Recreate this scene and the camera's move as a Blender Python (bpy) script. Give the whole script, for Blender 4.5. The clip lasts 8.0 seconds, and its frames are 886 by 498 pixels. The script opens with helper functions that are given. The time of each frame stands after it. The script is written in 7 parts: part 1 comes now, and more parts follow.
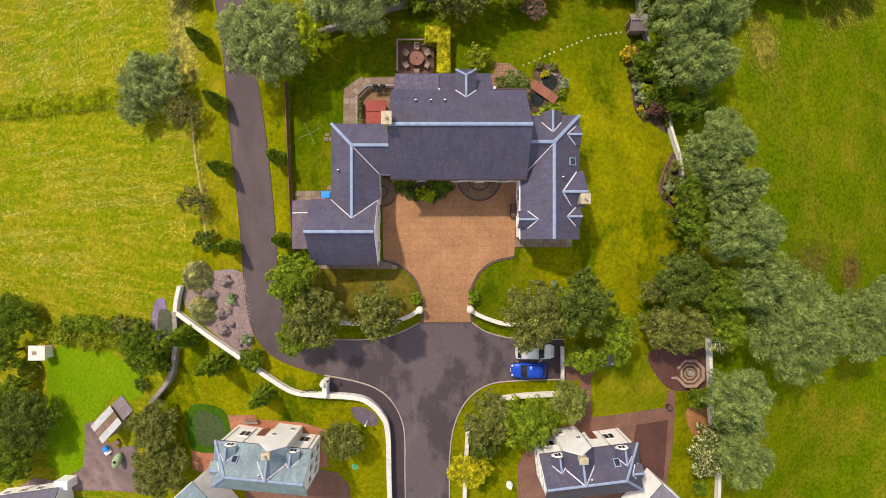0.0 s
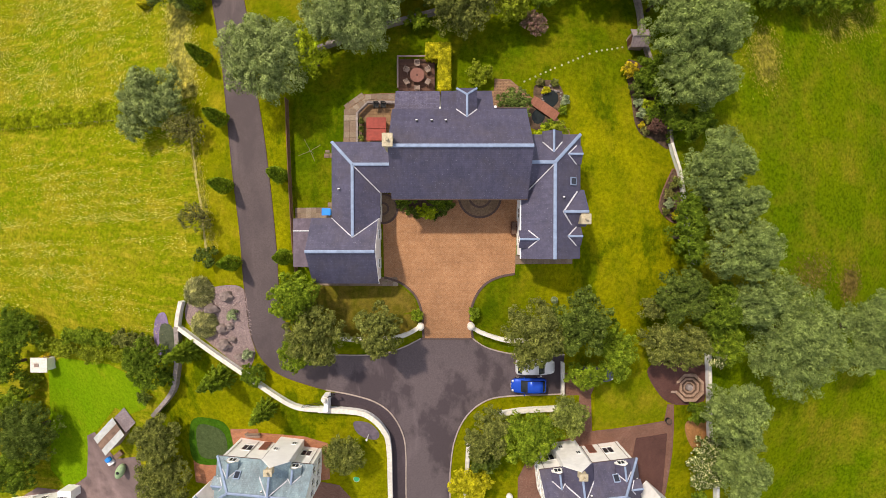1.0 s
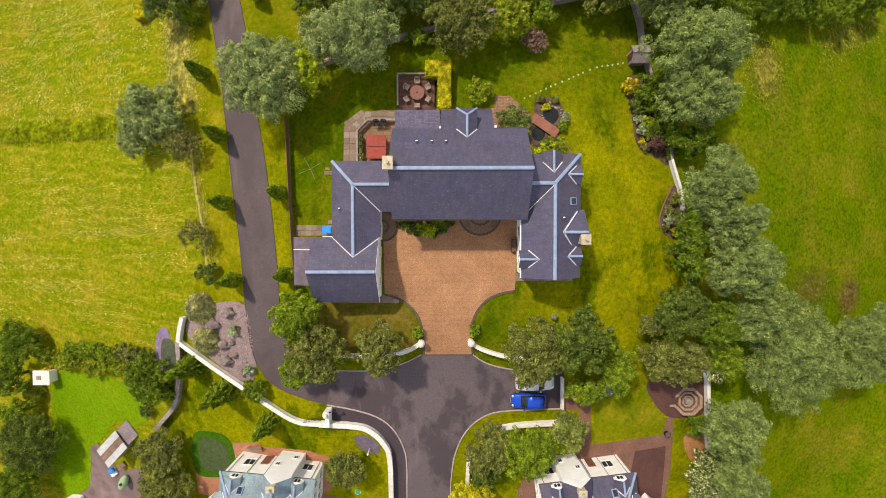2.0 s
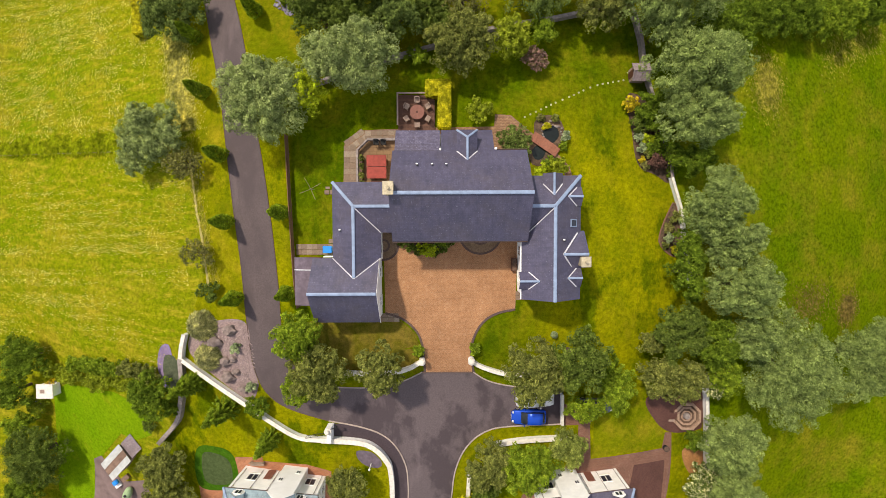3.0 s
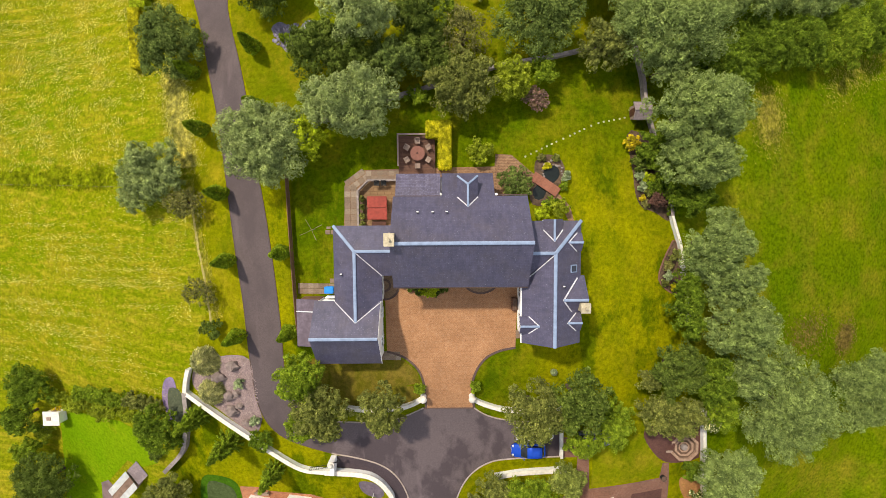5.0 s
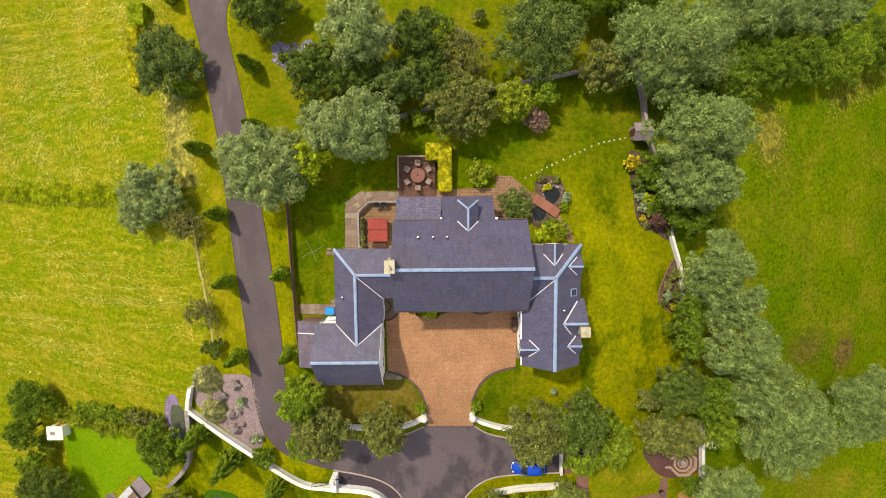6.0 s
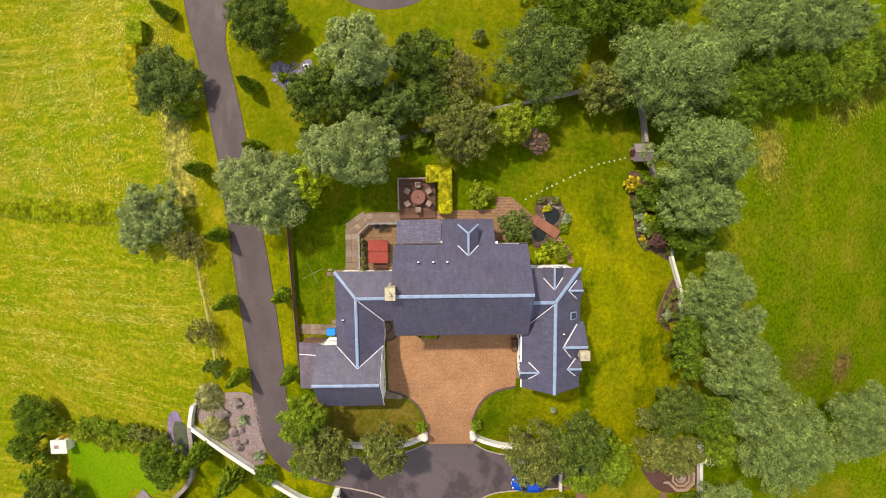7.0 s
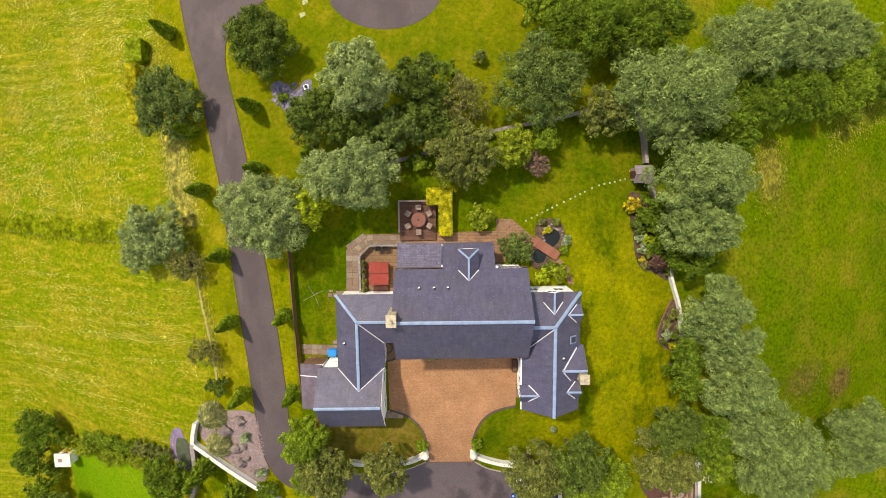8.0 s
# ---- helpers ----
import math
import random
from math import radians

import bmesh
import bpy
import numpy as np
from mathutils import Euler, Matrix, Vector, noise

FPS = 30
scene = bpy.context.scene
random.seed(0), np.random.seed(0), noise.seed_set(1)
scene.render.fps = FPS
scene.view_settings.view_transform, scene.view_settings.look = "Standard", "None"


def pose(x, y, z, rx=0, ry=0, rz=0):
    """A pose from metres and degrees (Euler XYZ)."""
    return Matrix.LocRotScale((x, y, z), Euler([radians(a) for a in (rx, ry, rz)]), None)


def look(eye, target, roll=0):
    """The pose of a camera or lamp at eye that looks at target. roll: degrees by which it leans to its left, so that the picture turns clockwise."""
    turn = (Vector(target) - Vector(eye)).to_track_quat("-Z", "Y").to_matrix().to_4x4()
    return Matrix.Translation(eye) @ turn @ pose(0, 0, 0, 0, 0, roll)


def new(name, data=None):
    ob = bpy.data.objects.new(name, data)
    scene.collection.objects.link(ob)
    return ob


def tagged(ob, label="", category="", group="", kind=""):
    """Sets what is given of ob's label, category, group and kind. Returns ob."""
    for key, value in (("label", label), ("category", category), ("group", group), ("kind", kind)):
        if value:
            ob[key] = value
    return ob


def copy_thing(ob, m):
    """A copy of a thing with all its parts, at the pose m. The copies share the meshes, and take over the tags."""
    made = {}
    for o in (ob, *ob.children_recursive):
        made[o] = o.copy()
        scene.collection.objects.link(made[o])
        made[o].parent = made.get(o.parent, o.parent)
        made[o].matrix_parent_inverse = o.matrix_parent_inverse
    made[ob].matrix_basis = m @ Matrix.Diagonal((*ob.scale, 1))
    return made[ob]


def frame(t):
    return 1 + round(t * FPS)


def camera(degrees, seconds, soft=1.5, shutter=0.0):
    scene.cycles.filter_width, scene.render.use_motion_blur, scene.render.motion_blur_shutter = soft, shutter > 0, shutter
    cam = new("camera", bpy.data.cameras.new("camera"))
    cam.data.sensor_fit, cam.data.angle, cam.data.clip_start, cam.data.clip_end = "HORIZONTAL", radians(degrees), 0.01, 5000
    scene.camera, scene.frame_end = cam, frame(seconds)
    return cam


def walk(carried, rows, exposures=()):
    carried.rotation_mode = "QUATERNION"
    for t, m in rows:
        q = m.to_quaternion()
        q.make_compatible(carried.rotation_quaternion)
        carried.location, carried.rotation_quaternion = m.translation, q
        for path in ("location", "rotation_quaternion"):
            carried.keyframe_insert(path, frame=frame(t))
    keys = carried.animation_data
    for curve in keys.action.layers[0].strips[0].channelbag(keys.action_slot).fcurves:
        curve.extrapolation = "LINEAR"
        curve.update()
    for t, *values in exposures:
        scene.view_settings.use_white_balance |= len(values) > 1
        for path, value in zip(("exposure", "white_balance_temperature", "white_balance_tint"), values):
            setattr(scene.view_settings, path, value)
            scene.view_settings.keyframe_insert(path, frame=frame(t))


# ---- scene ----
cam = camera(87.0, 8.0, soft=0.8)
METRES, EYE, TILT, LEAN, TURN = 24.0, 53.0, -90.0, 0.0, 0.0
ROWS = [
    (0.0, 0.0, 0.0, 0.0, 0.0, 0.0, -0.0),
    (0.5, -0.0023, -0.0015, 0.0523, 0.0, -0.38, -0.02),
    (1.0, -0.0049, -0.0027, 0.1115, -0.04, -0.81, 0.03),
    (1.5, -0.0065, -0.0043, 0.1655, -0.07, -1.18, 0.08),
    (3.0, -0.0091, -0.0071, 0.3511, -0.09, -2.54, 0.26),
    (3.5, -0.0099, -0.0076, 0.4096, -0.08, -2.9, 0.32),
    (4.0, -0.0093, -0.0062, 0.4769, -0.1, -3.33, 0.31),
    (4.5, -0.0089, -0.0048, 0.5388, -0.06, -3.75, 0.34),
    (6.0, -0.0096, 0.0005, 0.7337, -0.05, -4.95, 0.52),
    (6.5, -0.0097, 0.0026, 0.7971, -0.07, -5.35, 0.56),
    (7.0, -0.0094, 0.0051, 0.8656, -0.05, -5.77, 0.6),
    (7.5, -0.0088, 0.0081, 0.9298, -0.06, -6.16, 0.62),
    (8.0, -0.01, 0.0129, 0.9993, -0.05, -6.58, 0.63),
]
walk(cam, [(t, pose(0, 0, EYE, TILT, LEAN, TURN) @ pose(METRES * x, METRES * y, METRES * z, 90 + pitch, roll, yaw)) for t, x, y, z, yaw, pitch, roll in ROWS],
     [(0.0, 0.05, 6600, 18.0), (1.5, 0.07, 6600, 16.5), (3.0, 0.11, 6600, 14.8), (4.5, 0.17, 6600, 13.2), (8.0, 0.19, 6600, 13.0)])

# ---- light ----
SUN_FROM = Vector((-0.47, 0.60, 1.0)).normalized()
world = bpy.data.worlds.new("sky")
scene.world = world
world.use_nodes = True
wn = world.node_tree.nodes
sky = wn.new("ShaderNodeTexSky")
sky.sky_type, sky.sun_disc = "NISHITA", False
sky.sun_elevation, sky.sun_rotation = math.asin(SUN_FROM.z), math.atan2(SUN_FROM.x, SUN_FROM.y)
sky.dust_density, sky.air_density = 2.0, 1.0
wn["Background"].inputs["Strength"].default_value = 0.148
haze = wn.new("ShaderNodeMix")
haze.data_type = "RGBA"
haze.inputs[0].default_value, haze.inputs[7].default_value = 0.62, (5.3, 5.5, 5.6, 1)
world.node_tree.links.new(sky.outputs[0], haze.inputs[6])
world.node_tree.links.new(haze.outputs[2], wn["Background"].inputs["Color"])
sun = new("sun", bpy.data.lights.new("sun", "SUN"))
sun.data.energy, sun.data.angle, sun.data.color = 3.7, radians(3.0), (1.0, 0.91, 0.73)
sun.matrix_world = look(SUN_FROM * 100, (0, 0, 0))


# ---- materials ----
class Mat:
    """A node material with short calls for its nodes."""

    def __init__(self, name, rough=0.9, metal=0.0, spec=0.3):
        self.m = bpy.data.materials.new(name)
        self.m.use_nodes = True
        self.t = self.m.node_tree
        self.b = self.t.nodes["Principled BSDF"]
        self.b.inputs["Roughness"].default_value = rough
        self.b.inputs["Metallic"].default_value = metal
        self.b.inputs["Specular IOR Level"].default_value = spec
        self.co = self.n("ShaderNodeTexCoord")
        self.geo = self.n("ShaderNodeNewGeometry")

    def n(self, kind):
        return self.t.nodes.new(kind)

    def l(self, a, b):
        self.t.links.new(a, b)
        return self

    def noise(self, scale, detail=4, rough=0.6, stretch=(1, 1, 1), turn=0, where=None):
        mp = self.n("ShaderNodeMapping")
        mp.inputs["Scale"].default_value = stretch
        mp.inputs["Rotation"].default_value = (0, 0, radians(turn))
        self.l(where or self.geo.outputs["Position"], mp.inputs["Vector"])
        t = self.n("ShaderNodeTexNoise")
        t.inputs["Scale"].default_value, t.inputs["Detail"].default_value, t.inputs["Roughness"].default_value = scale, detail, rough
        self.l(mp.outputs[0], t.inputs["Vector"])
        return t.outputs["Fac"]

    def ramp(self, fac, *stops):
        r = self.n("ShaderNodeValToRGB")
        e = r.color_ramp.elements
        while len(e) < len(stops):
            e.new(0.5)
        for k, (p, c) in zip(e, stops):
            k.position, k.color = p, (*c, 1) if len(c) == 3 else c
        self.l(fac, r.inputs[0])
        return r.outputs[0]

    def mix(self, a, b, fac, how="MIX"):
        x = self.n("ShaderNodeMix")
        x.data_type, x.blend_type = "RGBA", how
        for v, s in ((a, 6), (b, 7), (fac, 0)):
            if isinstance(v, (int, float)):
                x.inputs[s].default_value = v
            elif isinstance(v, tuple):
                x.inputs[s].default_value = (*v, 1)
            else:
                self.l(v, x.inputs[s])
        return x.outputs[2]

    def level(self, fac, lo, hi):
        return self.ramp(fac, (lo, (0, 0, 0)), (hi, (1, 1, 1)))

    def bump(self, height, strength=0.5, dist=0.05):
        b = self.n("ShaderNodeBump")
        b.inputs["Strength"].default_value, b.inputs["Distance"].default_value = strength, dist
        self.l(height, b.inputs["Height"])
        self.l(b.outputs[0], self.b.inputs["Normal"])
        return self

    def done(self, colour):
        self.l(colour, self.b.inputs["Base Color"])
        return self.m


def dark(c, k):
    return tuple(v * k for v in c)


def plain(name, c, rough=0.7, metal=0.0, vary=0.25, scale=3.0, bump=0.0):
    """Paint, render, stone or plastic with stains at two scales."""
    m = Mat(name, rough, metal)
    col = m.mix(m.ramp(m.noise(scale), (0.3, dark(c, 1 - vary)), (0.7, dark(c, 1 + vary * 0.6))), dark(c, 1 - vary), m.level(m.noise(scale * 0.12, 3), 0.5, 0.75))
    if bump:
        m.bump(m.noise(scale * 6), bump)
    return m.done(col)


def by_random(name, colours, rough=0.8, grain=8.0, island=False):
    """Alike pieces whose tone differs from piece to piece."""
    m = Mat(name, rough)
    src = m.geo.outputs["Random Per Island"] if island else m.n("ShaderNodeObjectInfo").outputs["Random"]
    col = m.ramp(src, *[(i / max(1, len(colours) - 1), c) for i, c in enumerate(colours)])
    col = m.mix(col, (0.02, 0.015, 0.01), m.ramp(m.noise(grain), (0.45, (0, 0, 0)), (0.8, (0.5, 0.5, 0.5))))
    m.bump(m.noise(grain * 4), 0.3)
    return m.done(col)


def grass(name, a, b, dry, dry_at=0.62, big=0.07, stripe=None, dark_patch=None, tuft_mix=0.55, thin=None):
    """Turf: fine blades, tufts, broad patches and dry streaks."""
    m = Mat(name, 1.0, 0, 0.0)
    a, b, dry = (dark(v, 0.80) for v in (a, b, dry))
    dark_patch = dark_patch and dark(dark_patch, 0.80)
    col = m.mix(a, b, m.level(m.noise(big, 4, 0.6), 0.36, 0.66))
    col = m.mix(col, dry, m.ramp(m.noise(big * 3.1, 6, 0.65), (dry_at - 0.1, (0, 0, 0)), (dry_at + 0.12, (0.75, 0.75, 0.75))))
    if stripe:
        col = m.mix(col, dark(dry, 1.15), m.ramp(m.noise(1.25, 6, 0.72, (0.07, 1.0, 1), stripe), (0.49, (0, 0, 0)), (0.64, (0.72, 0.72, 0.72))))
        col = m.mix(col, dark(a, 0.66), m.ramp(m.noise(1.6, 6, 0.75, (0.12, 1.0, 1), stripe), (0.54, (0, 0, 0)), (0.70, (0.55, 0.55, 0.55))))
    if stripe:
        turn = m.n("ShaderNodeMapping")
        turn.inputs["Rotation"].default_value = (0, 0, radians(9))
        wave = m.n("ShaderNodeTexWave")
        wave.bands_direction = "Y"
        for key, value in (("Scale", 0.205), ("Distortion", 2.6), ("Detail", 3.0), ("Detail Scale", 0.35), ("Detail Roughness", 0.6)):
            wave.inputs[key].default_value = value
        m.l(m.geo.outputs["Position"], turn.inputs["Vector"])
        m.l(turn.outputs[0], wave.inputs["Vector"])
        col = m.mix(col, m.ramp(wave.outputs["Fac"], (0.5, (0.94, 0.96, 0.94)), (0.97, (1.22, 1.14, 1.6))), 0.5, "MULTIPLY")
    if dark_patch:
        col = m.mix(col, dark_patch, m.ramp(m.noise(big * 2.6, 7, 0.68, (1, 0.42, 1), 12), (0.50, (0, 0, 0)), (0.66, (0.85, 0.85, 0.85))))
        col = m.mix(col, dark(b, 1.2), m.ramp(m.noise(big * 7, 6, 0.75, (1, 0.5, 1), -25), (0.56, (0, 0, 0)), (0.74, (0.6, 0.6, 0.6))))
    # thin is a lighter, yellower turf colour towards east, west and south
    if thin:
        axes = m.n("ShaderNodeSeparateXYZ")
        m.l(m.geo.outputs["Position"], axes.inputs[0])
        far = []
        for axis, lo, hi in (("X", 6.0, 14.0), ("Y", 28.0, 14.0)):
            r = m.n("ShaderNodeMapRange")
            r.interpolation_type = "SMOOTHSTEP"
            r.inputs["From Min"].default_value, r.inputs["From Max"].default_value = lo, hi
            m.l(axes.outputs[axis], r.inputs["Value"])
            far.append(r.outputs[0])
        # the sunnier southern lawn is painted in as this lighter turf colour
        south = m.n("ShaderNodeMapRange")
        south.interpolation_type = "SMOOTHSTEP"
        south.inputs["From Min"].default_value, south.inputs["From Max"].default_value = -8.0, -15.0
        m.l(axes.outputs["Y"], south.inputs["Value"])
        west = m.n("ShaderNodeMapRange")
        west.interpolation_type = "SMOOTHSTEP"
        west.inputs["From Min"].default_value, west.inputs["From Max"].default_value = -17.2, -18.4
        m.l(axes.outputs["X"], west.inputs["Value"])
        east, sides, both = m.n("ShaderNodeMath"), m.n("ShaderNodeMath"), m.n("ShaderNodeMath")
        east.operation, sides.operation, both.operation = "MULTIPLY", "MAXIMUM", "MAXIMUM"
        m.l(far[0], east.inputs[0]).l(far[1], east.inputs[1])
        m.l(east.outputs[0], sides.inputs[0]).l(west.outputs[0], sides.inputs[1])
        m.l(sides.outputs[0], both.inputs[0]).l(south.outputs[0], both.inputs[1])
        col = m.mix(col, m.mix(col, dark(thin, 0.8), m.ramp(m.noise(0.22, 5, 0.65), (0.3, (0.2, 0.2, 0.2)), (0.7, (0.95, 0.95, 0.95)))), both.outputs[0])
        col = m.mix(col, dark_patch, m.ramp(m.noise(0.16, 6, 0.7, (1, 0.6, 1), 35), (0.53, (0, 0, 0)), (0.61, (0.75, 0.75, 0.75))))
        col = m.mix(col, dark(dry, 1.0), m.ramp(m.noise(0.5, 6, 0.72, (1, 0.4, 1), -20), (0.56, (0, 0, 0)), (0.72, (0.5, 0.5, 0.5))))
    tuft = m.noise(2.2, 5, 0.7)
    col = m.mix(col, m.ramp(tuft, (0.28, (0.40, 0.46, 0.36)), (0.72, (1.55, 1.5, 1.35))), tuft_mix, "MULTIPLY")
    col = m.mix(col, m.ramp(m.noise(9.0, 3, 0.8), (0.3, (0.6, 0.6, 0.55)), (0.7, (1.35, 1.35, 1.3))), 0.5, "MULTIPLY")
    m.bump(m.mix(tuft, m.noise(7.0, 4, 0.8), 0.5), 0.9, 0.25)
    return m.done(col)


M_FIELD = grass("rough_pasture", (0.182, 0.252, 0.0035), (0.262, 0.284, 0.006), (0.40, 0.33, 0.024), 0.58, 0.06, 4, None, 0.8)
M_FIELD_EAST = grass("east_pasture", (0.114, 0.184, 0.002), (0.192, 0.238, 0.003), (0.29, 0.245, 0.02), 0.55, 0.05, None, (0.092, 0.165, 0.002), 0.95)
M_LAWN = grass("garden_lawn", (0.098, 0.160, 0.0018), (0.150, 0.188, 0.0027), (0.245, 0.215, 0.0107), 0.57, 0.10, None, (0.066, 0.118, 0.0018), 0.7, (0.350, 0.334, 0.003))
M_LAWN_EAST = grass("east_lawn", (0.180, 0.228, 0.004), (0.262, 0.268, 0.006), (0.37, 0.30, 0.02), 0.53, 0.10, None, (0.105, 0.158, 0.0018))
M_LAWN_DRY = grass("dry_front_lawn", (0.145, 0.135, 0.012), (0.205, 0.165, 0.022), (0.27, 0.195, 0.04), 0.52, 0.2, None, (0.11, 0.13, 0.006))
M_LAWN_LUSH = grass("lush_lawn", (0.165, 0.312, 0.004), (0.215, 0.345, 0.006), (0.30, 0.31, 0.015), 0.66, 0.12)
M_VERGE = grass("verge_turf", (0.225, 0.245, 0.003), (0.295, 0.280, 0.005), (0.42, 0.34, 0.018), 0.57, 0.14, None, (0.145, 0.185, 0.003))
M_LAWN_NORTH = grass("north_lawn_turf", (0.148, 0.190, 0.003), (0.215, 0.222, 0.004), (0.32, 0.265, 0.014), 0.58, 0.14, None, (0.105, 0.165, 0.003))
M_PUTT_RIM = grass("putting_fringe", (0.05, 0.14, 0.01), (0.07, 0.17, 0.01), (0.10, 0.16, 0.02), 0.7, 0.3)
M_PUTT = grass("putting_turf", (0.085, 0.12, 0.05), (0.095, 0.13, 0.055), (0.11, 0.13, 0.06), 0.7, 0.3)
M_PAD = grass("worn_pad", (0.12, 0.14, 0.095), (0.14, 0.155, 0.11), (0.17, 0.16, 0.12), 0.7, 0.3)


def tarmac(name, c, stain, edge=(0.44, 0.62), patch=0.26):
    m = Mat(name, 0.85)
    col = m.ramp(m.noise(6, 6, 0.7), (0.3, dark(c, 0.75)), (0.7, dark(c, 1.25)))
    col = m.mix(col, stain, m.ramp(m.noise(patch, 5, 0.58, (1.2, 0.8, 1), 20), (edge[0], (0, 0, 0)), (edge[1], (0.8, 0.8, 0.8))))
    col = m.mix(col, dark(c, 1.5), m.ramp(m.noise(0.5, 4, 0.6, (1, 0.15, 1), 8), (0.58, (0, 0, 0)), (0.7, (0.5, 0.5, 0.5))))
    m.bump(m.noise(40), 0.3, 0.01)
    return m.done(col)


M_DRIVE = tarmac("drive_tarmac", (0.098, 0.075, 0.075), (0.074, 0.056, 0.058))
M_ROAD = tarmac("road_tarmac", (0.114, 0.089, 0.093), (0.054, 0.040, 0.046), (0.47, 0.56), 0.21)
M_FOOTWAY = tarmac("footway_tarmac", (0.062, 0.045, 0.052), (0.045, 0.034, 0.04))


def blocks(name, a, b, c, joint, size=0.2, where="Position"):
    m = Mat(name, 0.85)
    t = m.n("ShaderNodeTexBrick")
    t.inputs["Scale"].default_value = 1.0
    t.inputs["Brick Width"].default_value, t.inputs["Row Height"].default_value = size, size / 2
    t.inputs["Mortar Size"].default_value = size * 0.04
    t.inputs["Color1"].default_value, t.inputs["Color2"].default_value, t.inputs["Mortar"].default_value = (*a, 1), (*b, 1), (*joint, 1)
    m.l(m.geo.outputs["Position"] if where == "Position" else m.co.outputs["UV"], t.inputs["Vector"])
    col = m.mix(t.outputs["Color"], c, m.ramp(m.noise(4.2, 5, 0.8), (0.5, (0, 0, 0)), (0.68, (0.5, 0.5, 0.5))))
    col = m.mix(col, m.ramp(m.noise(0.35, 5, 0.6), (0.3, (0.72, 0.7, 0.68)), (0.7, (1.2, 1.2, 1.2))), 0.7, "MULTIPLY")
    m.bump(t.outputs["Fac"], -0.4, 0.01)
    return m.done(col)


M_COURT = blocks("courtyard_blocks", (0.345, 0.168, 0.076), (0.405, 0.215, 0.103), (0.490, 0.318, 0.190), (0.165, 0.078, 0.043))
M_REDBLOCK = blocks("red_blocks", (0.24, 0.118, 0.080), (0.20, 0.098, 0.066), (0.34, 0.225, 0.16), (0.10, 0.052, 0.04))
M_BRICK = blocks("orange_villa_bricks", (0.44, 0.19, 0.095), (0.36, 0.14, 0.07), (0.55, 0.33, 0.21), (0.18, 0.08, 0.05), 0.34)
M_MAROON = blocks("maroon_blocks", (0.125, 0.055, 0.043), (0.105, 0.046, 0.038), (0.165, 0.085, 0.062), (0.05, 0.022, 0.018))
M_PATIO = blocks("patio_bricks", (0.30, 0.175, 0.095), (0.22, 0.120, 0.065), (0.37, 0.255, 0.155), (0.075, 0.04, 0.025), 0.34)
M_TERRACE = blocks("sunk_terrace", (0.22, 0.135, 0.068), (0.19, 0.11, 0.056), (0.28, 0.19, 0.10), (0.14, 0.08, 0.04), 0.8)


def slate(name, c, alt, lichen, size=0.34, joint=0.78):
    m = Mat(name, 0.5, 0, 0.5)
    t = m.n("ShaderNodeTexBrick")
    t.inputs["Scale"].default_value = 1.0
    t.inputs["Brick Width"].default_value, t.inputs["Row Height"].default_value = size, size * 0.62
    t.inputs["Mortar Size"].default_value, t.inputs["Mortar Smooth"].default_value = 0.012, 0.3
    t.inputs["Color1"].default_value, t.inputs["Color2"].default_value = (*c, 1), (*alt, 1)
    t.inputs["Mortar"].default_value = (*dark(c, joint), 1)
    m.l(m.co.outputs["UV"], t.inputs["Vector"])
    col = m.mix(t.outputs["Color"], m.ramp(m.noise(0.6, 6, 0.72), (0.3, (0.72, 0.72, 0.74)), (0.7, (1.28, 1.26, 1.22))), 0.8, "MULTIPLY")
    col = m.mix(col, lichen, m.ramp(m.noise(3.6, 7, 0.85), (0.56, (0, 0, 0)), (0.74, (0.7, 0.7, 0.7))))
    col = m.mix(col, (0.085, 0.068, 0.070), m.ramp(m.noise(0.28, 5, 0.7), (0.45, (0, 0, 0)), (0.68, (0.42, 0.42, 0.42))))
    streak = m.noise(2.6, 5, 0.75, (1.0, 0.22, 1), 0, m.co.outputs["UV"])
    col = m.mix(col, m.ramp(streak, (0.32, (0.62, 0.60, 0.60)), (0.70, (1.3, 1.26, 1.2))), 0.6, "MULTIPLY")
    col = m.mix(col, dark(lichen, 1.5), m.ramp(m.noise(6.5, 3, 0.6), (0.64, (0, 0, 0)), (0.70, (0.65, 0.65, 0.65))))
    m.bump(t.outputs["Fac"], -0.35, 0.02)
    return m.done(col)


M_SLATE = slate("blue_slate", (0.063, 0.060, 0.110), (0.079, 0.075, 0.130), (0.145, 0.138, 0.175), 0.34, 0.88)
M_SLATE_PALE = slate("pale_slate", (0.080, 0.072, 0.130), (0.135, 0.125, 0.200), (0.24, 0.23, 0.30), 0.32, 0.45)
M_SLATE_BLUE = slate("weathered_slate", (0.20, 0.30, 0.35), (0.24, 0.34, 0.39), (0.37, 0.43, 0.43))
M_RIDGE = plain("ridge_tile", (0.25, 0.32, 0.46), 0.5, 0, 0.2, 2)
M_LEAD = plain("pale_lead", (0.62, 0.62, 0.66), 0.5, 0, 0.3, 4)
M_WHITE = plain("white_render", (0.90, 0.895, 0.88), 0.9, 0, 0.1, 1.2, 0.2)
M_TRIM = plain("white_paint", (0.86, 0.855, 0.84), 0.5, 0, 0.06, 3)
M_CREAM = plain("cream_stone", (0.52, 0.45, 0.31), 0.9, 0, 0.3, 5, 0.4)
M_COPING = plain("wall_coping", (0.72, 0.68, 0.60), 0.9, 0, 0.22, 3, 0.3)
M_OLDCOPE = plain("weathered_coping", (0.32, 0.27, 0.25), 0.95, 0, 0.4, 3, 0.5)
M_GREYWALL = plain("grey_stone", (0.30, 0.26, 0.24), 0.95, 0, 0.4, 3, 0.6)
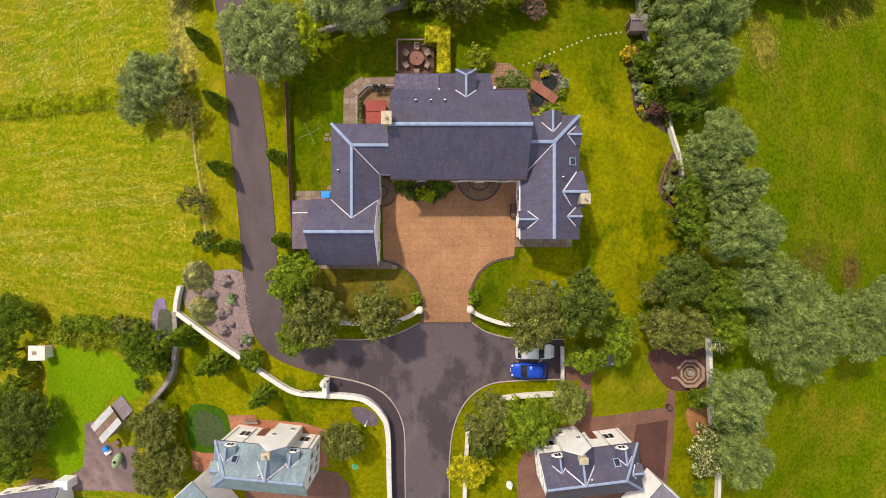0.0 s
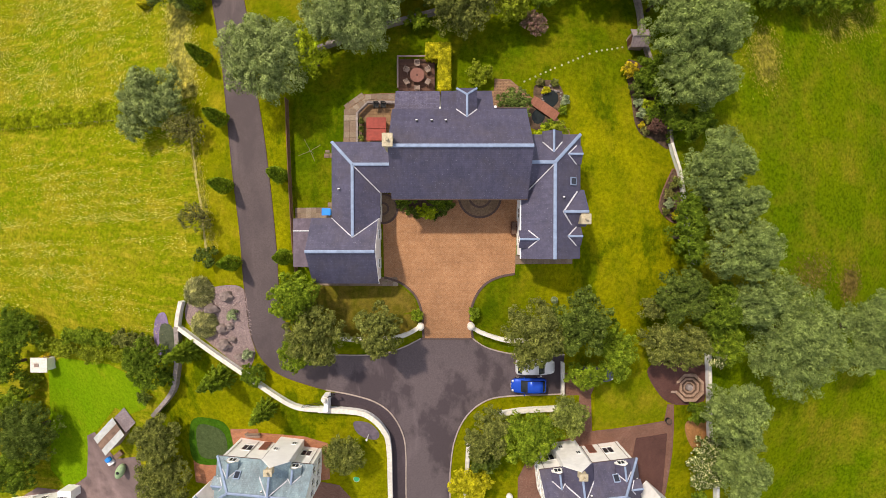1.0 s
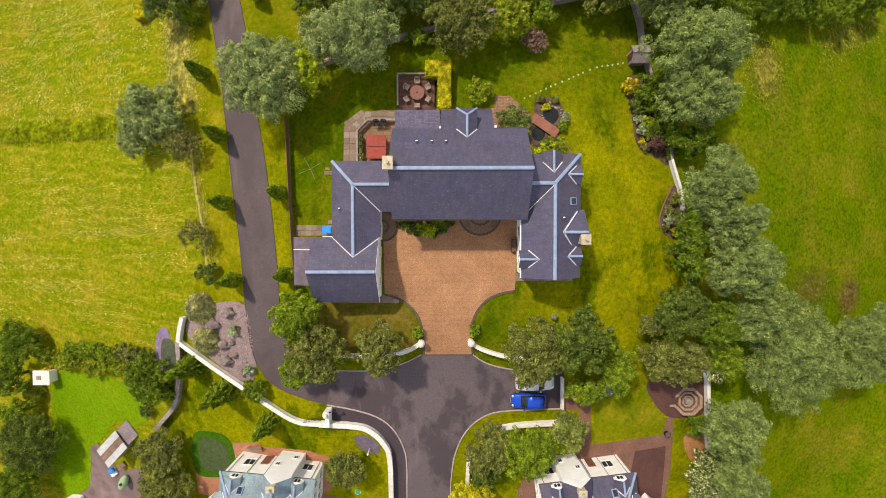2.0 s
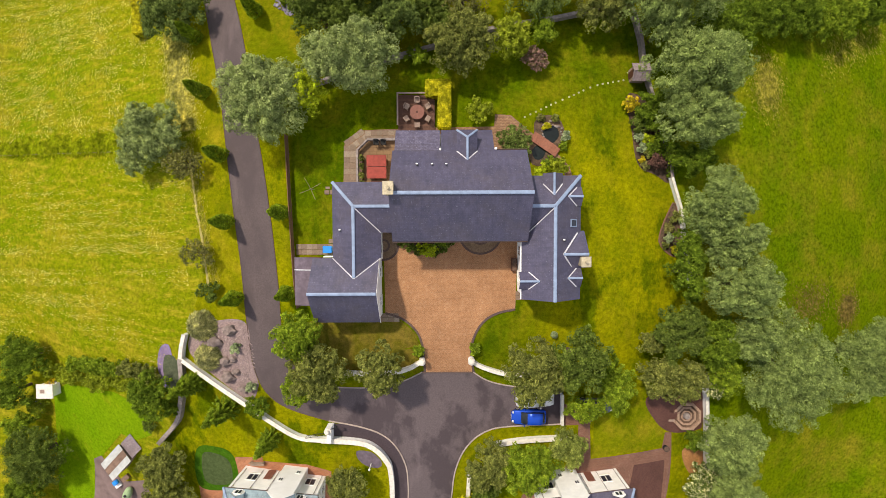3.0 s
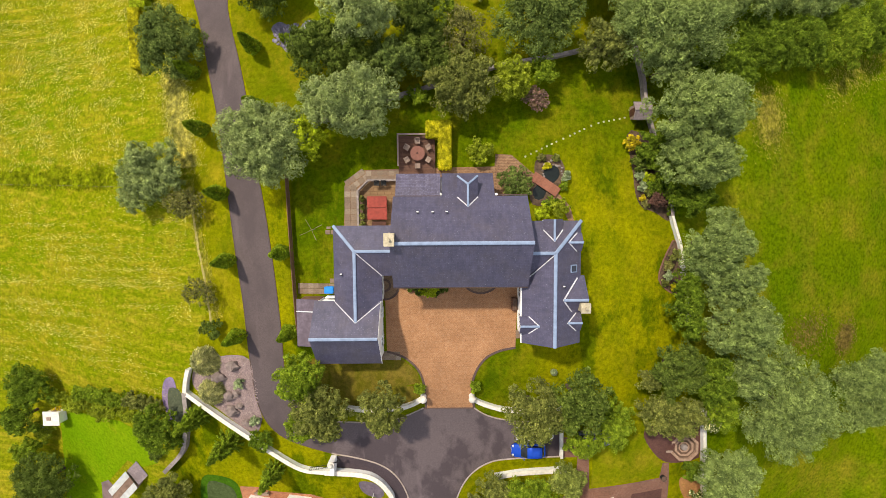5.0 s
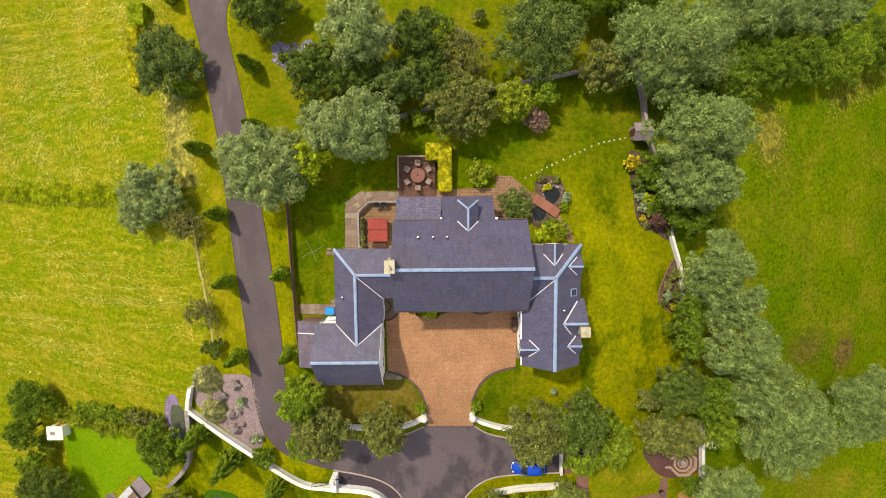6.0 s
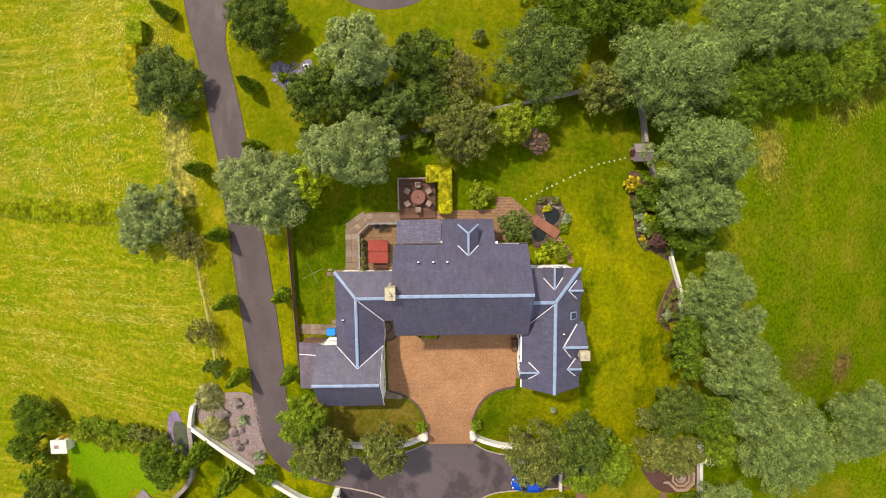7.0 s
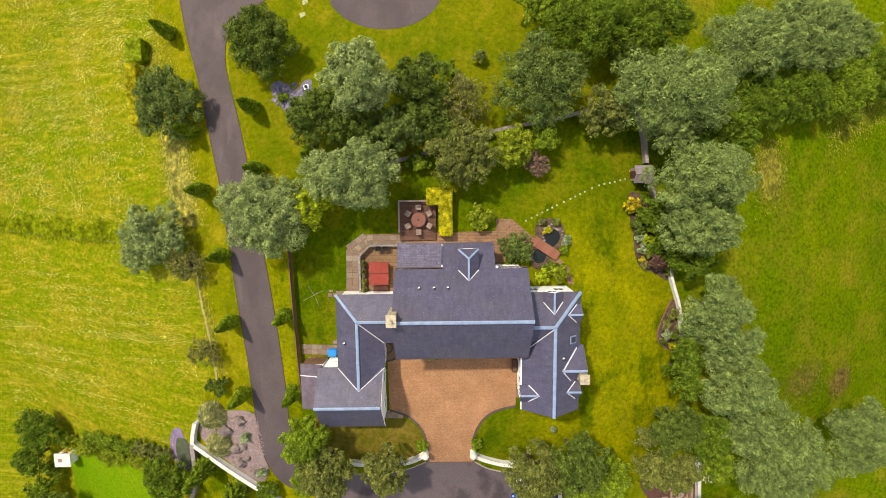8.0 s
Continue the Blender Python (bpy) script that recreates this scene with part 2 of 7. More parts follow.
M_SOIL = plain("dark_soil", (0.125, 0.078, 0.055), 1.0, 0, 0.4, 5, 0.6)
M_BED = plain("mottled_bed_soil", (0.125, 0.082, 0.052), 1.0, 0, 0.6, 3, 0.6)
M_KERB = plain("kerb_stone", (0.42, 0.34, 0.29), 0.9, 0, 0.3, 4)
M_EDGE = plain("charcoal_block", (0.110, 0.072, 0.060), 0.85, 0, 0.3, 6)
M_FLAGDARK = plain("weathered_step", (0.21, 0.14, 0.085), 0.9, 0, 0.35, 5)
M_WOOD = plain("stained_deck", (0.10, 0.040, 0.025), 0.7, 0, 0.3, 5)
M_FENCE = plain("brown_fence", (0.20, 0.11, 0.065), 0.9, 0, 0.4, 6)
M_TEAK = plain("weathered_teak", (0.33, 0.24, 0.19), 0.8, 0, 0.3, 8)
M_TABLE = plain("reddish_tabletop", (0.21, 0.085, 0.06), 0.6, 0, 0.2, 6)
M_TUB = plain("red_cover", (0.30, 0.048, 0.032), 0.6, 0, 0.3, 3)
M_WATER = plain("pond_water", (0.015, 0.02, 0.018), 0.08, 0, 0.3, 2)
M_GLASS = plain("window_glass", (0.03, 0.035, 0.05), 0.08, 0, 0.2, 1)
M_BLACK = plain("black_rubber", (0.02, 0.02, 0.02), 0.7, 0, 0.2, 6)
M_BLUE = plain("bright_blue_plastic", (0.02, 0.25, 0.75), 0.5, 0, 0.1, 4)
M_CARBLUE = plain("blue_car_paint", (0.012, 0.07, 0.48), 0.25, 0.2, 0.05, 2)
M_CARSILVER = plain("silver_car_paint", (0.62, 0.62, 0.62), 0.3, 0.3, 0.05, 2)
M_CARGLASS = plain("car_glass", (0.02, 0.025, 0.03), 0.06, 0, 0.1, 2)
M_CHROME = plain("bright_metal", (0.75, 0.75, 0.75), 0.3, 0.9, 0.05, 5)
M_RUBBLE = plain("blue_gravel", (0.20, 0.18, 0.24), 0.95, 0, 0.5, 6, 0.8)
M_SLATECHIP = plain("mauve_gravel", (0.30, 0.22, 0.21), 0.95, 0, 0.4, 5, 0.8)
M_ROCK = plain("grey_boulder", (0.25, 0.195, 0.175), 0.95, 0, 0.4, 2, 0.8)
M_GREENPAINT = plain("pale_green_paint", (0.30, 0.42, 0.22), 0.5, 0, 0.2, 3)
M_TIN = plain("pale_tin_sheet", (0.50, 0.51, 0.49), 0.5, 0.1, 0.2, 2)
M_TINBROWN = plain("rusty_tin_sheet", (0.22, 0.14, 0.10), 0.8, 0, 0.4, 2)
M_FELT = plain("purple_felt", (0.145, 0.115, 0.145), 0.9, 0, 0.3, 2)
M_YARD = plain("muddy_yard", (0.235, 0.165, 0.155), 0.95, 0, 0.4, 0.5, 0.5)
M_WORN = plain("worn_straw_path", (0.40, 0.34, 0.11), 1.0, 0, 0.4, 3, 0.5)
M_STRAW = plain("bark_mulch", (0.42, 0.20, 0.07), 1.0, 0, 0.35, 4, 0.6)
M_BARK = plain("tree_bark", (0.10, 0.07, 0.05), 0.95, 0, 0.4, 6, 0.7)
M_LILAC = plain("lilac_blossom", (0.26, 0.19, 0.32), 1.0, 0, 0.4, 6, 0.6)
M_STEPSTONE = plain("pale_stepping_stone", (0.40, 0.41, 0.19), 0.9, 0, 0.45, 2)
M_FLAG = by_random("flagstone", [(0.19, 0.135, 0.095), (0.27, 0.205, 0.145), (0.22, 0.15, 0.105), (0.33, 0.265, 0.195)])
M_PEBBLE = by_random("mixed_stones", [(0.22, 0.16, 0.17), (0.34, 0.26, 0.25), (0.28, 0.20, 0.19), (0.42, 0.34, 0.31)], island=True)


def foliage(name, a, b, c, rough=0.8):
    """Leaves: tone differs from leaf to leaf, and from bough to bough to paint in the shading of tufts."""
    m = Mat(name, rough, 0, 0.05)
    a, b, c = (dark(v, 1.25) for v in (a, b, c))
    col = m.ramp(m.geo.outputs["Random Per Island"], (0.0, a), (0.55, b), (1.0, c))
    # two noises paint light and dark tufts into the leaf colour, like bough shading
    col = m.mix(col, m.ramp(m.noise(1.0, 3, 0.55), (0.32, (0.50, 0.53, 0.50)), (0.68, (1.46, 1.43, 1.32))), 0.9, "MULTIPLY")
    col = m.mix(col, m.ramp(m.noise(2.4, 2, 0.5), (0.34, (0.55, 0.57, 0.55)), (0.66, (1.42, 1.4, 1.34))), 0.75, "MULTIPLY")
    thin = m.n("ShaderNodeBsdfTranslucent")
    both = m.n("ShaderNodeMixShader")
    both.inputs[0].default_value = 0.33
    m.l(col, thin.inputs["Color"])
    m.l(m.b.outputs[0], both.inputs[1]).l(thin.outputs[0], both.inputs[2])
    m.l(both.outputs[0], m.t.nodes["Material Output"].inputs["Surface"])
    return m.done(col)


LEAF = {
    "silver": foliage("silver_willow_leaf", (0.160, 0.206, 0.068), (0.220, 0.272, 0.096), (0.310, 0.360, 0.148)),
    "willow": foliage("grey_willow_leaf", (0.132, 0.182, 0.050), (0.182, 0.240, 0.072), (0.262, 0.324, 0.110)),
    "mid": foliage("green_leaf", (0.0672, 0.112, 0.00896), (0.1064, 0.1624, 0.01232), (0.168, 0.2296, 0.0224)),
    "dark": foliage("dark_green_leaf", (0.058, 0.088, 0.013), (0.094, 0.133, 0.022), (0.150, 0.190, 0.038)),
    "olive": foliage("olive_leaf", (0.094, 0.108, 0.024), (0.150, 0.168, 0.038), (0.230, 0.242, 0.066)),
    "bright": foliage("bright_green_leaf", (0.09975, 0.1575, 0.0105), (0.1575, 0.2258, 0.0147), (0.2415, 0.2992, 0.0252)),
    "fresh": foliage("fresh_hedge_leaf", (0.150, 0.190, 0.010), (0.212, 0.256, 0.016), (0.300, 0.340, 0.034)),
    "yellow": foliage("golden_leaf", (0.30, 0.29, 0.008), (0.42, 0.39, 0.012), (0.55, 0.50, 0.03)),
    "lime": foliage("lime_leaf", (0.20, 0.26, 0.008), (0.30, 0.37, 0.012), (0.42, 0.47, 0.03)),
    "gold": foliage("amber_leaf", (0.36, 0.28, 0.012), (0.48, 0.385, 0.016), (0.60, 0.49, 0.03)),
    "pale": foliage("grey_green_leaf", (0.17, 0.22, 0.11), (0.26, 0.315, 0.165), (0.40, 0.44, 0.28)),
    "sage": foliage("sage_leaf", (0.12, 0.15, 0.03), (0.19, 0.225, 0.05), (0.28, 0.31, 0.08)),
    "leafy": foliage("grey_leaf", (0.074, 0.108, 0.024), (0.118, 0.162, 0.038), (0.185, 0.235, 0.062)),
    "purple": foliage("plum_leaf", (0.075, 0.04, 0.035), (0.115, 0.062, 0.052), (0.17, 0.10, 0.08)),
    "pink": foliage("pink_blossom_leaf", (0.12, 0.12, 0.05), (0.22, 0.13, 0.10), (0.42, 0.24, 0.24)),
    "flower": foliage("white_blossom_leaf", (0.07, 0.11, 0.02), (0.11, 0.15, 0.03), (0.75, 0.72, 0.45)),
    "bare": foliage("thin_brown_leaf", (0.098, 0.102, 0.030), (0.150, 0.150, 0.046), (0.215, 0.205, 0.068)),
    "grass": foliage("spiky_leaf", (0.22, 0.235, 0.09), (0.36, 0.36, 0.15), (0.52, 0.50, 0.28)),
    "cypress": foliage("cypress_leaf", (0.085, 0.145, 0.006), (0.145, 0.21, 0.010), (0.22, 0.28, 0.02)),
}


# ---- building blocks ----
def terrain(x, y):
    """The ground's height: a dome round the house that falls away to the fields, with a dip where the road leaves,
    shaped to fit the camera's view.
    """
    r = math.hypot(x - 2, y - 8)
    s = min(1.0, max(0.0, (-4 - y) / 9))
    z = -0.0162 * max(0.0, min(r, 64) - 8) ** 1.7 - 1.2 * s * s * (3 - 2 * s) * math.exp(-((x / 20) ** 4))
    return z - 3 * (1 - math.exp(-(r - 64) / 6)) if r > 64 else z


def thing(name, x, y, z=None, label="", category="", group="", kind=""):
    ob = new(name)
    ob.location = (x, y, terrain(x, y) if z is None else z)
    ob.empty_display_size = 0.2
    return tagged(ob, label, category, group, kind)


def base_of(ob):
    v = Vector((0, 0, 0))
    while ob:
        v += ob.location
        ob = ob.parent
    return v


def finish(name, bm, material, at=(0, 0, 0), smooth=False):
    bmesh.ops.translate(bm, verts=bm.verts, vec=-Vector(at))
    me = bpy.data.meshes.new(name)
    bm.normal_update()
    bm.to_mesh(me)
    bm.free()
    for m in material if isinstance(material, (list, tuple)) else (material,):
        me.materials.append(m)
    if smooth:
        for p in me.polygons:
            p.use_smooth = True
    return new(name, me)


def part(name, bm, material, parent, label="", smooth=False):
    """One mesh, built in world places, under its thing or part."""
    ob = finish(name, bm, material, base_of(parent), smooth)
    ob.parent = parent
    return tagged(ob, label)


def piece(name, me, parent, x, y, z, turn=0.0, size=(1, 1, 1)):
    """One of many alike pieces that share a mesh."""
    ob = new(name, me)
    ob.parent = parent
    ob.location = Vector((x, y, z)) - base_of(parent)
    ob.rotation_euler = (0, 0, turn)
    ob.scale = size
    return ob


def block(x0, x1, y0, y1, z0, z1, bm=None, bevel=0.0, turn=0.0):
    """A box, bevelled and turned about its upright axis if wished."""
    b = bmesh.new()
    bmesh.ops.create_cube(b, size=1)
    bmesh.ops.scale(b, verts=b.verts, vec=(x1 - x0, y1 - y0, z1 - z0))
    if bevel:
        bmesh.ops.bevel(b, geom=b.edges[:], offset=bevel, segments=2, affect="EDGES")
    if turn:
        bmesh.ops.rotate(b, verts=b.verts, matrix=Matrix.Rotation(turn, 3, "Z"))
    bmesh.ops.translate(b, verts=b.verts, vec=((x0 + x1) / 2, (y0 + y1) / 2, (z0 + z1) / 2))
    return join(bm, b)


def join(bm, other):
    if bm is None:
        return other
    me = bpy.data.meshes.new("join")
    other.to_mesh(me)
    other.free()
    bm.from_mesh(me)
    bpy.data.meshes.remove(me)
    return bm


def drum(x, y, z0, z1, r0, r1=None, sides=16, bm=None):
    b = bmesh.new()
    bmesh.ops.create_cone(b, cap_ends=True, segments=sides, radius1=r0, radius2=r0 if r1 is None else r1, depth=z1 - z0)
    bmesh.ops.translate(b, verts=b.verts, vec=(x, y, (z0 + z1) / 2))
    return join(bm, b)


def ball(x, y, z, rx, ry, rz, bm=None, rough=0.0, seed=0, sub=2):
    b = bmesh.new()
    bmesh.ops.create_icosphere(b, subdivisions=sub, radius=1)
    for v in b.verts:
        if rough:
            v.co *= 1 + rough * noise.noise(v.co * 1.7 + Vector((seed * 3.1, seed, 0)))
        v.co = Vector((v.co.x * rx + x, v.co.y * ry + y, v.co.z * rz + z))
    return join(bm, b)


def slab(points, thick, bm=None):
    """A flat sloping plate; its UVs run along the first edge and up from it, in metres."""
    b = bmesh.new()
    p = [Vector(q) for q in points]
    n = (p[1] - p[0]).cross(p[2] - p[1]).normalized()
    if n.z < 0:
        p.reverse()
        n = -n
    top = [b.verts.new(q) for q in p]
    low = [b.verts.new(q - Vector((0, 0, thick))) for q in p]
    f = b.faces.new(top)
    b.faces.new(low[::-1])
    for i in range(len(p)):
        j = (i + 1) % len(p)
        b.faces.new((top[i], low[i], low[j], top[j]))
    across = Vector((0, 0, 1)).cross(n)
    across = across.normalized() if across.length > 0.01 else Vector((1, 0, 0))
    up = n.cross(across)
    uv = b.loops.layers.uv.new("UVMap")
    for face in b.faces:
        for lp in face.loops:
            lp[uv].uv = (lp.vert.co.dot(across), lp.vert.co.dot(up))
    return join(bm, b)


def bar(p, q, wide, high, bm=None, lift=0.0):
    """A straight rounded bar from p to q: ridge tiles, valleys, rails, posts."""
    p, q = Vector(p), Vector(q)
    d = (q - p).normalized()
    side = d.cross(Vector((0, 0, 1)))
    side = side.normalized() if side.length > 0.01 else Vector((1, 0, 0))
    up = side.cross(d)
    b = bmesh.new()
    prof = [(-0.5, -0.5), (0.5, -0.5), (0.5, 0.15), (0.25, 0.5), (-0.25, 0.5), (-0.5, 0.15)]
    rings = []
    for c in (p, q):
        rings.append([b.verts.new(c + side * (u * wide) + up * (v * high + lift)) for u, v in prof])
    k = len(prof)
    for i in range(k):
        b.faces.new((rings[0][i], rings[0][(i + 1) % k], rings[1][(i + 1) % k], rings[1][i]))
    b.faces.new(rings[0][::-1])
    b.faces.new(rings[1])
    return join(bm, b)


def smooth_path(points, step=0.6, closed=False):
    """Points along a soft curve through the given ones."""
    p = [Vector((a, b, 0)) for a, b in points]
    n, out = len(p), []
    for i in range(n if closed else n - 1):
        a, b = p[i], p[(i + 1) % n]
        pa = p[i - 1] if closed or i > 0 else a * 2 - b
        pb = p[(i + 2) % n] if closed or i + 2 < n else b * 2 - a
        k = max(1, int((b - a).length / step))
        for j in range(k):
            t = j / k
            out.append(0.5 * (2 * a + (b - pa) * t + (2 * pa - 5 * a + 4 * b - pb) * t * t + (3 * a - pa - 3 * b + pb) * t ** 3))
    if not closed:
        out.append(p[-1])
    return [(v.x, v.y) for v in out]


def sweep(points, wide, low, high, bm=None, lip=0.0):
    """A wall, kerb or hedge foot that follows the ground along a line of points."""
    b = bmesh.new()
    rings = []
    for i, (x, y) in enumerate(points):
        a, c = points[max(0, i - 1)], points[min(len(points) - 1, i + 1)]
        d = Vector((c[0] - a[0], c[1] - a[1], 0)).normalized()
        s = Vector((-d.y, d.x, 0))
        z = terrain(x, y)
        w = wide / 2
        prof = [(-w, low), (w, low), (w, high - lip), (w - lip, high), (-w + lip, high), (-w, high - lip)] if lip else [(-w, low), (w, low), (w, high), (-w, high)]
        rings.append([b.verts.new((x + s.x * u, y + s.y * u, z + h)) for u, h in prof])
    k = len(rings[0])
    for r0, r1 in zip(rings, rings[1:]):
        for i in range(k):
            b.faces.new((r0[i], r0[(i + 1) % k], r1[(i + 1) % k], r1[i]))
    b.faces.new(rings[0][::-1])
    b.faces.new(rings[-1])
    bmesh.ops.recalc_face_normals(b, faces=b.faces)
    return join(bm, b)


def drape(outline, lift, step=1.5, thick=0.0):
    """A sheet that lies on the ground inside an outline."""
    b = bmesh.new()
    vs = [b.verts.new((x, y, 0)) for x, y in outline]
    b.faces.new(vs)
    bmesh.ops.triangulate(b, faces=b.faces)
    for axis in (0, 1):
        lo, hi = min(p[axis] for p in outline), max(p[axis] for p in outline)
        n = Vector((1, 0, 0)) if axis == 0 else Vector((0, 1, 0))
        c = math.floor(lo / step) * step + step
        while c < hi:
            bmesh.ops.bisect_plane(b, geom=b.verts[:] + b.edges[:] + b.faces[:], plane_co=n * c, plane_no=n, dist=1e-4)
            c += step
    bmesh.ops.triangulate(b, faces=b.faces)
    for v in b.verts:
        v.co.z = terrain(v.co.x, v.co.y) + lift
    for f in b.faces:
        f.normal_update()
        if f.normal.z < 0:
            f.normal_flip()
    return b


def ground_sheet(name, outline, lift, material, label, category, step=1.5):
    ob = finish(name, drape(outline, lift, step), material)
    return tagged(ob, label, category, "", "structure")


# ---- ground, roads, lawns ----
def make_ground():
    radii = [1.5 * i for i in range(48)] + [75, 82, 92, 110, 140, 190, 280, 450, 800, 1500, 3000]
    seg = 128
    bm = bmesh.new()
    rings = []
    for r in radii[1:]:
        ring = []
        for k in range(seg):
            a = 2 * math.pi * k / seg
            x, y = r * math.cos(a), 6 + r * math.sin(a)
            ring.append(bm.verts.new((x, y, terrain(x, y))))
        rings.append(ring)
    mid = bm.verts.new((0, 6, 0))
    for k in range(seg):
        bm.faces.new((mid, rings[0][k], rings[0][(k + 1) % seg]))
    for a, b in zip(rings, rings[1:]):
        for k in range(seg):
            f = bm.faces.new((a[k], b[k], b[(k + 1) % seg], a[(k + 1) % seg]))
            if f.calc_center_median().x > 24:
                f.material_index = 1
    return tagged(finish("ground", bm, (M_FIELD, M_FIELD_EAST), smooth=True), "rough yellow-green pasture with dry straw streaks", "ground", "", "structure")


make_ground()
ground_sheet("lawn", [(-45.22, 67.78), (-41.01, 55.48), (-36.52, 42.9), (-32.8, 30.11), (-29.92, 15.9), (-28.24, 4.92), (-27.89, -2.05), (-32.56, -5.15), (-33.27, -10.33), (-34.15, -14.49), (-38.83, -20.99), (-41.57, -38.2),
                      (-42.73, -66.2), (46.07, -66.07), (36.57, -29.25), (33.86, -18.25), (32.56, -10.11), (29.2, 0), (28.11, 7.98), (26.04, 17.99), (23.5, 30), (21.99, 35.99), (29.53, 45.38), (38.97, 67.23)],
             0.03, M_LAWN, "mown garden lawn with pale and dark streaks", "lawn")
# a lighter sheet over the lawn, its colour partly making up for tree shade
ground_sheet("villa_lawn", [(18.35, -14.56), (24.57, -12.79), (25.91, -15.54), (27.73, -17.47), (27.65, -19.52), (18.53, -20.49)], 0.045, M_LAWN_EAST,
             "bright lawn in front of the villa", "lawn")
ground_sheet("front_lawn", [(-14.68, -1.92), (-7.0, -1.9), (-5.0, -2.2), (-3.31, -3.71), (-2.77, -5.75), (-3.25, -7.31), (-5.61, -8.16), (-9.73, -8.5), (-14.37, -8.51), (-16.82, -6.12), (-17.06, -3.04)], 0.045, M_LAWN_DRY,
             "parched brownish front lawn beside the courtyard", "lawn")
ground_sheet("north_lawn", [(-25.86, 37.18), (-22.73, 27.56), (-14.13, 25.51), (-9.05, 27.02), (-1.61, 29.22), (12.62, 32.82), (21, 35), (28.55, 46.43), (37.72, 67.12), (-19.61, 65.27), (-20.07, 50.77), (-25.61, 45.52), (-26.45, 41.3)], 0.045, M_LAWN_NORTH,
             "sunlit golden-green lawn behind the garden wall", "lawn")
ground_sheet("verge", [(-44.03, 66.75), (-40.3, 55.37), (-35.91, 42.85), (-32.39, 30.11), (-29.51, 15.9), (-27.92, 4.92), (-27.68, -2.05), (-23.81, -2.45), (-23.95, 4), (-24.73, 10.46), (-25.74, 18.4), (-28.16, 30.81), (-30.06, 37.96), (-33.84, 49.55), (-37.98, 66.48)], 0.045, M_VERGE,
             "bright yellow-green verge beside the drive", "lawn")
ground_sheet("lush_lawn", [(-58.26, -15.85), (-54.91, -13.83), (-45.41, -13.84), (-40.27, -15.61), (-39.94, -19.56), (-43.1, -20.89), (-45.5, -20.18), (-50.3, -24.7), (-52.28, -25.64), (-53.79, -32.56), (-57.37, -34.75), (-59.79, -31.69), (-58.99, -21.82)], 0.05, M_LAWN_LUSH,
             "bright green mown lawn of the cottage", "lawn")
ground_sheet("yard", [(-52.28, -25.64), (-50.54, -24.74), (-47.38, -28.56), (-42.91, -27.37), (-41.74, -32.83), (-41.94, -35.36), (-66.56, -37.41), (-62.08, -34.73), (-57.39, -35.1), (-53.79, -32.56)], 0.06, M_YARD, "muddy purple-brown farmyard", "yard")

DRIVE_W = [(-37.63, 60.3), (-34.09, 49.58), (-32.6, 44.73), (-30.27, 37.96), (-28.37, 30.81), (-26.97, 25.01), (-25.95, 18.4), (-24.94, 10.46), (-24.16, 4), (-23.81, -2.25), (-23.39, -7.7), (-22.65, -10.5), (-21.37, -12.39), (-19.46, -13.67), (-16.72, -14.64), (-14.37, -15.3)]
DRIVE_E = [(-20.16, 57.99), (-20.53, 49.67), (-22.12, 47.97), (-23.99, 46.96), (-25.81, 45.31), (-26.76, 43.1), (-26.74, 40.57), (-26.05, 37.69), (-24.56, 32.73), (-23.25, 27.25), (-22.11, 20.65), (-20.98, 14.74), (-20.07, 7.95), (-19.5, 1.17), (-19.35, -3.97), (-18.62, -7.16), (-16.48, -9.69), (-13.45, -10.76)]
ROAD_N = [(-13.45, -10.76), (-9.62, -10.75), (-6.91, -10.42), (-5.25, -9.87), (-3.89, -9.22), (-2.66, -8.52)]
ROAD_N2 = [(3.36, -8.51), (4.4, -9.31), (5.74, -9.94), (8.02, -10.48), (10.79, -10.68), (14.35, -10.66)]
ROAD_SE = [(14.25, -15.69), (7.88, -15.87), (5.2, -16.41), (3.12, -18.01), (1.67, -20.67), (0.94, -24.52), (0.84, -32.13), (1.61, -64.89)]
KERB_SW = [(-14.37, -15.3), (-11.26, -15.85), (-8.45, -16.69), (-6.47, -18.17), (-5.13, -20.71), (-4.72, -23.81), (-4.85, -32.19), (-4.95, -65.02)]
ground_sheet("drive", smooth_path(DRIVE_W) + smooth_path(DRIVE_E)[::-1], 0.06, M_DRIVE, "purple-grey tarmac drive with worn wheel tracks", "driveway")
ground_sheet("road", [(-14.37, -15.3), (-13.45, -10.76)] + smooth_path(ROAD_N)[1:] + smooth_path(ROAD_N2) + smooth_path(ROAD_SE) + smooth_path(KERB_SW)[::-1][:-1], 0.06, M_ROAD,
             "patched grey tarmac turning area with damp dark stains", "road")
WALL_SW = [(-24.44, -13.2), (-22.02, -14.89), (-18.29, -17.25), (-15.22, -17.62), (-11.07, -17.76), (-9.09, -18.29), (-7.43, -19.98), (-6.71, -22.55), (-6.76, -31.56), (-6.89, -63.08)]
ground_sheet("pavement", smooth_path([(-13.75, -15.63)] + KERB_SW[1:]) + smooth_path([(-13.87, -17.32), (-11.07, -17.55), (-8.99, -18.07), (-7.22, -19.87), (-6.5, -22.54), (-6.54, -31.56), (-6.67, -63.07)])[::-1],
             0.09, M_FOOTWAY, "dark tarmac footway beside the road", "pavement")
COURT_R = smooth_path([(8.1, -0.9), (6.2, -1.3), (4.6, -2.2), (3.51, -3.81), (3.07, -5.74), (3.36, -8.45)], 0.4)
COURT_L = smooth_path([(-2.35, -8.47), (-2.47, -5.74), (-3.01, -3.81), (-4.1, -2.5), (-5.3, -1.75), (-6.8, -1.3)], 0.4)
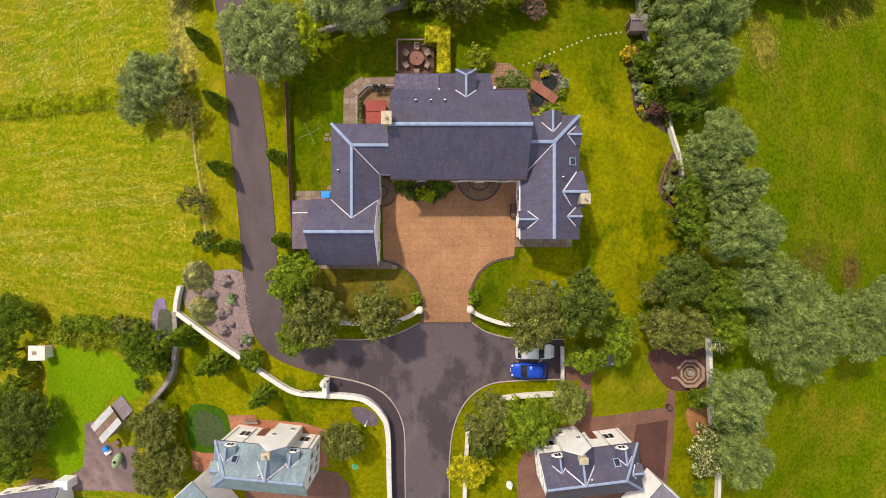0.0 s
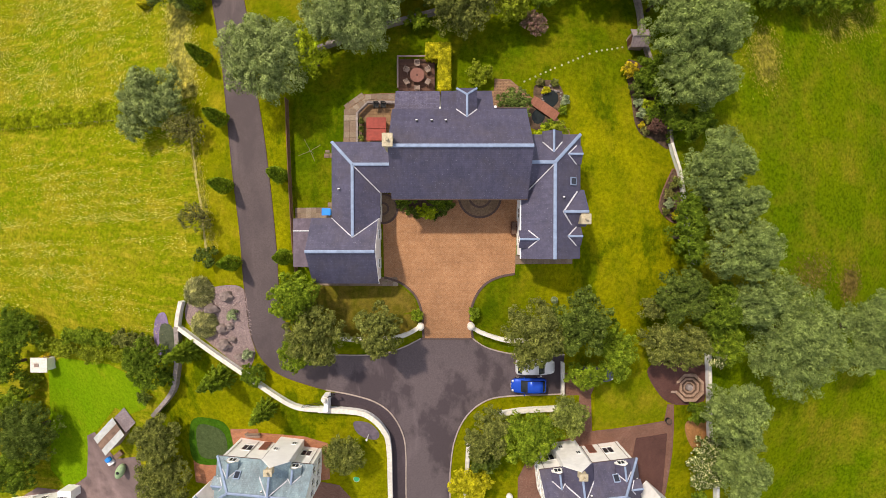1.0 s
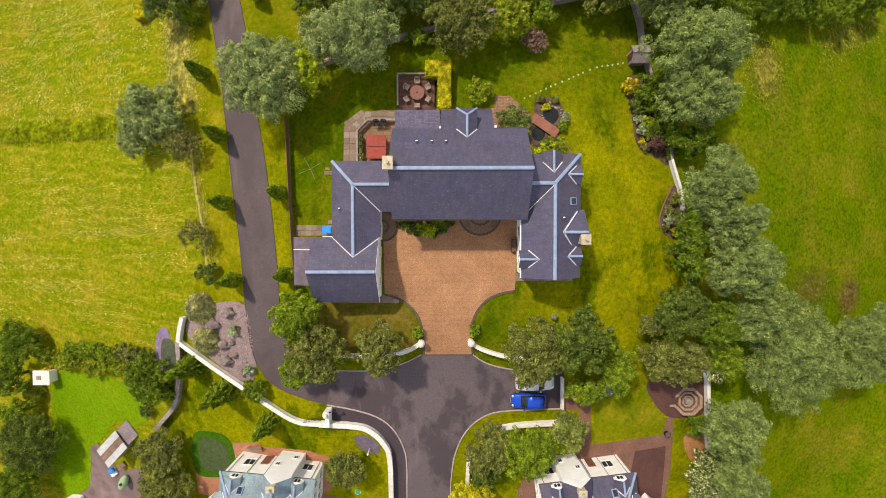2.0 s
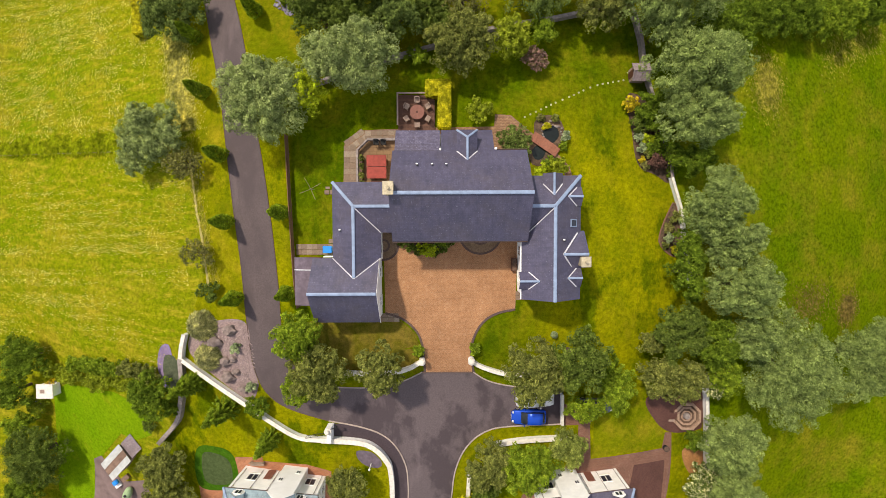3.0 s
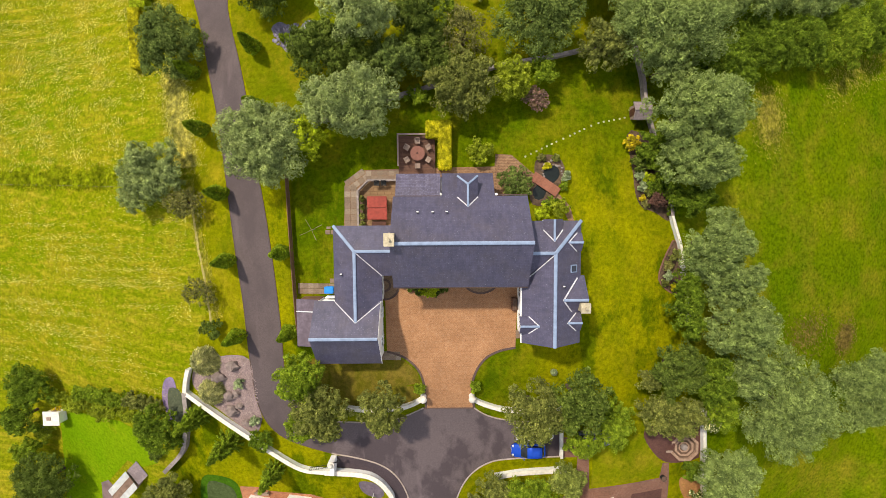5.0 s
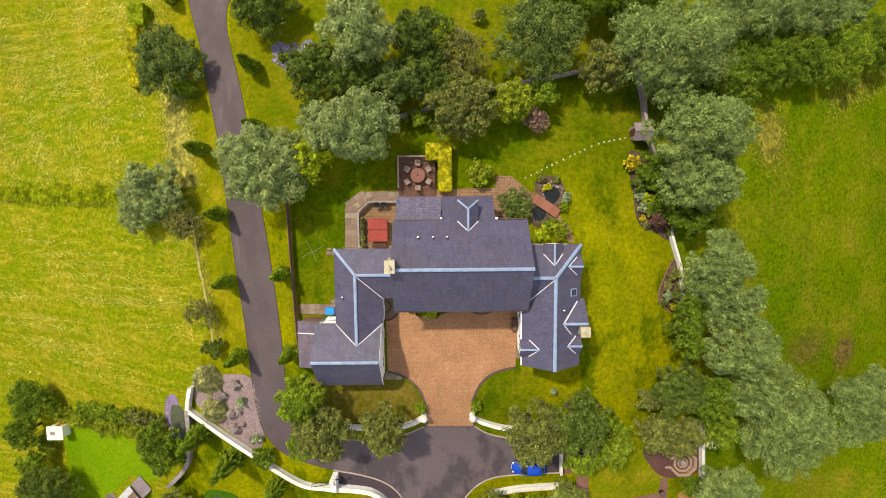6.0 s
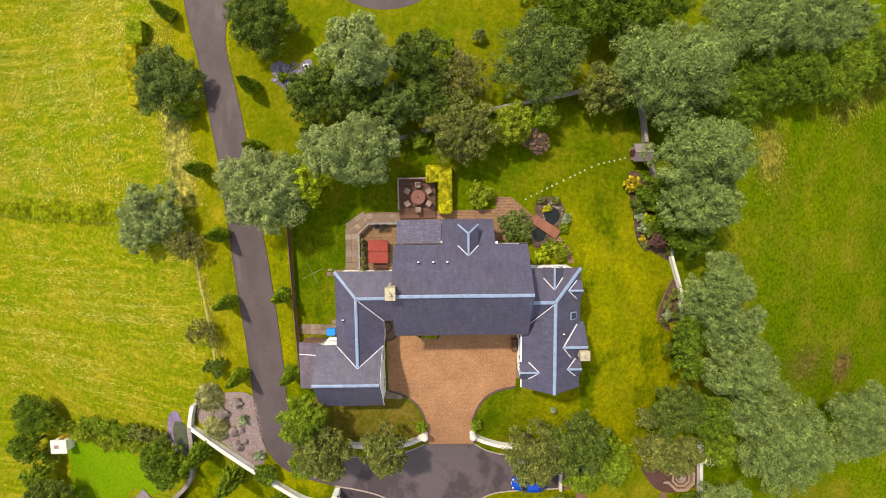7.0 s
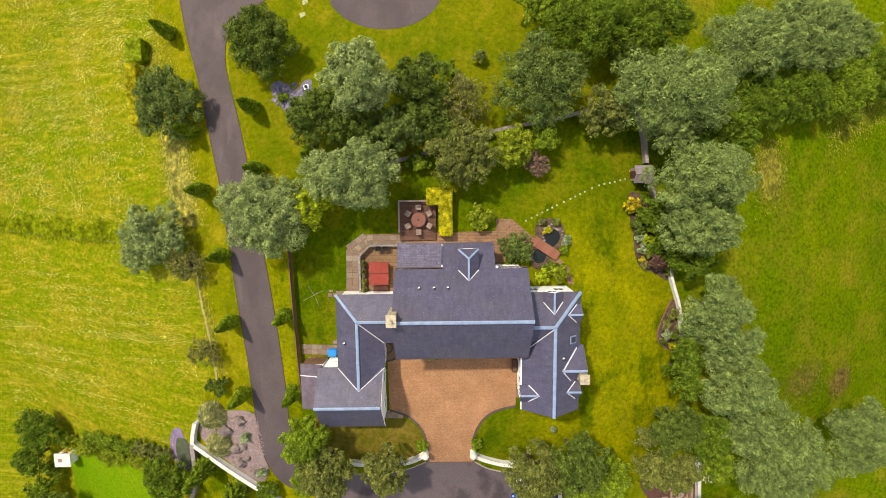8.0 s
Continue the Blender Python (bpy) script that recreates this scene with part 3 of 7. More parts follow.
ground_sheet("courtyard", [(-6.9, 8.2), (8.4, 8.2)] + COURT_R + COURT_L, 0.08, M_COURT, "orange-brown block-paved courtyard", "paving")
ground_sheet("gravel_bed", smooth_path([(-28.01, -2.77), (-23.92, -2.86), (-23.5, -7.69), (-22.86, -10.71), (-23.3, -11.96), (-24.74, -12.68), (-30.41, -8.65), (-32.16, -6.7), (-31.39, -4.33)], 0.8, True), 0.07, M_SLATECHIP,
             "mauve gravel bed between wall and drive", "gravel")
ground_sheet("putting_fringe", smooth_path([(-32.97, -20.74), (-30.03, -19.88), (-27.53, -20.91), (-27.36, -25.29), (-29.64, -26.62), (-33.51, -26.39)], 0.6, True), 0.06, M_PUTT_RIM, "dark green fringe of a putting green", "putting green")
ground_sheet("putting_green", smooth_path([(-32.13, -21.35), (-30.03, -20.92), (-28.17, -21.96), (-28.19, -24.88), (-29.82, -25.76), (-32.31, -25.44)], 0.5, True), 0.09, M_PUTT, "smooth grey-green putting surface", "putting green")
ground_sheet("brick_terrace", [(-33.52, -26.5), (-27.7, -26.25), (-27.23, -21.12), (-23.42, -20.83), (-23.43, -21.35), (-17.63, -21.6), (-14.55, -22.52), (-14.6, -27.74), (-26.05, -30.22), (-33.74, -29.94)], 0.055, M_BRICK, "mottled orange brick terrace round the villa", "paving")
ground_sheet("red_terrace", [(-16.26, -28.11), (-13.47, -28.62), (-12.02, -30.57), (-12.06, -35.95), (-26.5, -36.04), (-26.03, -29.78)], 0.052, M_REDBLOCK, "red block court behind the villa", "paving")
ground_sheet("red_path", [(14.32, -12.98), (17.34, -13.23), (18.26, -14.77), (17.88, -15.82), (18.33, -20.7), (27.65, -19.72), (27.83, -17.47), (28.73, -17.56), (29.16, -20.93), (29.42, -24.43), (29.33, -33.28), (29.95, -47.58), (10.08, -46.9), (9.42, -27.22), (10.95, -23.25), (16.44, -21.3), (16.47, -15.86), (14.36, -15.9)],
             0.055, M_REDBLOCK, "reddish block paths beside the villa", "paving")
ground_sheet("maroon_terrace", smooth_path([(24.77, -12.58), (26.11, -15.54), (28.43, -17.46), (31.94, -17.74), (33.04, -17.43), (32.58, -12.55), (28.35, -11.54)], 0.6, True), 0.07, M_MAROON, "maroon block circle under the octagonal feature", "paving")
ground_sheet("villa_court", [(24.09, -21.85), (28.27, -21.46), (28.78, -29.81), (28.57, -38.09), (23.06, -37.74)], 0.085, M_MAROON, "maroon paved court beside the villa", "paving")
ground_sheet("patio", [(-12.7, 12.6), (-11.5, 12.6), (-11.3, 18.2), (-9.7, 19.6), (-5.2, 19.7), (5.7, 19.9), (5.8, 21.3), (7.6, 21.2), (9.6, 19.5), (12.6, 17.2), (14.3, 15.4), (14.8, 13.6), (14.2, 13.6), (13.4, 15.2), (11.8, 16.7), (9.2, 17.6), (6.4, 16.2), (-5, 13), (-12.7, 12.2)],
             0.06, M_PATIO, "reddish brick-paved patio behind the house", "paving")
ground_sheet("terrace", [(-9.7, 13.2), (-9.7, 17.4), (-8.6, 18.3), (-5.1, 18.3), (-5.1, 13.2)], 0.085, M_TERRACE, "brown sunken terrace round the hot tub", "paving")
ground_sheet("rock_pool_bed", smooth_path([(-20.65, 36.96), (-19.62, 37.76), (-18.51, 37.05), (-17.39, 36.33), (-16.47, 37.54), (-15.45, 37.54), (-15.76, 35.72), (-16.99, 34.31), (-18.62, 33.92), (-19.53, 35.34)], 0.4, True), 0.06, M_RUBBLE, "bed of blue-grey stones in the lawn", "gravel")
ground_sheet("round_apron", smooth_path([(-13.56, 48.29), (-12.39, 45.66), (-9.56, 43.94), (-6.74, 43.42), (-3.92, 43.8), (-1.51, 45.18), (-0.1, 47.48), (-0.3, 51.26), (-3.06, 54.67), (-7.21, 55.96), (-11.31, 54.35)], 0.6, True), 0.06, M_DRIVE, "round purple-grey tarmac circle in the lawn", "driveway")
ground_sheet("lilac_bed", smooth_path([(-36.58, -6.82), (-35.21, -6.19), (-34.7, -8.26), (-34.54, -11.79), (-36.43, -12.21), (-37.24, -9.51)], 0.5, True), 0.06, M_LILAC, "lilac flower bed round a small green", "flower bed")
ground_sheet("small_green", smooth_path([(-35.75, -7.64), (-34.07, -8.26), (-34.13, -12.41), (-36.02, -12.11), (-36.4, -9.72)], 0.5, True), 0.09, M_PAD, "small worn grey-green pad", "putting green")
ground_sheet("mulch_patch", smooth_path([(30.86, -20.1), (33.72, -19.9), (34.07, -22.64), (32.68, -24.3), (31.1, -22.16)], 0.5, True), 0.07, M_STRAW, "orange bark mulch by the wall", "flower bed")
ground_sheet("east_border", smooth_path([(21.22, 23.6), (22.62, 24), (24.62, 22), (25.64, 17.99), (26.96, 13.99), (26.26, 13.59), (24.64, 14.59), (23.03, 15.19), (22.22, 16.59), (21.82, 19.6)], 0.5, True), 0.06, M_BED, "dark planted border along the garden wall", "flower bed")
ground_sheet("small_border", smooth_path([(27.38, 11.18), (26.48, 10.39), (25.28, 7.59), (25.5, 6.19), (27.13, 4.99), (28.13, 5.79)], 0.5, True), 0.06, M_BED, "small brick-edged planted border", "flower bed")
ground_sheet("front_bed", smooth_path([(-5.4, 7.9), (-4.6, 6.9), (-3.4, 6.0), (-1.8, 5.7), (-0.2, 6.2), (0.8, 7.2), (1.0, 7.9)], 0.4) + [(-2, 8.0)], 0.11, M_SOIL, "half-round planting bed in front of the house", "flower bed")
ground_sheet("pond_bed", smooth_path([(10.3, 20.4), (11.3, 21.2), (12.9, 21), (13.69, 19.8), (13.4, 18.2), (12.3, 17.0), (11.6, 15.6), (10.0, 15.6), (9.6, 17.2), (10.2, 18.6)], 0.5, True), 0.07, M_BED, "planted rim of a garden pond", "flower bed")
ground_sheet("pond", smooth_path([(11.4, 19.6), (12.09, 20.1), (12.9, 19.8), (13.1, 18.9), (12.6, 18.2), (11.8, 17.6), (11.2, 16.3), (10.3, 16.2), (10.0, 17.2), (10.9, 18.2)], 0.4, True), 0.10, M_WATER, "still dark garden pond", "water")


def worn_path(points, wide, label):
    """A trodden strip with a ragged edge."""
    rg = np.random.default_rng(len(points))
    mid = smooth_path(points, 0.5)
    left = [(x - wide * rg.uniform(0.25, 0.65), y) for x, y in mid]
    right = [(x + wide * rg.uniform(0.25, 0.65), y) for x, y in mid]
    ground_sheet("worn_path", left + right[::-1], 0.07, M_WORN, label, "path")


worn_path([(-30.96, 17.36), (-30.56, 14.87), (-30.06, 11.36), (-29.36, 7.55), (-28.88, 3.49), (-28.69, 0.96)], 0.32, "narrow trodden straw path along the field edge")


def kerb(points, wide, high, material, label):
    ob = finish("kerb", sweep(points, wide, -0.05, high, None, 0.02), material)
    return tagged(ob, label, "kerb", "", "structure")


kerb(COURT_R, 0.27, 0.13, M_EDGE, "charcoal block edging of the courtyard")
kerb(COURT_L, 0.27, 0.13, M_EDGE, "charcoal block edging of the courtyard")
kerb([(-2.66, -8.55), (3.56, -8.54)], 0.22, 0.10, M_EDGE, "brown block kerb across the courtyard mouth")
kerb(smooth_path(KERB_SW), 0.16, 0.16, M_KERB, "pale stone kerb along the road")
kerb(smooth_path(ROAD_SE), 0.16, 0.16, M_KERB, "pale stone kerb along the road")
kerb(smooth_path(ROAD_N), 0.14, 0.13, M_KERB, "pale stone kerb along the turning area")
kerb(smooth_path(ROAD_N2), 0.14, 0.13, M_KERB, "pale stone kerb along the turning area")
kerb(smooth_path(DRIVE_W), 0.10, 0.10, M_EDGE, "narrow dark edging of the drive")
kerb(smooth_path(DRIVE_E), 0.10, 0.10, M_EDGE, "narrow dark edging of the drive")

kerb((lambda ring: ring + ring[:1])(smooth_path([(27.38, 11.18), (26.48, 10.39), (25.28, 7.59), (25.5, 6.19), (27.13, 4.99), (28.13, 5.79)], 0.5, True)), 0.14, 0.16, M_REDBLOCK, "red brick edging of the small border")

# half-round steps of charcoal and brown blocks at the doors
for cx, cy, radii in ((4.1, 7.9, (2.5, 1.95, 1.35)), (-6.9, 6.5, (1.75, 1.25, 0.75))):
    steps = thing("door_step", cx, cy, 0.08, "low half-round block-paved door steps", "step")
    for i, r in enumerate(radii):
        part("tread", drum(cx, cy, 0.07 + i * 0.09, 0.15 + i * 0.09, r, None, 40), M_FLAGDARK if i % 2 else M_EDGE, steps)
        part("inset", drum(cx, cy, 0.08 + i * 0.09, 0.156 + i * 0.09, r - 0.24, None, 40), M_FLAGDARK, steps)


# ---- boundary walls ----
def garden_wall(points, high, wide, label, wall_mat=M_WHITE, cope=M_COPING, name="garden_wall"):
    x, y = points[0]
    w = thing(name, x, y, None, label, "wall", "", "structure")
    part("wall", sweep(points, wide, -0.4, high, None), wall_mat, w)
    part("coping", sweep(points, wide + 0.16, high - 0.002, high + 0.10, None, 0.03), cope, w)
    return w


garden_wall(smooth_path([(-32.13, -4.53), (-32.68, -6.19), (-33.02, -7.74)]) , 0.9, 0.35, "white rendered garden wall")
garden_wall(smooth_path([(-33.02, -7.74), (-28.34, -10.71), (-24.44, -13.2), (-22.02, -14.89), (-18.29, -17.25), (-15.22, -17.67)]), 0.9, 0.35, "white rendered garden wall beside the gravel bed")
garden_wall(smooth_path(WALL_SW[3:], 0.5), 1.0, 0.45, "white curved garden wall along the footway")
garden_wall(smooth_path([(-33.02, -7.74), (-33.17, -11.16), (-33.83, -14.07), (-34.8, -16.57), (-38.29, -20.2)]), 1.0, 0.4, "grey stone boundary wall", M_GREYWALL, M_OLDCOPE)
garden_wall(smooth_path([(-2.94, -7.09), (-3.76, -7.62), (-5.41, -8.27), (-7.37, -8.49), (-9.73, -8.61), (-12, -8.51)], 0.5), 0.9, 0.3, "low white curved entrance wall")
garden_wall(smooth_path([(3.24, -6.98), (4.26, -7.61), (6.21, -8.35), (7.85, -8.66), (11.21, -8.76), (14.26, -8.76)], 0.5), 0.9, 0.3, "low white curved entrance wall")
garden_wall([(14.03, -11.51), (14.25, -15.59)], 0.8, 0.2, "short white wall behind the parked cars")
garden_wall(smooth_path([(6.04, -18.1), (9.14, -17.6), (12.84, -17.4), (14.98, -17.35)]), 0.8, 0.4, "low white wall behind the verge")
garden_wall(smooth_path([(3.03, -21.09), (2.93, -23.97), (2.74, -31.36), (2.79, -62.89)], 1.0), 0.8, 0.35, "low white wall along the road verge")
garden_wall(smooth_path([(23.31, 27), (25.23, 20.5), (26.14, 17.59), (26.46, 14.19)]), 0.9, 0.2, "old grey stone garden wall", M_GREYWALL, M_OLDCOPE)
garden_wall(smooth_path([(26.46, 14.19), (26.76, 13.19), (27.69, 10.19), (28.33, 5.99), (29.71, 0)]), 0.9, 0.17, "white-topped garden wall by the lawn", M_WHITE)
garden_wall(smooth_path([(32.36, -10.11), (32.58, -11.94), (33.44, -17.43), (34.42, -22.98), (37.04, -31.66), (42.29, -65.72)]), 0.9, 0.28, "pale boundary wall by the tall trees", M_WHITE)
garden_wall(smooth_path([(-15.14, 24.81), (-9.26, 26.61), (-6.03, 27.62), (-1.6, 28.82), (5.91, 31.11), (12.62, 32.41), (17.61, 33.71), (21.7, 34.6), (23, 31.2), (23.31, 27.4)]), 1.1, 0.24, "weathered stone wall across the back garden", M_GREYWALL, M_OLDCOPE)

for gx, gy in ((-2.63, -6.88), (3.08, -6.83)):
    post = thing("gate_pillar", gx, gy, None, "white round gate pillar with a domed cap", "gate pillar", "gate pillars")
    z = post.location.z
    part("shaft", drum(gx, gy, z - 0.3, z + 1.2, 0.36, None, 24), M_WHITE, post)
    part("cap", drum(gx, gy, z + 1.2, z + 1.32, 0.43, 0.4, 24), M_COPING, post)
    part("dome", ball(gx, gy, z + 1.32, 0.36, 0.36, 0.24, None, 0, 0, 3), M_COPING, post, "", True)

pier = thing("wall_pier", -14.08, -16.58, None, "tall white square wall pier with a round cap", "pier")
z = pier.location.z
part("shaft", block(-14.33, -13.83, -17.58, -15.98, z - 0.3, z + 1.5, None, 0.03), M_WHITE, pier)
part("head", block(-14.43, -13.73, -16.28, -15.58, z - 0.3, z + 2.0, None, 0.03), M_WHITE, pier)
part("cap", drum(-14.08, -15.93, z + 2.0, z + 2.1, 0.46, 0.42, 20), M_COPING, pier)
part("finial", ball(-14.08, -15.93, z + 2.28, 0.27, 0.27, 0.24), M_COPING, pier, "", True)
part("lantern_arm", bar((-13.88, -15.68, z + 1.95), (-13.08, -15.43, z + 2.05), 0.1, 0.1), M_BLACK, pier)
part("lantern", drum(-13.08, -15.43, z + 1.75, z + 2.1, 0.14, 0.1, 10), M_BLACK, pier)


# ---- houses ----
def window(parent, at, facing, wide, high, sill=True):
    """A white framed window set on a wall that faces the given way."""
    n = Vector((*facing, 0)).normalized()
    s = Vector((-n.y, n.x, 0))
    c = Vector(at)

    def rect(u0, u1, v0, v1, d0, d1, bm=None):
        b = bmesh.new()
        bmesh.ops.create_cube(b, size=1)
        for v in b.verts:
            u, w, d = (u0 + u1) / 2 + v.co.x * (u1 - u0), (v0 + v1) / 2 + v.co.z * (v1 - v0), (d0 + d1) / 2 + v.co.y * (d1 - d0)
            v.co = c + s * u + Vector((0, 0, w)) + n * d
        bmesh.ops.recalc_face_normals(b, faces=b.faces)
        return join(bm, b)

    w, h = wide / 2, high / 2
    f = rect(-w, -w + 0.09, -h, h, -0.02, 0.07)
    rect(w - 0.09, w, -h, h, -0.02, 0.07, f)
    rect(-w + 0.09, w - 0.09, h - 0.09, h, -0.02, 0.07, f)
    rect(-w + 0.09, w - 0.09, -h, -h + 0.09, -0.02, 0.07, f)
    rect(-0.03, 0.03, -h + 0.09, h - 0.09, -0.02, 0.06, f)
    fr = part("window", f, M_TRIM, parent, "white window frame")
    part("pane", rect(-w + 0.09, w - 0.09, -h + 0.09, h - 0.09, -0.02, 0.03), M_GLASS, fr, "dark glass")
    if sill:
        part("sill", rect(-w - 0.08, w + 0.08, -h - 0.09, -h, -0.02, 0.15), M_COPING, fr)


def wall_prism(outline, z0, z1):
    b = bmesh.new()
    lo = [b.verts.new((x, y, z0)) for x, y in outline]
    hi = [b.verts.new((x, y, z1)) for x, y in outline]
    b.faces.new(lo[::-1])
    b.faces.new(hi)
    for i in range(len(lo)):
        j = (i + 1) % len(lo)
        b.faces.new((lo[i], lo[j], hi[j], hi[i]))
    bmesh.ops.recalc_face_normals(b, faces=b.faces)
    return b


def gable(p, q, apex, thick, bm=None):
    """A triangular wall between two eaves points and the apex."""
    p, q, a = Vector(p), Vector(q), Vector(apex)
    n = Vector(((q - p).y, -(q - p).x, 0)).normalized() * thick / 2
    b = bmesh.new()
    f = [b.verts.new(v + n) for v in (p, q, a)]
    g = [b.verts.new(v - n) for v in (p, q, a)]
    b.faces.new(f)
    b.faces.new(g[::-1])
    for i in range(3):
        j = (i + 1) % 3
        b.faces.new((f[i], g[i], g[j], f[j]))
    bmesh.ops.recalc_face_normals(b, faces=b.faces)
    return join(bm, b)


def roof(parent, planes, mat, thick=0.16):
    for pts in planes:
        part("roof_slope", slab(pts, thick), mat, parent)


def ridges(parent, lines, wide=0.30, mat=M_RIDGE, high=0.12, name="ridge_tiles"):
    for p, q in lines:
        part(name, bar(p, q, wide, high, None, 0.03), mat, parent)


def dormer(parent, at, facing, half, drop, ridge_z, foot_z, slope, mat, hip=False):
    """A gabled dormer: front centre, the way it faces, half width, rise of its gable, and the roof that it stands on."""
    n = Vector((*facing, 0)).normalized()
    s = Vector((-n.y, n.x, 0))
    c = Vector((at[0], at[1], 0))

    def P(u, d, z):
        return c + s * u - n * d + Vector((0, 0, z))

    e = ridge_z - drop
    length, short = (ridge_z - foot_z) / slope, (e - foot_z) / slope
    d = thing("dormer", at[0], at[1], e - 1.2)
    d.location = d.location - base_of(parent)
    d.parent = parent
    tip = 0.75 * half if hip else -0.12
    part("slope", slab([P(-half, -0.12, e), P(-half, short, e), P(0, length, ridge_z), P(0, tip, ridge_z)], 0.09), mat, d)
    part("slope", slab([P(half, short, e), P(half, -0.12, e), P(0, tip, ridge_z), P(0, length, ridge_z)], 0.09), mat, d)
    if hip:
        part("slope", slab([P(half, -0.12, e), P(-half, -0.12, e), P(0, tip, ridge_z)], 0.09), mat, d)
        for u in (-half, half):
            part("ridge_tiles", bar(P(u, -0.1, e), P(0, tip, ridge_z), 0.2, 0.1), M_RIDGE, d)
    part("ridge_tiles", bar(P(0, tip, ridge_z), P(0, length, ridge_z), 0.22, 0.1, None, 0.03), M_RIDGE, d)
    for u in (-half, half):
        part("valley", bar(P(u, short, e + 0.05), P(0, length, ridge_z + 0.05), 0.11, 0.07), M_LEAD, d, "pale lead valley")
    k = half - 0.18
    box = bmesh.new()
    lo = [box.verts.new(P(u, w, e - 1.3)) for u, w in ((-k, 0), (k, 0), (k, short), (-k, short))]
    hi = [box.verts.new(P(u, w, e - 0.02)) for u, w in ((-k, 0), (k, 0), (k, short), (-k, short))]
    box.faces.new(lo)
    box.faces.new(hi)
    for i in range(4):
        box.faces.new((lo[i], lo[(i + 1) % 4], hi[(i + 1) % 4], hi[i]))
    bmesh.ops.recalc_face_normals(box, faces=box.faces)
    if not hip:
        gable(P(-k, 0.06, e - 0.03), P(k, 0.06, e - 0.03), P(0, 0.06, ridge_z - 0.16), 0.1, box)
    part("cheek", box, M_WHITE, d)
    fc = P(0, 0, e - 0.5)
    window(d, (fc.x, fc.y, fc.z), facing, k * 1.3, 0.9, False)
    return d


def chimney(parent, x, y, z0, z1, wx, wy, mat=M_CREAM, pots=1):
    c = part("chimney", block(x - wx, x + wx, y - wy, y + wy, z0, z1, None, 0.02), mat, parent, "square chimney stack")
    part("chimney_cap", block(x - wx - 0.08, x + wx + 0.08, y - wy - 0.08, y + wy + 0.08, z1, z1 + 0.14, None, 0.03), mat, c)
    for i in range(pots):
        py = y + (i - (pots - 1) / 2) * 0.4
        part("chimney_pot", drum(x, py, z1 + 0.14, z1 + 0.5, 0.15, 0.12, 12), M_CREAM, c)


def vent(parent, x, y, z, mat=M_TRIM):
    v = part("vent_pipe", drum(x, y, z - 0.2, z + 0.34, 0.05, None, 10), mat, parent, "white roof vent pipe")
    part("cowl", block(x - 0.12, x + 0.1, y - 0.04, y + 0.07, z + 0.22, z + 0.32, None, 0.02), mat, v)
    part("grille", block(x - 0.05, x + 0.13, y - 0.16, y - 0.06, z + 0.2, z + 0.32, None, 0.01), M_BLACK, v)


def skylight(parent, c, along, up, w, h):
    """A framed roof light lying in a slope."""
    c, a, u = Vector(c), Vector(along).normalized(), Vector(up).normalized()
    n = a.cross(u)
    if n.z < 0:
        n = -n

    def plate(sw, sh, d0, d1):
        b = bmesh.new()
        bmesh.ops.create_cube(b, size=1)
        for v in b.verts:
            v.co = c + a * (v.co.x * sw) + u * (v.co.y * sh) + n * ((d0 + d1) / 2 + v.co.z * (d1 - d0))
        bmesh.ops.recalc_face_normals(b, faces=b.faces)
        return b

    f = part("roof_light", plate(w, h, 0.0, 0.10), M_RIDGE, parent, "roof light with pale frame")
    part("pane", plate(w - 0.2, h - 0.2, 0.05, 0.12), M_GLASS, f)


house = thing("house", 1.2, 8, 0, "large white rendered house with dark blue slate roofs", "house")
# main block
MR, ME = 9.0, 5.0
part("wall", wall_prism([(-5.0, 7.6), (8.2, 7.6), (8.2, 16.1), (-5.0, 16.1)], -0.5, ME - 0.1), M_WHITE, house)
part("wall", wall_prism([(-5.0, 7.6), (8.2, 7.6), (8.2, 8.1), (-5.0, 8.1)], ME - 0.1, 5.75), M_WHITE, house)
part("gable", gable((-4.9, 7.2, 5.6), (-4.9, 16.2, ME), (-4.9, 11.8, MR - 0.2), 0.25), M_WHITE, house)
part("gable", gable((8.1, 7.2, 5.6), (8.1, 16.2, ME), (8.1, 11.8, MR - 0.2), 0.25), M_WHITE, house)
part("wall", wall_prism([(-0.1, 16.0), (4.9, 16.0), (4.9, 18.5), (-0.1, 18.5)], -0.5, 2.9), M_WHITE, house)
part("wall", wall_prism([(-4.9, 16.0), (-0.3, 16.0), (-0.3, 18.5), (-4.9, 18.5)], -0.5, 2.6), M_WHITE, house)
roof(house, [
    [(-5.3, 7.1, 5.7), (8.5, 7.1, 5.7), (8.5, 11.8, MR), (-5.3, 11.8, MR)],
    [(8.5, 16.4, ME), (-5.3, 16.4, ME), (-5.3, 11.8, MR), (8.5, 11.8, MR)],
    [(5.15, 18.9, 2.83), (-0.3, 18.9, 2.83), (-0.3, 16.38, ME + 0.02), (5.15, 16.38, ME + 0.02)],
], M_SLATE)
part("roof_slope", slab([(-0.42, 18.9, 2.75), (-5.15, 18.9, 2.75), (-5.15, 16.45, 4.3), (-0.42, 16.45, 4.3)], 0.12), M_SLATE_PALE, house, "paler purple slate lean-to roof")
ridges(house, [((-5.0, 11.8, MR), (8.5, 11.8, MR))], 0.34)
part("flashing", bar((-5.15, 16.43, 4.36), (-0.42, 16.43, 4.36), 0.12, 0.1), M_EDGE, house, "dark lead flashing")
dormer(house, (2.35, 18.35), (0, 1), 1.05, 0.85, 5.95, 3.31, 0.868, M_SLATE, True)
chimney(house, -5.25, 12.2, 6.4, 9.6, 0.42, 0.55, M_CREAM, 1)
for vx in (-2.7, -1.2, 0.2):
    vent(house, vx, 14.8, 6.45)
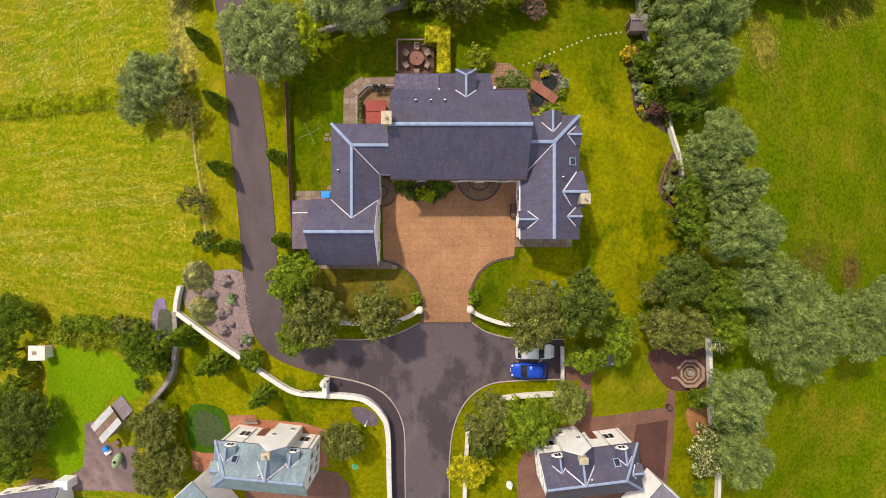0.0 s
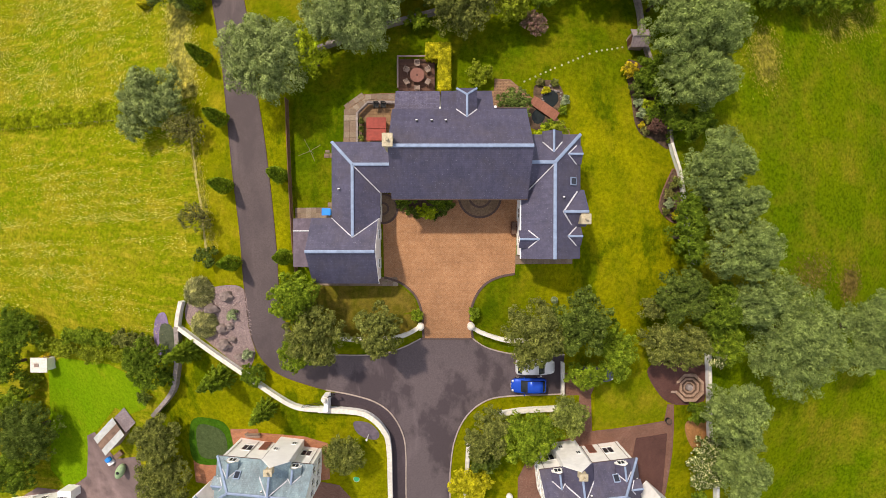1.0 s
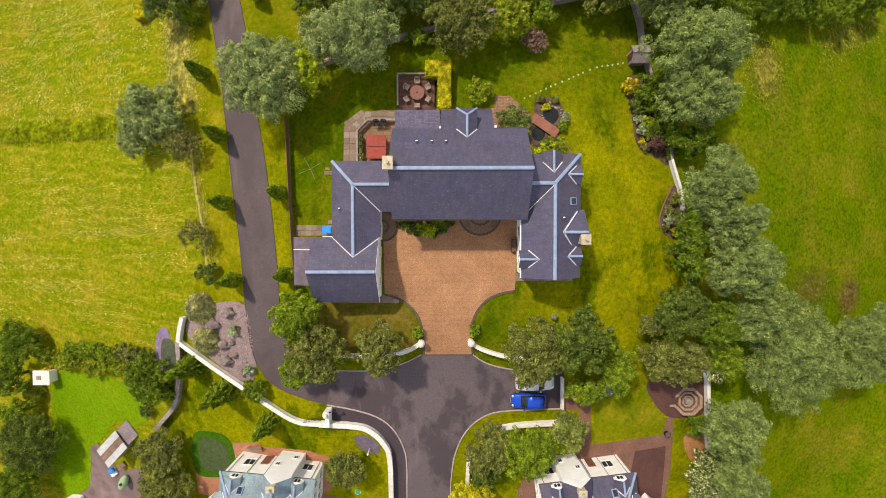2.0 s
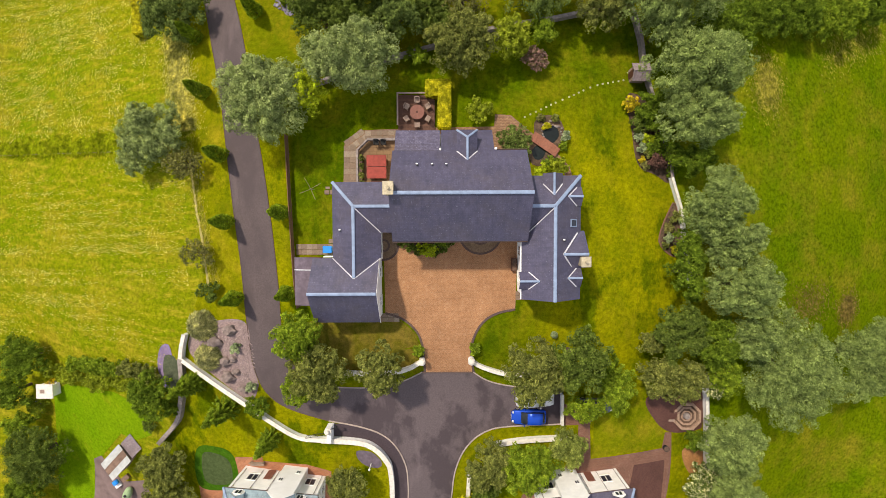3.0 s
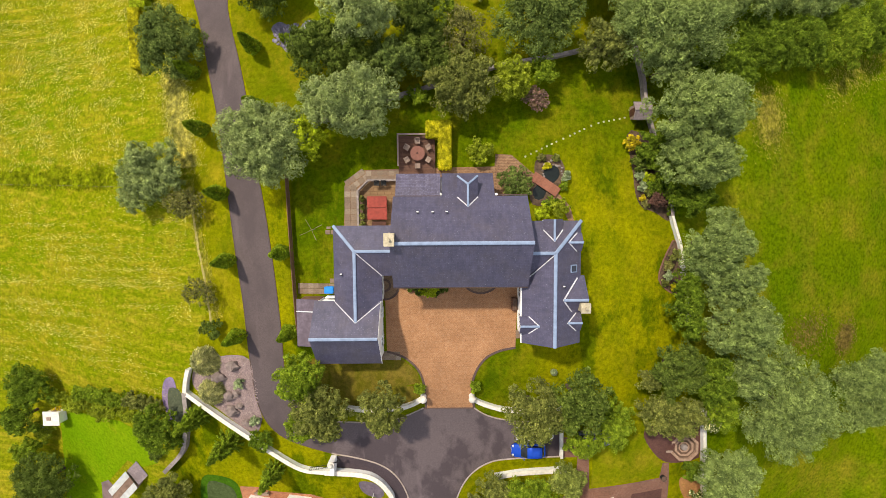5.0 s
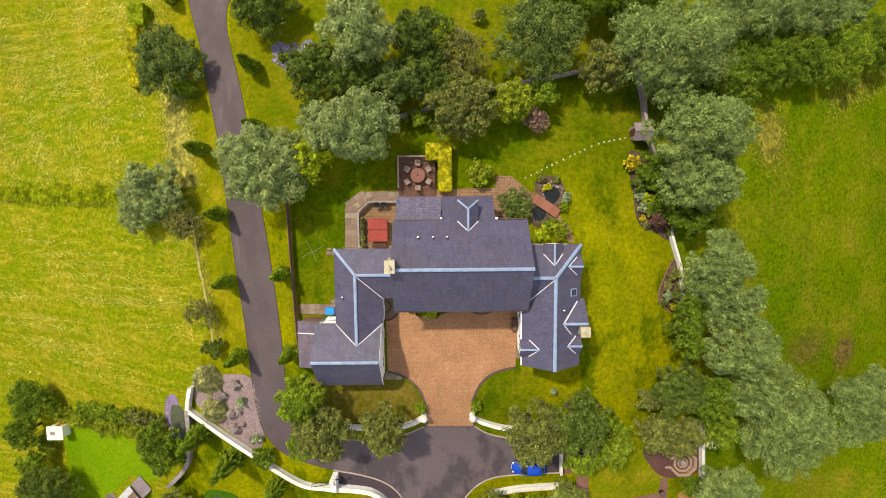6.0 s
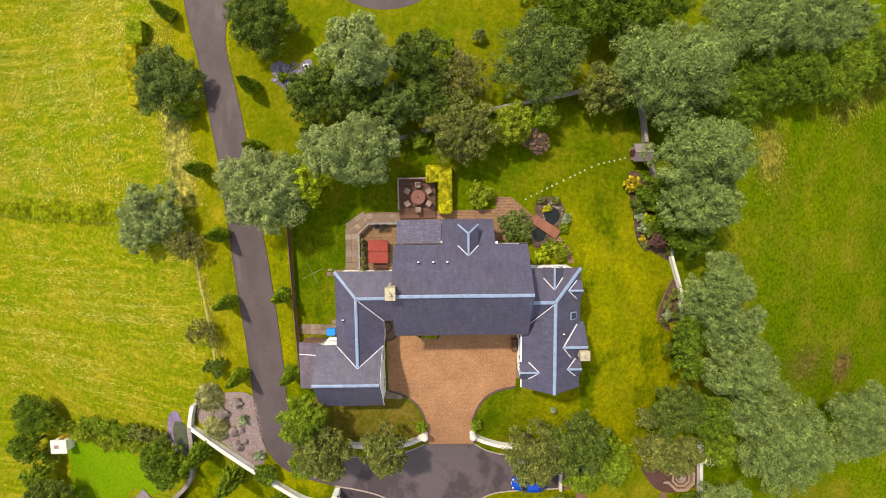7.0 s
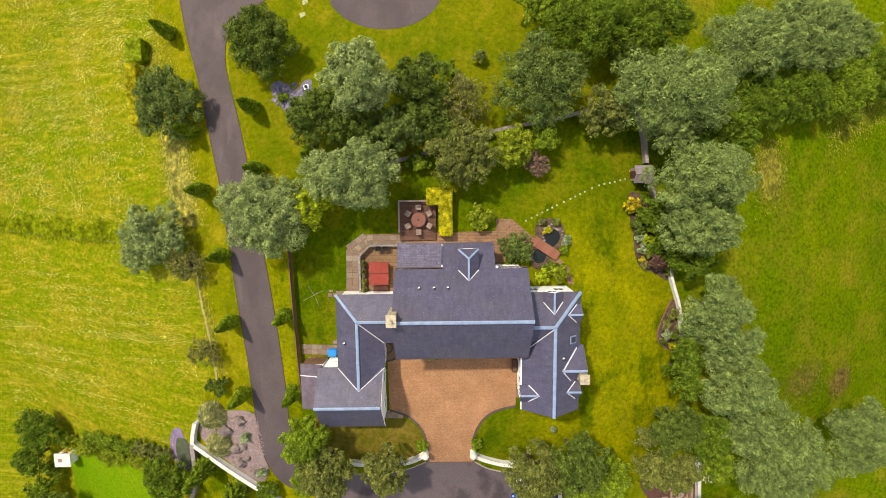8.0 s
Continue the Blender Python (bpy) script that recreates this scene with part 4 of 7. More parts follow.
for wx in (-3.4, -1.2, 1.2, 6.6):
    window(house, (wx, 7.6, 1.5), (0, -1), 1.3, 1.4)
for wx in (-3.4, -1.2, 1.2, 4.1, 6.6):
    window(house, (wx, 7.6, 4.0), (0, -1), 1.2, 1.1)
dr = part("door", block(3.6, 4.6, 7.45, 7.6, 0.3, 2.4, None, 0.02), M_TRIM, house, "white front door")
part("door_handle", block(4.42, 4.47, 7.38, 7.44, 1.25, 1.4, None, 0.01), M_CHROME, dr)
part("gutter", bar((-5.3, 7.04, 5.56), (8.5, 7.04, 5.56), 0.14, 0.12), M_EDGE, house)
part("gutter", bar((5.2, 16.5, ME - 0.12), (8.5, 16.5, ME - 0.12), 0.12, 0.12), M_EDGE, house)
for hx, hy, hz in ((5.3, 16.55, ME - 0.2), (-0.36, 16.6, 4.2)):
    part("hopper", block(hx - 0.12, hx + 0.12, hy - 0.1, hy + 0.14, hz, hz + 0.3, None, 0.03), M_TRIM, house, "small white rainwater hopper")
# right-hand wing
RR, RE = 6.9, 4.8
part("wall", wall_prism([(8.3, 1.3), (13.8, 1.3), (13.8, 13.5), (8.3, 13.5)], -0.6, RE - 0.05), M_WHITE, house)
part("gable", gable((8.1, 1.25, RE), (14.0, 1.25, RE), (11.0, 1.25, RR - 0.15), 0.2), M_WHITE, house)
roof(house, [
    [(14.1, 13.8, RE), (8.5, 13.8, RE), (8.5, 10.6, RR), (11.0, 10.6, RR)],
    [(14.1, 1.0, RE), (14.1, 13.8, RE), (11.0, 10.6, RR), (11.0, 1.0, RR)],
    [(8.0, 7.3, RE), (8.0, 1.0, RE), (11.0, 1.0, RR), (11.0, 10.6, RR)],
    [(8.5, 10.6, RR), (8.5, 7.9, RE + 0.3), (11.0, 10.6, RR)],
], M_SLATE)
ridges(house, [((8.5, 10.6, RR), (11.0, 10.6, RR)), ((11.0, 10.6, RR), (11.0, 1.0, RR)), ((11.0, 10.6, RR), (14.1, 13.8, RE))], 0.34)
part("valley", bar((11.0, 10.5, RR), (8.5, 7.85, RE + 0.35), 0.10, 0.06, None, 0.06), M_LEAD, house, "pale lead valley")
dormer(house, (7.8, 3.0), (-1, 0), 0.9, 0.7, 5.95, 4.66, 0.7, M_SLATE)
dormer(house, (13.95, 3.3), (1, 0), 0.95, 0.7, 5.85, 4.9, 0.677, M_SLATE)
dormer(house, (13.95, 11.6), (1, 0), 0.95, 0.7, 5.85, 4.9, 0.677, M_SLATE)
dormer(house, (11.05, 13.85), (0, 1), 1.0, 0.75, 6.15, 4.77, 0.656, M_SLATE)
roof(house, [[(14.5, 8.1, RE - 0.05), (14.1, 8.1, RE - 0.05), (12.0, 5.75, 6.25), (14.6, 5.75, 6.25)], [(13.2, 4.3, RE + 0.3), (14.6, 4.3, RE + 0.3), (14.6, 5.75, 6.25), (12.0, 5.75, 6.25)]], M_SLATE, 0.1)
ridges(house, [((12.0, 5.75, 6.25), (14.55, 5.75, 6.25))], 0.28)
for q in ((13.7, 7.9, 5.1), (13.0, 4.4, 5.5)):
    part("valley", bar((12.0, 5.75, 6.3), q, 0.15, 0.07), M_LEAD, house, "pale lead valley")
part("gable", gable((14.2, 4.3, RE), (14.2, 8.0, RE), (14.2, 5.75, 6.15), 0.25), M_WHITE, house)
chimney(house, 14.15, 5.0, -0.5, 6.6, 0.42, 0.45, M_CREAM, 1)
skylight(house, (13.15, 8.9, 5.48), (0, 1, 0), (-0.83, 0, 0.56), 0.8, 0.85)
vent(house, 12.0, 7.2, 6.2)
part("gutter", bar((7.95, 7.2, RE - 0.08), (7.95, 1.0, RE - 0.08), 0.14, 0.12), M_TRIM, house)
for wy in (5.9, 3.0):
    window(house, (8.3, wy, 1.6), (-1, 0), 1.2, 1.4)
window(house, (8.3, 5.9, 3.9), (-1, 0), 1.1, 1.0)
for wx in (9.6, 12.4):
    window(house, (wx, 13.5, 2.0), (0, 1), 1.2, 1.3)
window(house, (6.8, 16.1, 2.2), (0, 1), 1.6, 1.3)
# left-hand wing and garage
LR, LE = 4.75, 3.15
GR = 5.8
part("wall", wall_prism([(-11.6, 5.0), (-7.0, 5.0), (-7.0, 8.3), (-5.0, 8.3), (-5.0, 13.1), (-11.6, 13.1)], -0.5, LE - 0.05), M_WHITE, house)
part("wall", wall_prism([(-13.8, -1.4), (-7.15, -1.4), (-7.15, 5.0), (-13.8, 5.0)], -0.6, 2.85), M_WHITE, house)
part("gable", gable((-7.2, -1.55, 2.85), (-7.2, 5.1, 3.3), (-7.2, 1.75, GR - 0.15), 0.2), M_WHITE, house)
part("gable", gable((-13.75, -1.55, 2.85), (-13.75, 5.1, 3.3), (-13.75, 1.75, GR - 0.15), 0.2), M_WHITE, house)
roof(house, [
    [(-5.2, 13.4, LE), (-11.95, 13.4, LE), (-9.45, 10.75, LR), (-5.2, 10.75, LR)],
    [(-11.95, 13.4, LE), (-11.95, 5.2, LE), (-9.45, 3.25, LR), (-9.45, 10.75, LR)],
    [(-6.8, 5.2, LE), (-6.8, 8.0, LE), (-9.45, 10.75, LR), (-9.45, 3.25, LR)],
    [(-6.8, 8.0, LE), (-5.2, 8.0, LE), (-5.2, 10.75, LR), (-9.45, 10.75, LR)],
    [(-14.1, -1.75, 2.8), (-7.0, -1.75, 2.8), (-7.0, 1.75, GR), (-14.1, 1.75, GR)],
    [(-7.0, 5.3, 3.3), (-14.1, 5.3, 3.3), (-14.1, 1.75, GR), (-7.0, 1.75, GR)],
], M_SLATE)
ridges(house, [((-9.45, 10.75, LR), (-5.3, 10.75, LR)), ((-9.45, 10.75, LR), (-9.45, 3.3, LR)), ((-9.45, 10.75, LR), (-11.95, 13.4, LE)), ((-14.1, 1.75, GR), (-7.05, 1.75, GR))], 0.32)
for p, q in (((-9.45, 3.2, LR + 0.02), (-11.95, 5.25, LE + 0.1)), ((-9.45, 3.2, LR + 0.02), (-6.8, 5.25, LE + 0.1)), ((-9.45, 10.7, LR), (-6.8, 8.0, LE))):
    part("valley", bar(p, q, 0.10, 0.06, None, 0.05), M_LEAD, house, "pale lead valley")
vent(house, -11.0, 8.3, 3.8)
for wy in (6.2, 3.6, 0.4):
    window(house, (-7.02 if wy > 5 else -7.13, wy, 1.5), (1, 0), 1.1, 1.2)
part("bargeboard", bar((-6.98, 1.75, GR - 0.1), (-6.98, -1.75, 2.7), 0.06, 0.16), M_TRIM, house)
part("bargeboard", bar((-6.98, 1.75, GR - 0.1), (-6.98, 5.2, 3.2), 0.06, 0.16), M_TRIM, house)

outhouse = thing("outhouse", -15.2, 2.6, None, "low outhouse with a purple felt roof beside the garage", "shed")
part("board", block(-16.3, -14.0, 5.1, 5.18, -0.5, 1.65, None, 0.01), M_FENCE, outhouse, "brown boarded end wall")
part("wall", wall_prism([(-16.3, 0.2), (-14.0, 0.2), (-14.0, 5.1), (-16.3, 5.1)], -0.8, 1.7), M_WHITE, outhouse)
part("roof_slope", slab([(-16.5, 0.0, 1.9), (-13.9, 0.0, 2.5), (-13.9, 3.9, 2.5), (-16.5, 3.9, 1.9)], 0.1), M_FELT, outhouse)
part("roof_slope", slab([(-16.5, 3.95, 1.9), (-13.9, 3.95, 2.5), (-13.9, 5.3, 2.5), (-16.5, 5.3, 1.9)], 0.1), M_FELT, outhouse)
part("flashing", bar((-16.5, 3.93, 1.96), (-13.9, 3.93, 2.56), 0.12, 0.08), M_LEAD, outhouse)


def villa(x, y, turn, mirror, mat, label):
    """One of a pair of white villas with a tall bay, dormers and a hipped slate roof. Its front faces local +y."""
    z0 = terrain(x, y) - 0.1
    v = thing("villa", x, y, z0, label, "house")
    rot = Matrix.Rotation(turn, 4, "Z")
    start = len(bpy.data.objects)
    before = set(bpy.data.objects)
    k = -1 if mirror else 1

    def P(a, b, h):
        q = rot @ Vector((a * k, b, 0))
        return (x + q.x, y + q.y, z0 + h)

    def D(a, b):
        q = rot @ Vector((a * k, b, 0))
        return (q.x, q.y)

    E, R, L, W = 5.2, 7.9, 5.6, 5.4
    o = [P(a, b, 0)[:2] for a, b in ((-L + 0.3, -0.3), (L - 0.3, -0.3), (L - 0.3, -W + 0.3), (-L + 0.3, -W + 0.3))]
    part("wall", wall_prism(o, z0 - 0.6, z0 + E - 0.05), M_WHITE, v)
    part("gable", gable(P(L - 0.35, 0, E), P(L - 0.35, -W, E), P(L - 0.35, -W / 2, R - 0.2), 0.25), M_WHITE, v)
    for pts in ([P(-L, 0, E), P(L, 0, E), P(L, -W / 2, R), P(-L + 2.6, -W / 2, R)], [P(-L, -W, E), P(L, -W, E), P(L, -W / 2, R), P(-L + 2.6, -W / 2, R)], [P(-L, 0, E), P(-L + 2.6, -W / 2, R), P(-L, -W, E)]):
        part("roof_slope", slab(pts, 0.14), mat, v)
    for p, q in ((P(-L + 2.6, -W / 2, R), P(L, -W / 2, R)), (P(-L, 0, E), P(-L + 2.6, -W / 2, R)), (P(-L, -W, E), P(-L + 2.6, -W / 2, R))):
        part("ridge_tiles", bar(p, q, 0.28, 0.12, None, 0.03), M_RIDGE, v)
    # tall bay with its chimney
    bx, bw = 1.5, 1.5
    o = [P(a, b, 0)[:2] for a, b in ((bx - bw, 0.7), (bx + bw, 0.7), (bx + bw, -1.6), (bx - bw, -1.6))]
    part("wall", wall_prism(o, z0 - 0.5, z0 + 6.4), M_WHITE, v)
    part("gable", gable(P(bx - bw - 0.1, 0.6, 6.4), P(bx + bw + 0.1, 0.6, 6.4), P(bx, 0.6, 8.15), 0.25), M_WHITE, v)
    part("roof_slope", slab([P(bx - bw - 0.2, 0.65, 6.35), P(bx - bw - 0.2, -1.3, 6.35), P(bx, -2.6, 8.2), P(bx, 0.65, 8.2)], 0.12), mat, v)
    part("roof_slope", slab([P(bx + bw + 0.2, 0.65, 6.35), P(bx + bw + 0.2, -1.3, 6.35), P(bx, -2.6, 8.2), P(bx, 0.65, 8.2)], 0.12), mat, v)
    part("ridge_tiles", bar(P(bx, 0.65, 8.2), P(bx, -2.6, 8.2), 0.24, 0.1, None, 0.03), M_RIDGE, v)
    for u in (-bw - 0.2, bw + 0.2):
        part("valley", bar(P(bx + u, -1.3, 6.42), P(bx, -2.6, 8.25), 0.14, 0.06), M_LEAD, v)
    cx, cy, _ = P(bx, 0.35, 0)
    chimney(v, cx, cy, z0 + 6.0, z0 + 8.6, 0.4, 0.3, M_CREAM, 1)
    f = D(0, 1)
    for a in (-3.6, 3.6):
        q = P(a, -0.1, 0)
        dormer(v, (q[0], q[1]), f, 0.85, 0.7, z0 + 6.85, z0 + 5.3, 1.0, mat)
        window(v, P(a + 0.2, -0.3, 2.0), f, 1.3, 1.5)
    window(v, P(bx - 0.9, 0.7, 3.7), f, 0.6, 0.8, False)
    window(v, P(bx + 0.7, 0.7, 1.8), f, 0.6, 0.8, False)
    q = P(-L + 0.35, -W / 2, 0)
    dormer(v, (q[0], q[1]), D(-1, 0), 0.8, 0.6, z0 + 6.8, z0 + 5.55, 1.04, mat)
    for a, b in ((-4.9, -0.24), (-2.7, -0.24), (-0.65, -0.24), (4.9, -0.24)):
        p, t = P(a, b, 0.2), P(a, b, E)
        part("downpipe", bar(p, t, 0.05, 0.05), M_EDGE, v)
    part("gutter", bar(P(-L, 0.02, E - 0.06), P(bx - bw - 0.1, 0.02, E - 0.06), 0.07, 0.07), M_EDGE, v)
    part("gutter", bar(P(bx + bw + 0.1, 0.02, E - 0.06), P(L, 0.02, E - 0.06), 0.07, 0.07), M_EDGE, v)
    p, t = P(-1.55, -0.27, 0.1), P(-1.55, -0.27, 2.2)
    part("door", bar(p, t, 0.95, 0.12), M_TABLE, v, "reddish brown front door")
    sl = P(-2.6, -1.3, E + 1.36)
    skylight(v, sl, (*D(1, 0), 0), (*D(0, -0.73), 0.68), 0.7, 0.9)
    vq = P(0.6, -2.3, E + 2.2)
    vent(v, vq[0], vq[1], vq[2] - 0.05)
    side = D(1, 0)
    for b in (-1.3, -2.7, -4.1):
        window(v, P(L - 0.3, b, 3.9), side, 0.9, 1.2)
        window(v, P(L - 0.3, b, 1.5), side, 0.9, 1.2)
    # rear wing, set at half a right angle behind the hipped end
    A, B, n = Vector((-8.5, -5.8)), Vector((-4.3, -9.6)), Vector((-0.67, -0.74))

    def Wp(u, d, h):
        q = A.lerp(B, u) + n * d
        return P(q.x, q.y, h)

    part("wall", wall_prism([Wp(u, d, 0)[:2] for u, d in ((0.02, 0.25), (1, 0.25), (1, 4.6), (0.02, 4.6))], z0 - 0.8, z0 + 3.7), M_WHITE, v)
    part("roof_slope", slab([Wp(0, 0, 3.7), Wp(1.02, 0, 3.7), Wp(1.02, 2.4, 5.4), Wp(0, 2.4, 5.4)], 0.12), mat, v)
    part("roof_slope", slab([Wp(0, 4.8, 3.7), Wp(1.02, 4.8, 3.7), Wp(1.02, 2.4, 5.4), Wp(0, 2.4, 5.4)], 0.12), mat, v)
    part("ridge_tiles", bar(Wp(0, 2.4, 5.4), Wp(1.02, 2.4, 5.4), 0.26, 0.12, None, 0.03), M_RIDGE, v)
    part("bargeboard", bar(Wp(0, 0, 3.72), Wp(0, 2.4, 5.42), 0.1, 0.14), M_TRIM, v)
    return v


villa(-20.57, -22.46, radians(-5.5), False, M_SLATE_BLUE, "white villa with a weathered pale blue slate roof")
villa(16.41, -22.54, radians(7), True, M_SLATE, "white villa with a blue slate roof and dormers")


# ---- trees and shrubs ----
def leaf_cloud(name, centres, normals, size, rng, material, droop=0.5, along=None, slim=0.55):
    """Many small folded leaves in one mesh."""
    k = len(centres)
    jit = rng.normal(size=(k, 3)) * droop
    n = normals + jit
    n /= np.linalg.norm(n, axis=1)[:, None] + 1e-9
    t = np.cross(n, rng.normal(size=(k, 3)))
    if along is not None:
        t = along + rng.normal(size=(k, 3)) * 0.45
        t -= n * (t * n).sum(1)[:, None]
    t /= np.linalg.norm(t, axis=1)[:, None] + 1e-9
    b = np.cross(n, t)
    s = size * rng.uniform(0.65, 1.35, (k, 1))
    v = np.empty((k, 4, 3))
    v[:, 0] = centres - t * s
    v[:, 1] = centres - b * s * slim + n * s * 0.22
    v[:, 2] = centres + t * s
    v[:, 3] = centres + b * s * slim + n * s * 0.22
    me = bpy.data.meshes.new(name)
    idx = np.arange(k) * 4
    faces = np.concatenate([np.stack([idx, idx + 1, idx + 2], 1), np.stack([idx, idx + 2, idx + 3], 1)])
    me.vertices.add(k * 4)
    me.vertices.foreach_set("co", v.reshape(-1))
    me.loops.add(len(faces) * 3)
    me.loops.foreach_set("vertex_index", faces.reshape(-1).astype(np.int32))
    me.polygons.add(len(faces))
    me.polygons.foreach_set("loop_start", (np.arange(len(faces)) * 3).astype(np.int32))
    me.update(calc_edges=True)
    me.validate()
    me.materials.append(material)
    return me


def sphere_dirs(k, rng, low=-0.35):
    z = rng.uniform(low, 1, k)
    a = rng.uniform(0, 2 * math.pi, k)
    r = np.sqrt(1 - z * z)
    return np.stack([r * np.cos(a), r * np.sin(a), z], 1)


def crown_points(rx, ry, h, lobes, count, rng, base=0.12, twigs=12, fat=(0.2, 0.4)):
    """Leaf places on the skins of small tufts that stand on boughs inside a lopsided crown."""
    cs, rs = [], []
    mid = h * (base + 1) / 2
    half = h * (1 - base) / 2
    mean = (rx + ry) / 2
    for i in range(lobes):
        a = 2.4 * i + rng.uniform(-0.5, 0.5)
        q = math.sqrt((i + 0.5) / lobes)
        size = rng.uniform(0.25, 0.38) * (1.2 - 0.35 * q)
        reach = (1 - size * 0.5) * q * rng.uniform(0.84, 1.08)
        up = math.sqrt(max(0.0, 1 - q * q * 0.95))
        c = np.array((rx * reach * math.cos(a), ry * reach * math.sin(a), mid + half * (up * rng.uniform(0.3, 0.85) - 0.25)))
        r = np.array((mean * size, mean * size, half * size * rng.uniform(1.0, 1.5)))
        cs.append(c), rs.append(r * 0.8)
        for d in sphere_dirs(twigs, rng, -0.15):
            t = rng.uniform(*fat)
            cs.append(c + d * r * rng.uniform(0.75, 1.08)), rs.append(np.maximum(r * t, 0.12) * (1, 1, 1.15))
    cs, rs = np.array(cs), np.array(rs)
    wgt = rs[:, 0] ** 2
    wgt[:: twigs + 1] *= 0.4
    pick = rng.choice(len(cs), count, p=wgt / wgt.sum())
    d = sphere_dirs(count, rng)
    rad = rng.uniform(0.6, 1.12, (count, 1)) + (rng.uniform(0, 1, (count, 1)) > 0.93) * 0.25
    return cs[pick] + d * rs[pick] * rad, d


def limbs(h, rx, ry, rng, girth, count=5):
    bm = drum(0, 0, -0.3, h * 0.5, girth, girth * 0.5, 10)
    for i in range(count):
        a = 2 * math.pi * i / count + rng.uniform(-0.4, 0.4)
        p = Vector((0, 0, h * rng.uniform(0.25, 0.42)))
        q = Vector((rx * 0.45 * math.cos(a), ry * 0.45 * math.sin(a), h * rng.uniform(0.55, 0.72)))
        d = q - p
        b = bmesh.new()
        bmesh.ops.create_cone(b, cap_ends=True, segments=7, radius1=girth * 0.45, radius2=girth * 0.1, depth=d.length)
        bmesh.ops.transform(b, verts=b.verts, matrix=Matrix.Translation((p + q) / 2) @ d.to_track_quat("Z", "Y").to_matrix().to_4x4())
        join(bm, b)
    return bm


LOOKS = {
    "silver": ("silver_tree", "broad silvery grey-green willow tree"), "willow": ("willow_tree", "large grey-green willow tree with a dense crown"), "mid": ("tree", "leafy mid-green broadleaf tree"), "dark": ("dark_tree", "dense dark green leafy tree"),
    "olive": ("olive_green_tree", "olive-green garden tree with a loose crown"), "bright": ("light_green_tree", "fresh bright green tree"), "bare": ("thin_tree", "thin brownish tree with bare twigs"),
    "yellow": ("golden_tree", "low golden yellow leafy tree"), "pink": ("flowering_bush", "dark bush with pink blossom"), "flower": ("white_flowering_bush", "dark green bush dotted with cream blossom"),
    "lime": ("lime_tree", "low yellow-lime leafy garden tree"),
    "fresh": ("hedge_shrub", "light yellow-green hedge shrub by the field"),
    "gold": ("amber_shrub", "small amber-yellow rounded shrub"), "pale": ("grey_shrub", "pale grey-green leafy shrub"), "leafy": ("broadleaf_tree", "large rounded broadleaf tree with grey-green leaves"), "sage": ("sage_tree", "small pale sage-green garden tree"), "purple": ("plum_shrub", "low dark plum-leaved shrub"), "grass": ("spiky_plant", "tall spiky straw-green clump"),
}
WILLOWS = ("silver", "willow")
seeds = iter(range(10, 5000))


def tree(x, y, rx, ry, h, kind):
    rng = np.random.default_rng(next(seeds))
    name, label = LOOKS[kind]
    t = thing(name, x, y, None, label, "tree")
    z = t.location.z
    count = int((min(44000, 1600 * rx * ry) if kind in WILLOWS else min(18000, max(1600, 1250 * rx * ry))) * (0.3 if kind == "bare" else 1.0))
    lobes = int(min(36, 13 + rx * ry * 1.1))
    if kind not in WILLOWS:
        rx, ry = rx * 1.08, ry * 1.08
    pts, nrm = crown_points(rx, ry, h, lobes, count, rng, 0.12, *((11, (0.24, 0.44)) if kind in WILLOWS else (11, (0.22, 0.42))))
    nrm[:, 2] += 0.5
    out = pts - np.array((0, 0, h * 0.35))
    out /= np.linalg.norm(out, axis=1)[:, None] + 1e-9
    me = leaf_cloud("crown", pts, nrm, (0.124 if kind in WILLOWS else 0.128) if rx > 2.5 else 0.115, rng, LEAF[kind], 0.22, out, 0.45 if kind in WILLOWS else 0.52)
    crown = new("crown", me)
    crown.parent = t
    bm = limbs(h, rx, ry, rng, 0.07 * math.sqrt(rx * ry) + 0.06, 9 if kind == "bare" else 5)
    bmesh.ops.translate(bm, verts=bm.verts, vec=(x, y, z))
    part("trunk", bm, M_BARK, t)
    return t


def shrub(x, y, rx, ry, h, kind):
    rng = np.random.default_rng(next(seeds))
    name, label = LOOKS[kind]
    name = {"mid": "shrub", "dark": "dark_shrub", "olive": "olive_green_shrub", "bright": "light_green_shrub", "yellow": "golden_shrub", "lime": "lime_shrub"}.get(kind, name)
    label = label.replace("tree", "shrub").replace("shrubby shrub", "shrub")
    t = thing(name, x, y, None, label, "shrub")
    z = t.location.z
    if kind == "grass":
        k = 2600
        a, s = rng.uniform(0, 2 * math.pi, k), rng.uniform(0.1, 1, k)
        pts = np.stack([rx * s * np.cos(a), ry * s * np.sin(a), h * (0.35 + 0.5 * (1 - s)) * rng.uniform(0.6, 1.1, k)], 1)
        nrm = np.stack([np.cos(a) * 0.5, np.sin(a) * 0.5, np.ones(k)], 1)
        me = leaf_cloud("foliage", pts, nrm, 0.34, rng, LEAF[kind], 0.35, np.stack([np.cos(a), np.sin(a), 0.5 - s], 1), 0.09)
    else:
        count = int(min(4500, max(500, 1100 * rx * ry)))
        pts, nrm = crown_points(rx, ry, h, int(8 + rx * ry * 3), count, rng, 0.05, 7)
        nrm[:, 2] += 0.5
        me = leaf_cloud("foliage", pts, nrm, 0.11, rng, LEAF[kind], 0.5)
    ob = new("foliage", me)
    ob.parent = t
    bm = limbs(h, rx, ry, rng, 0.05, 4)
    bmesh.ops.translate(bm, verts=bm.verts, vec=(x, y, z))
    part("stem", bm, M_BARK, t)
    return t


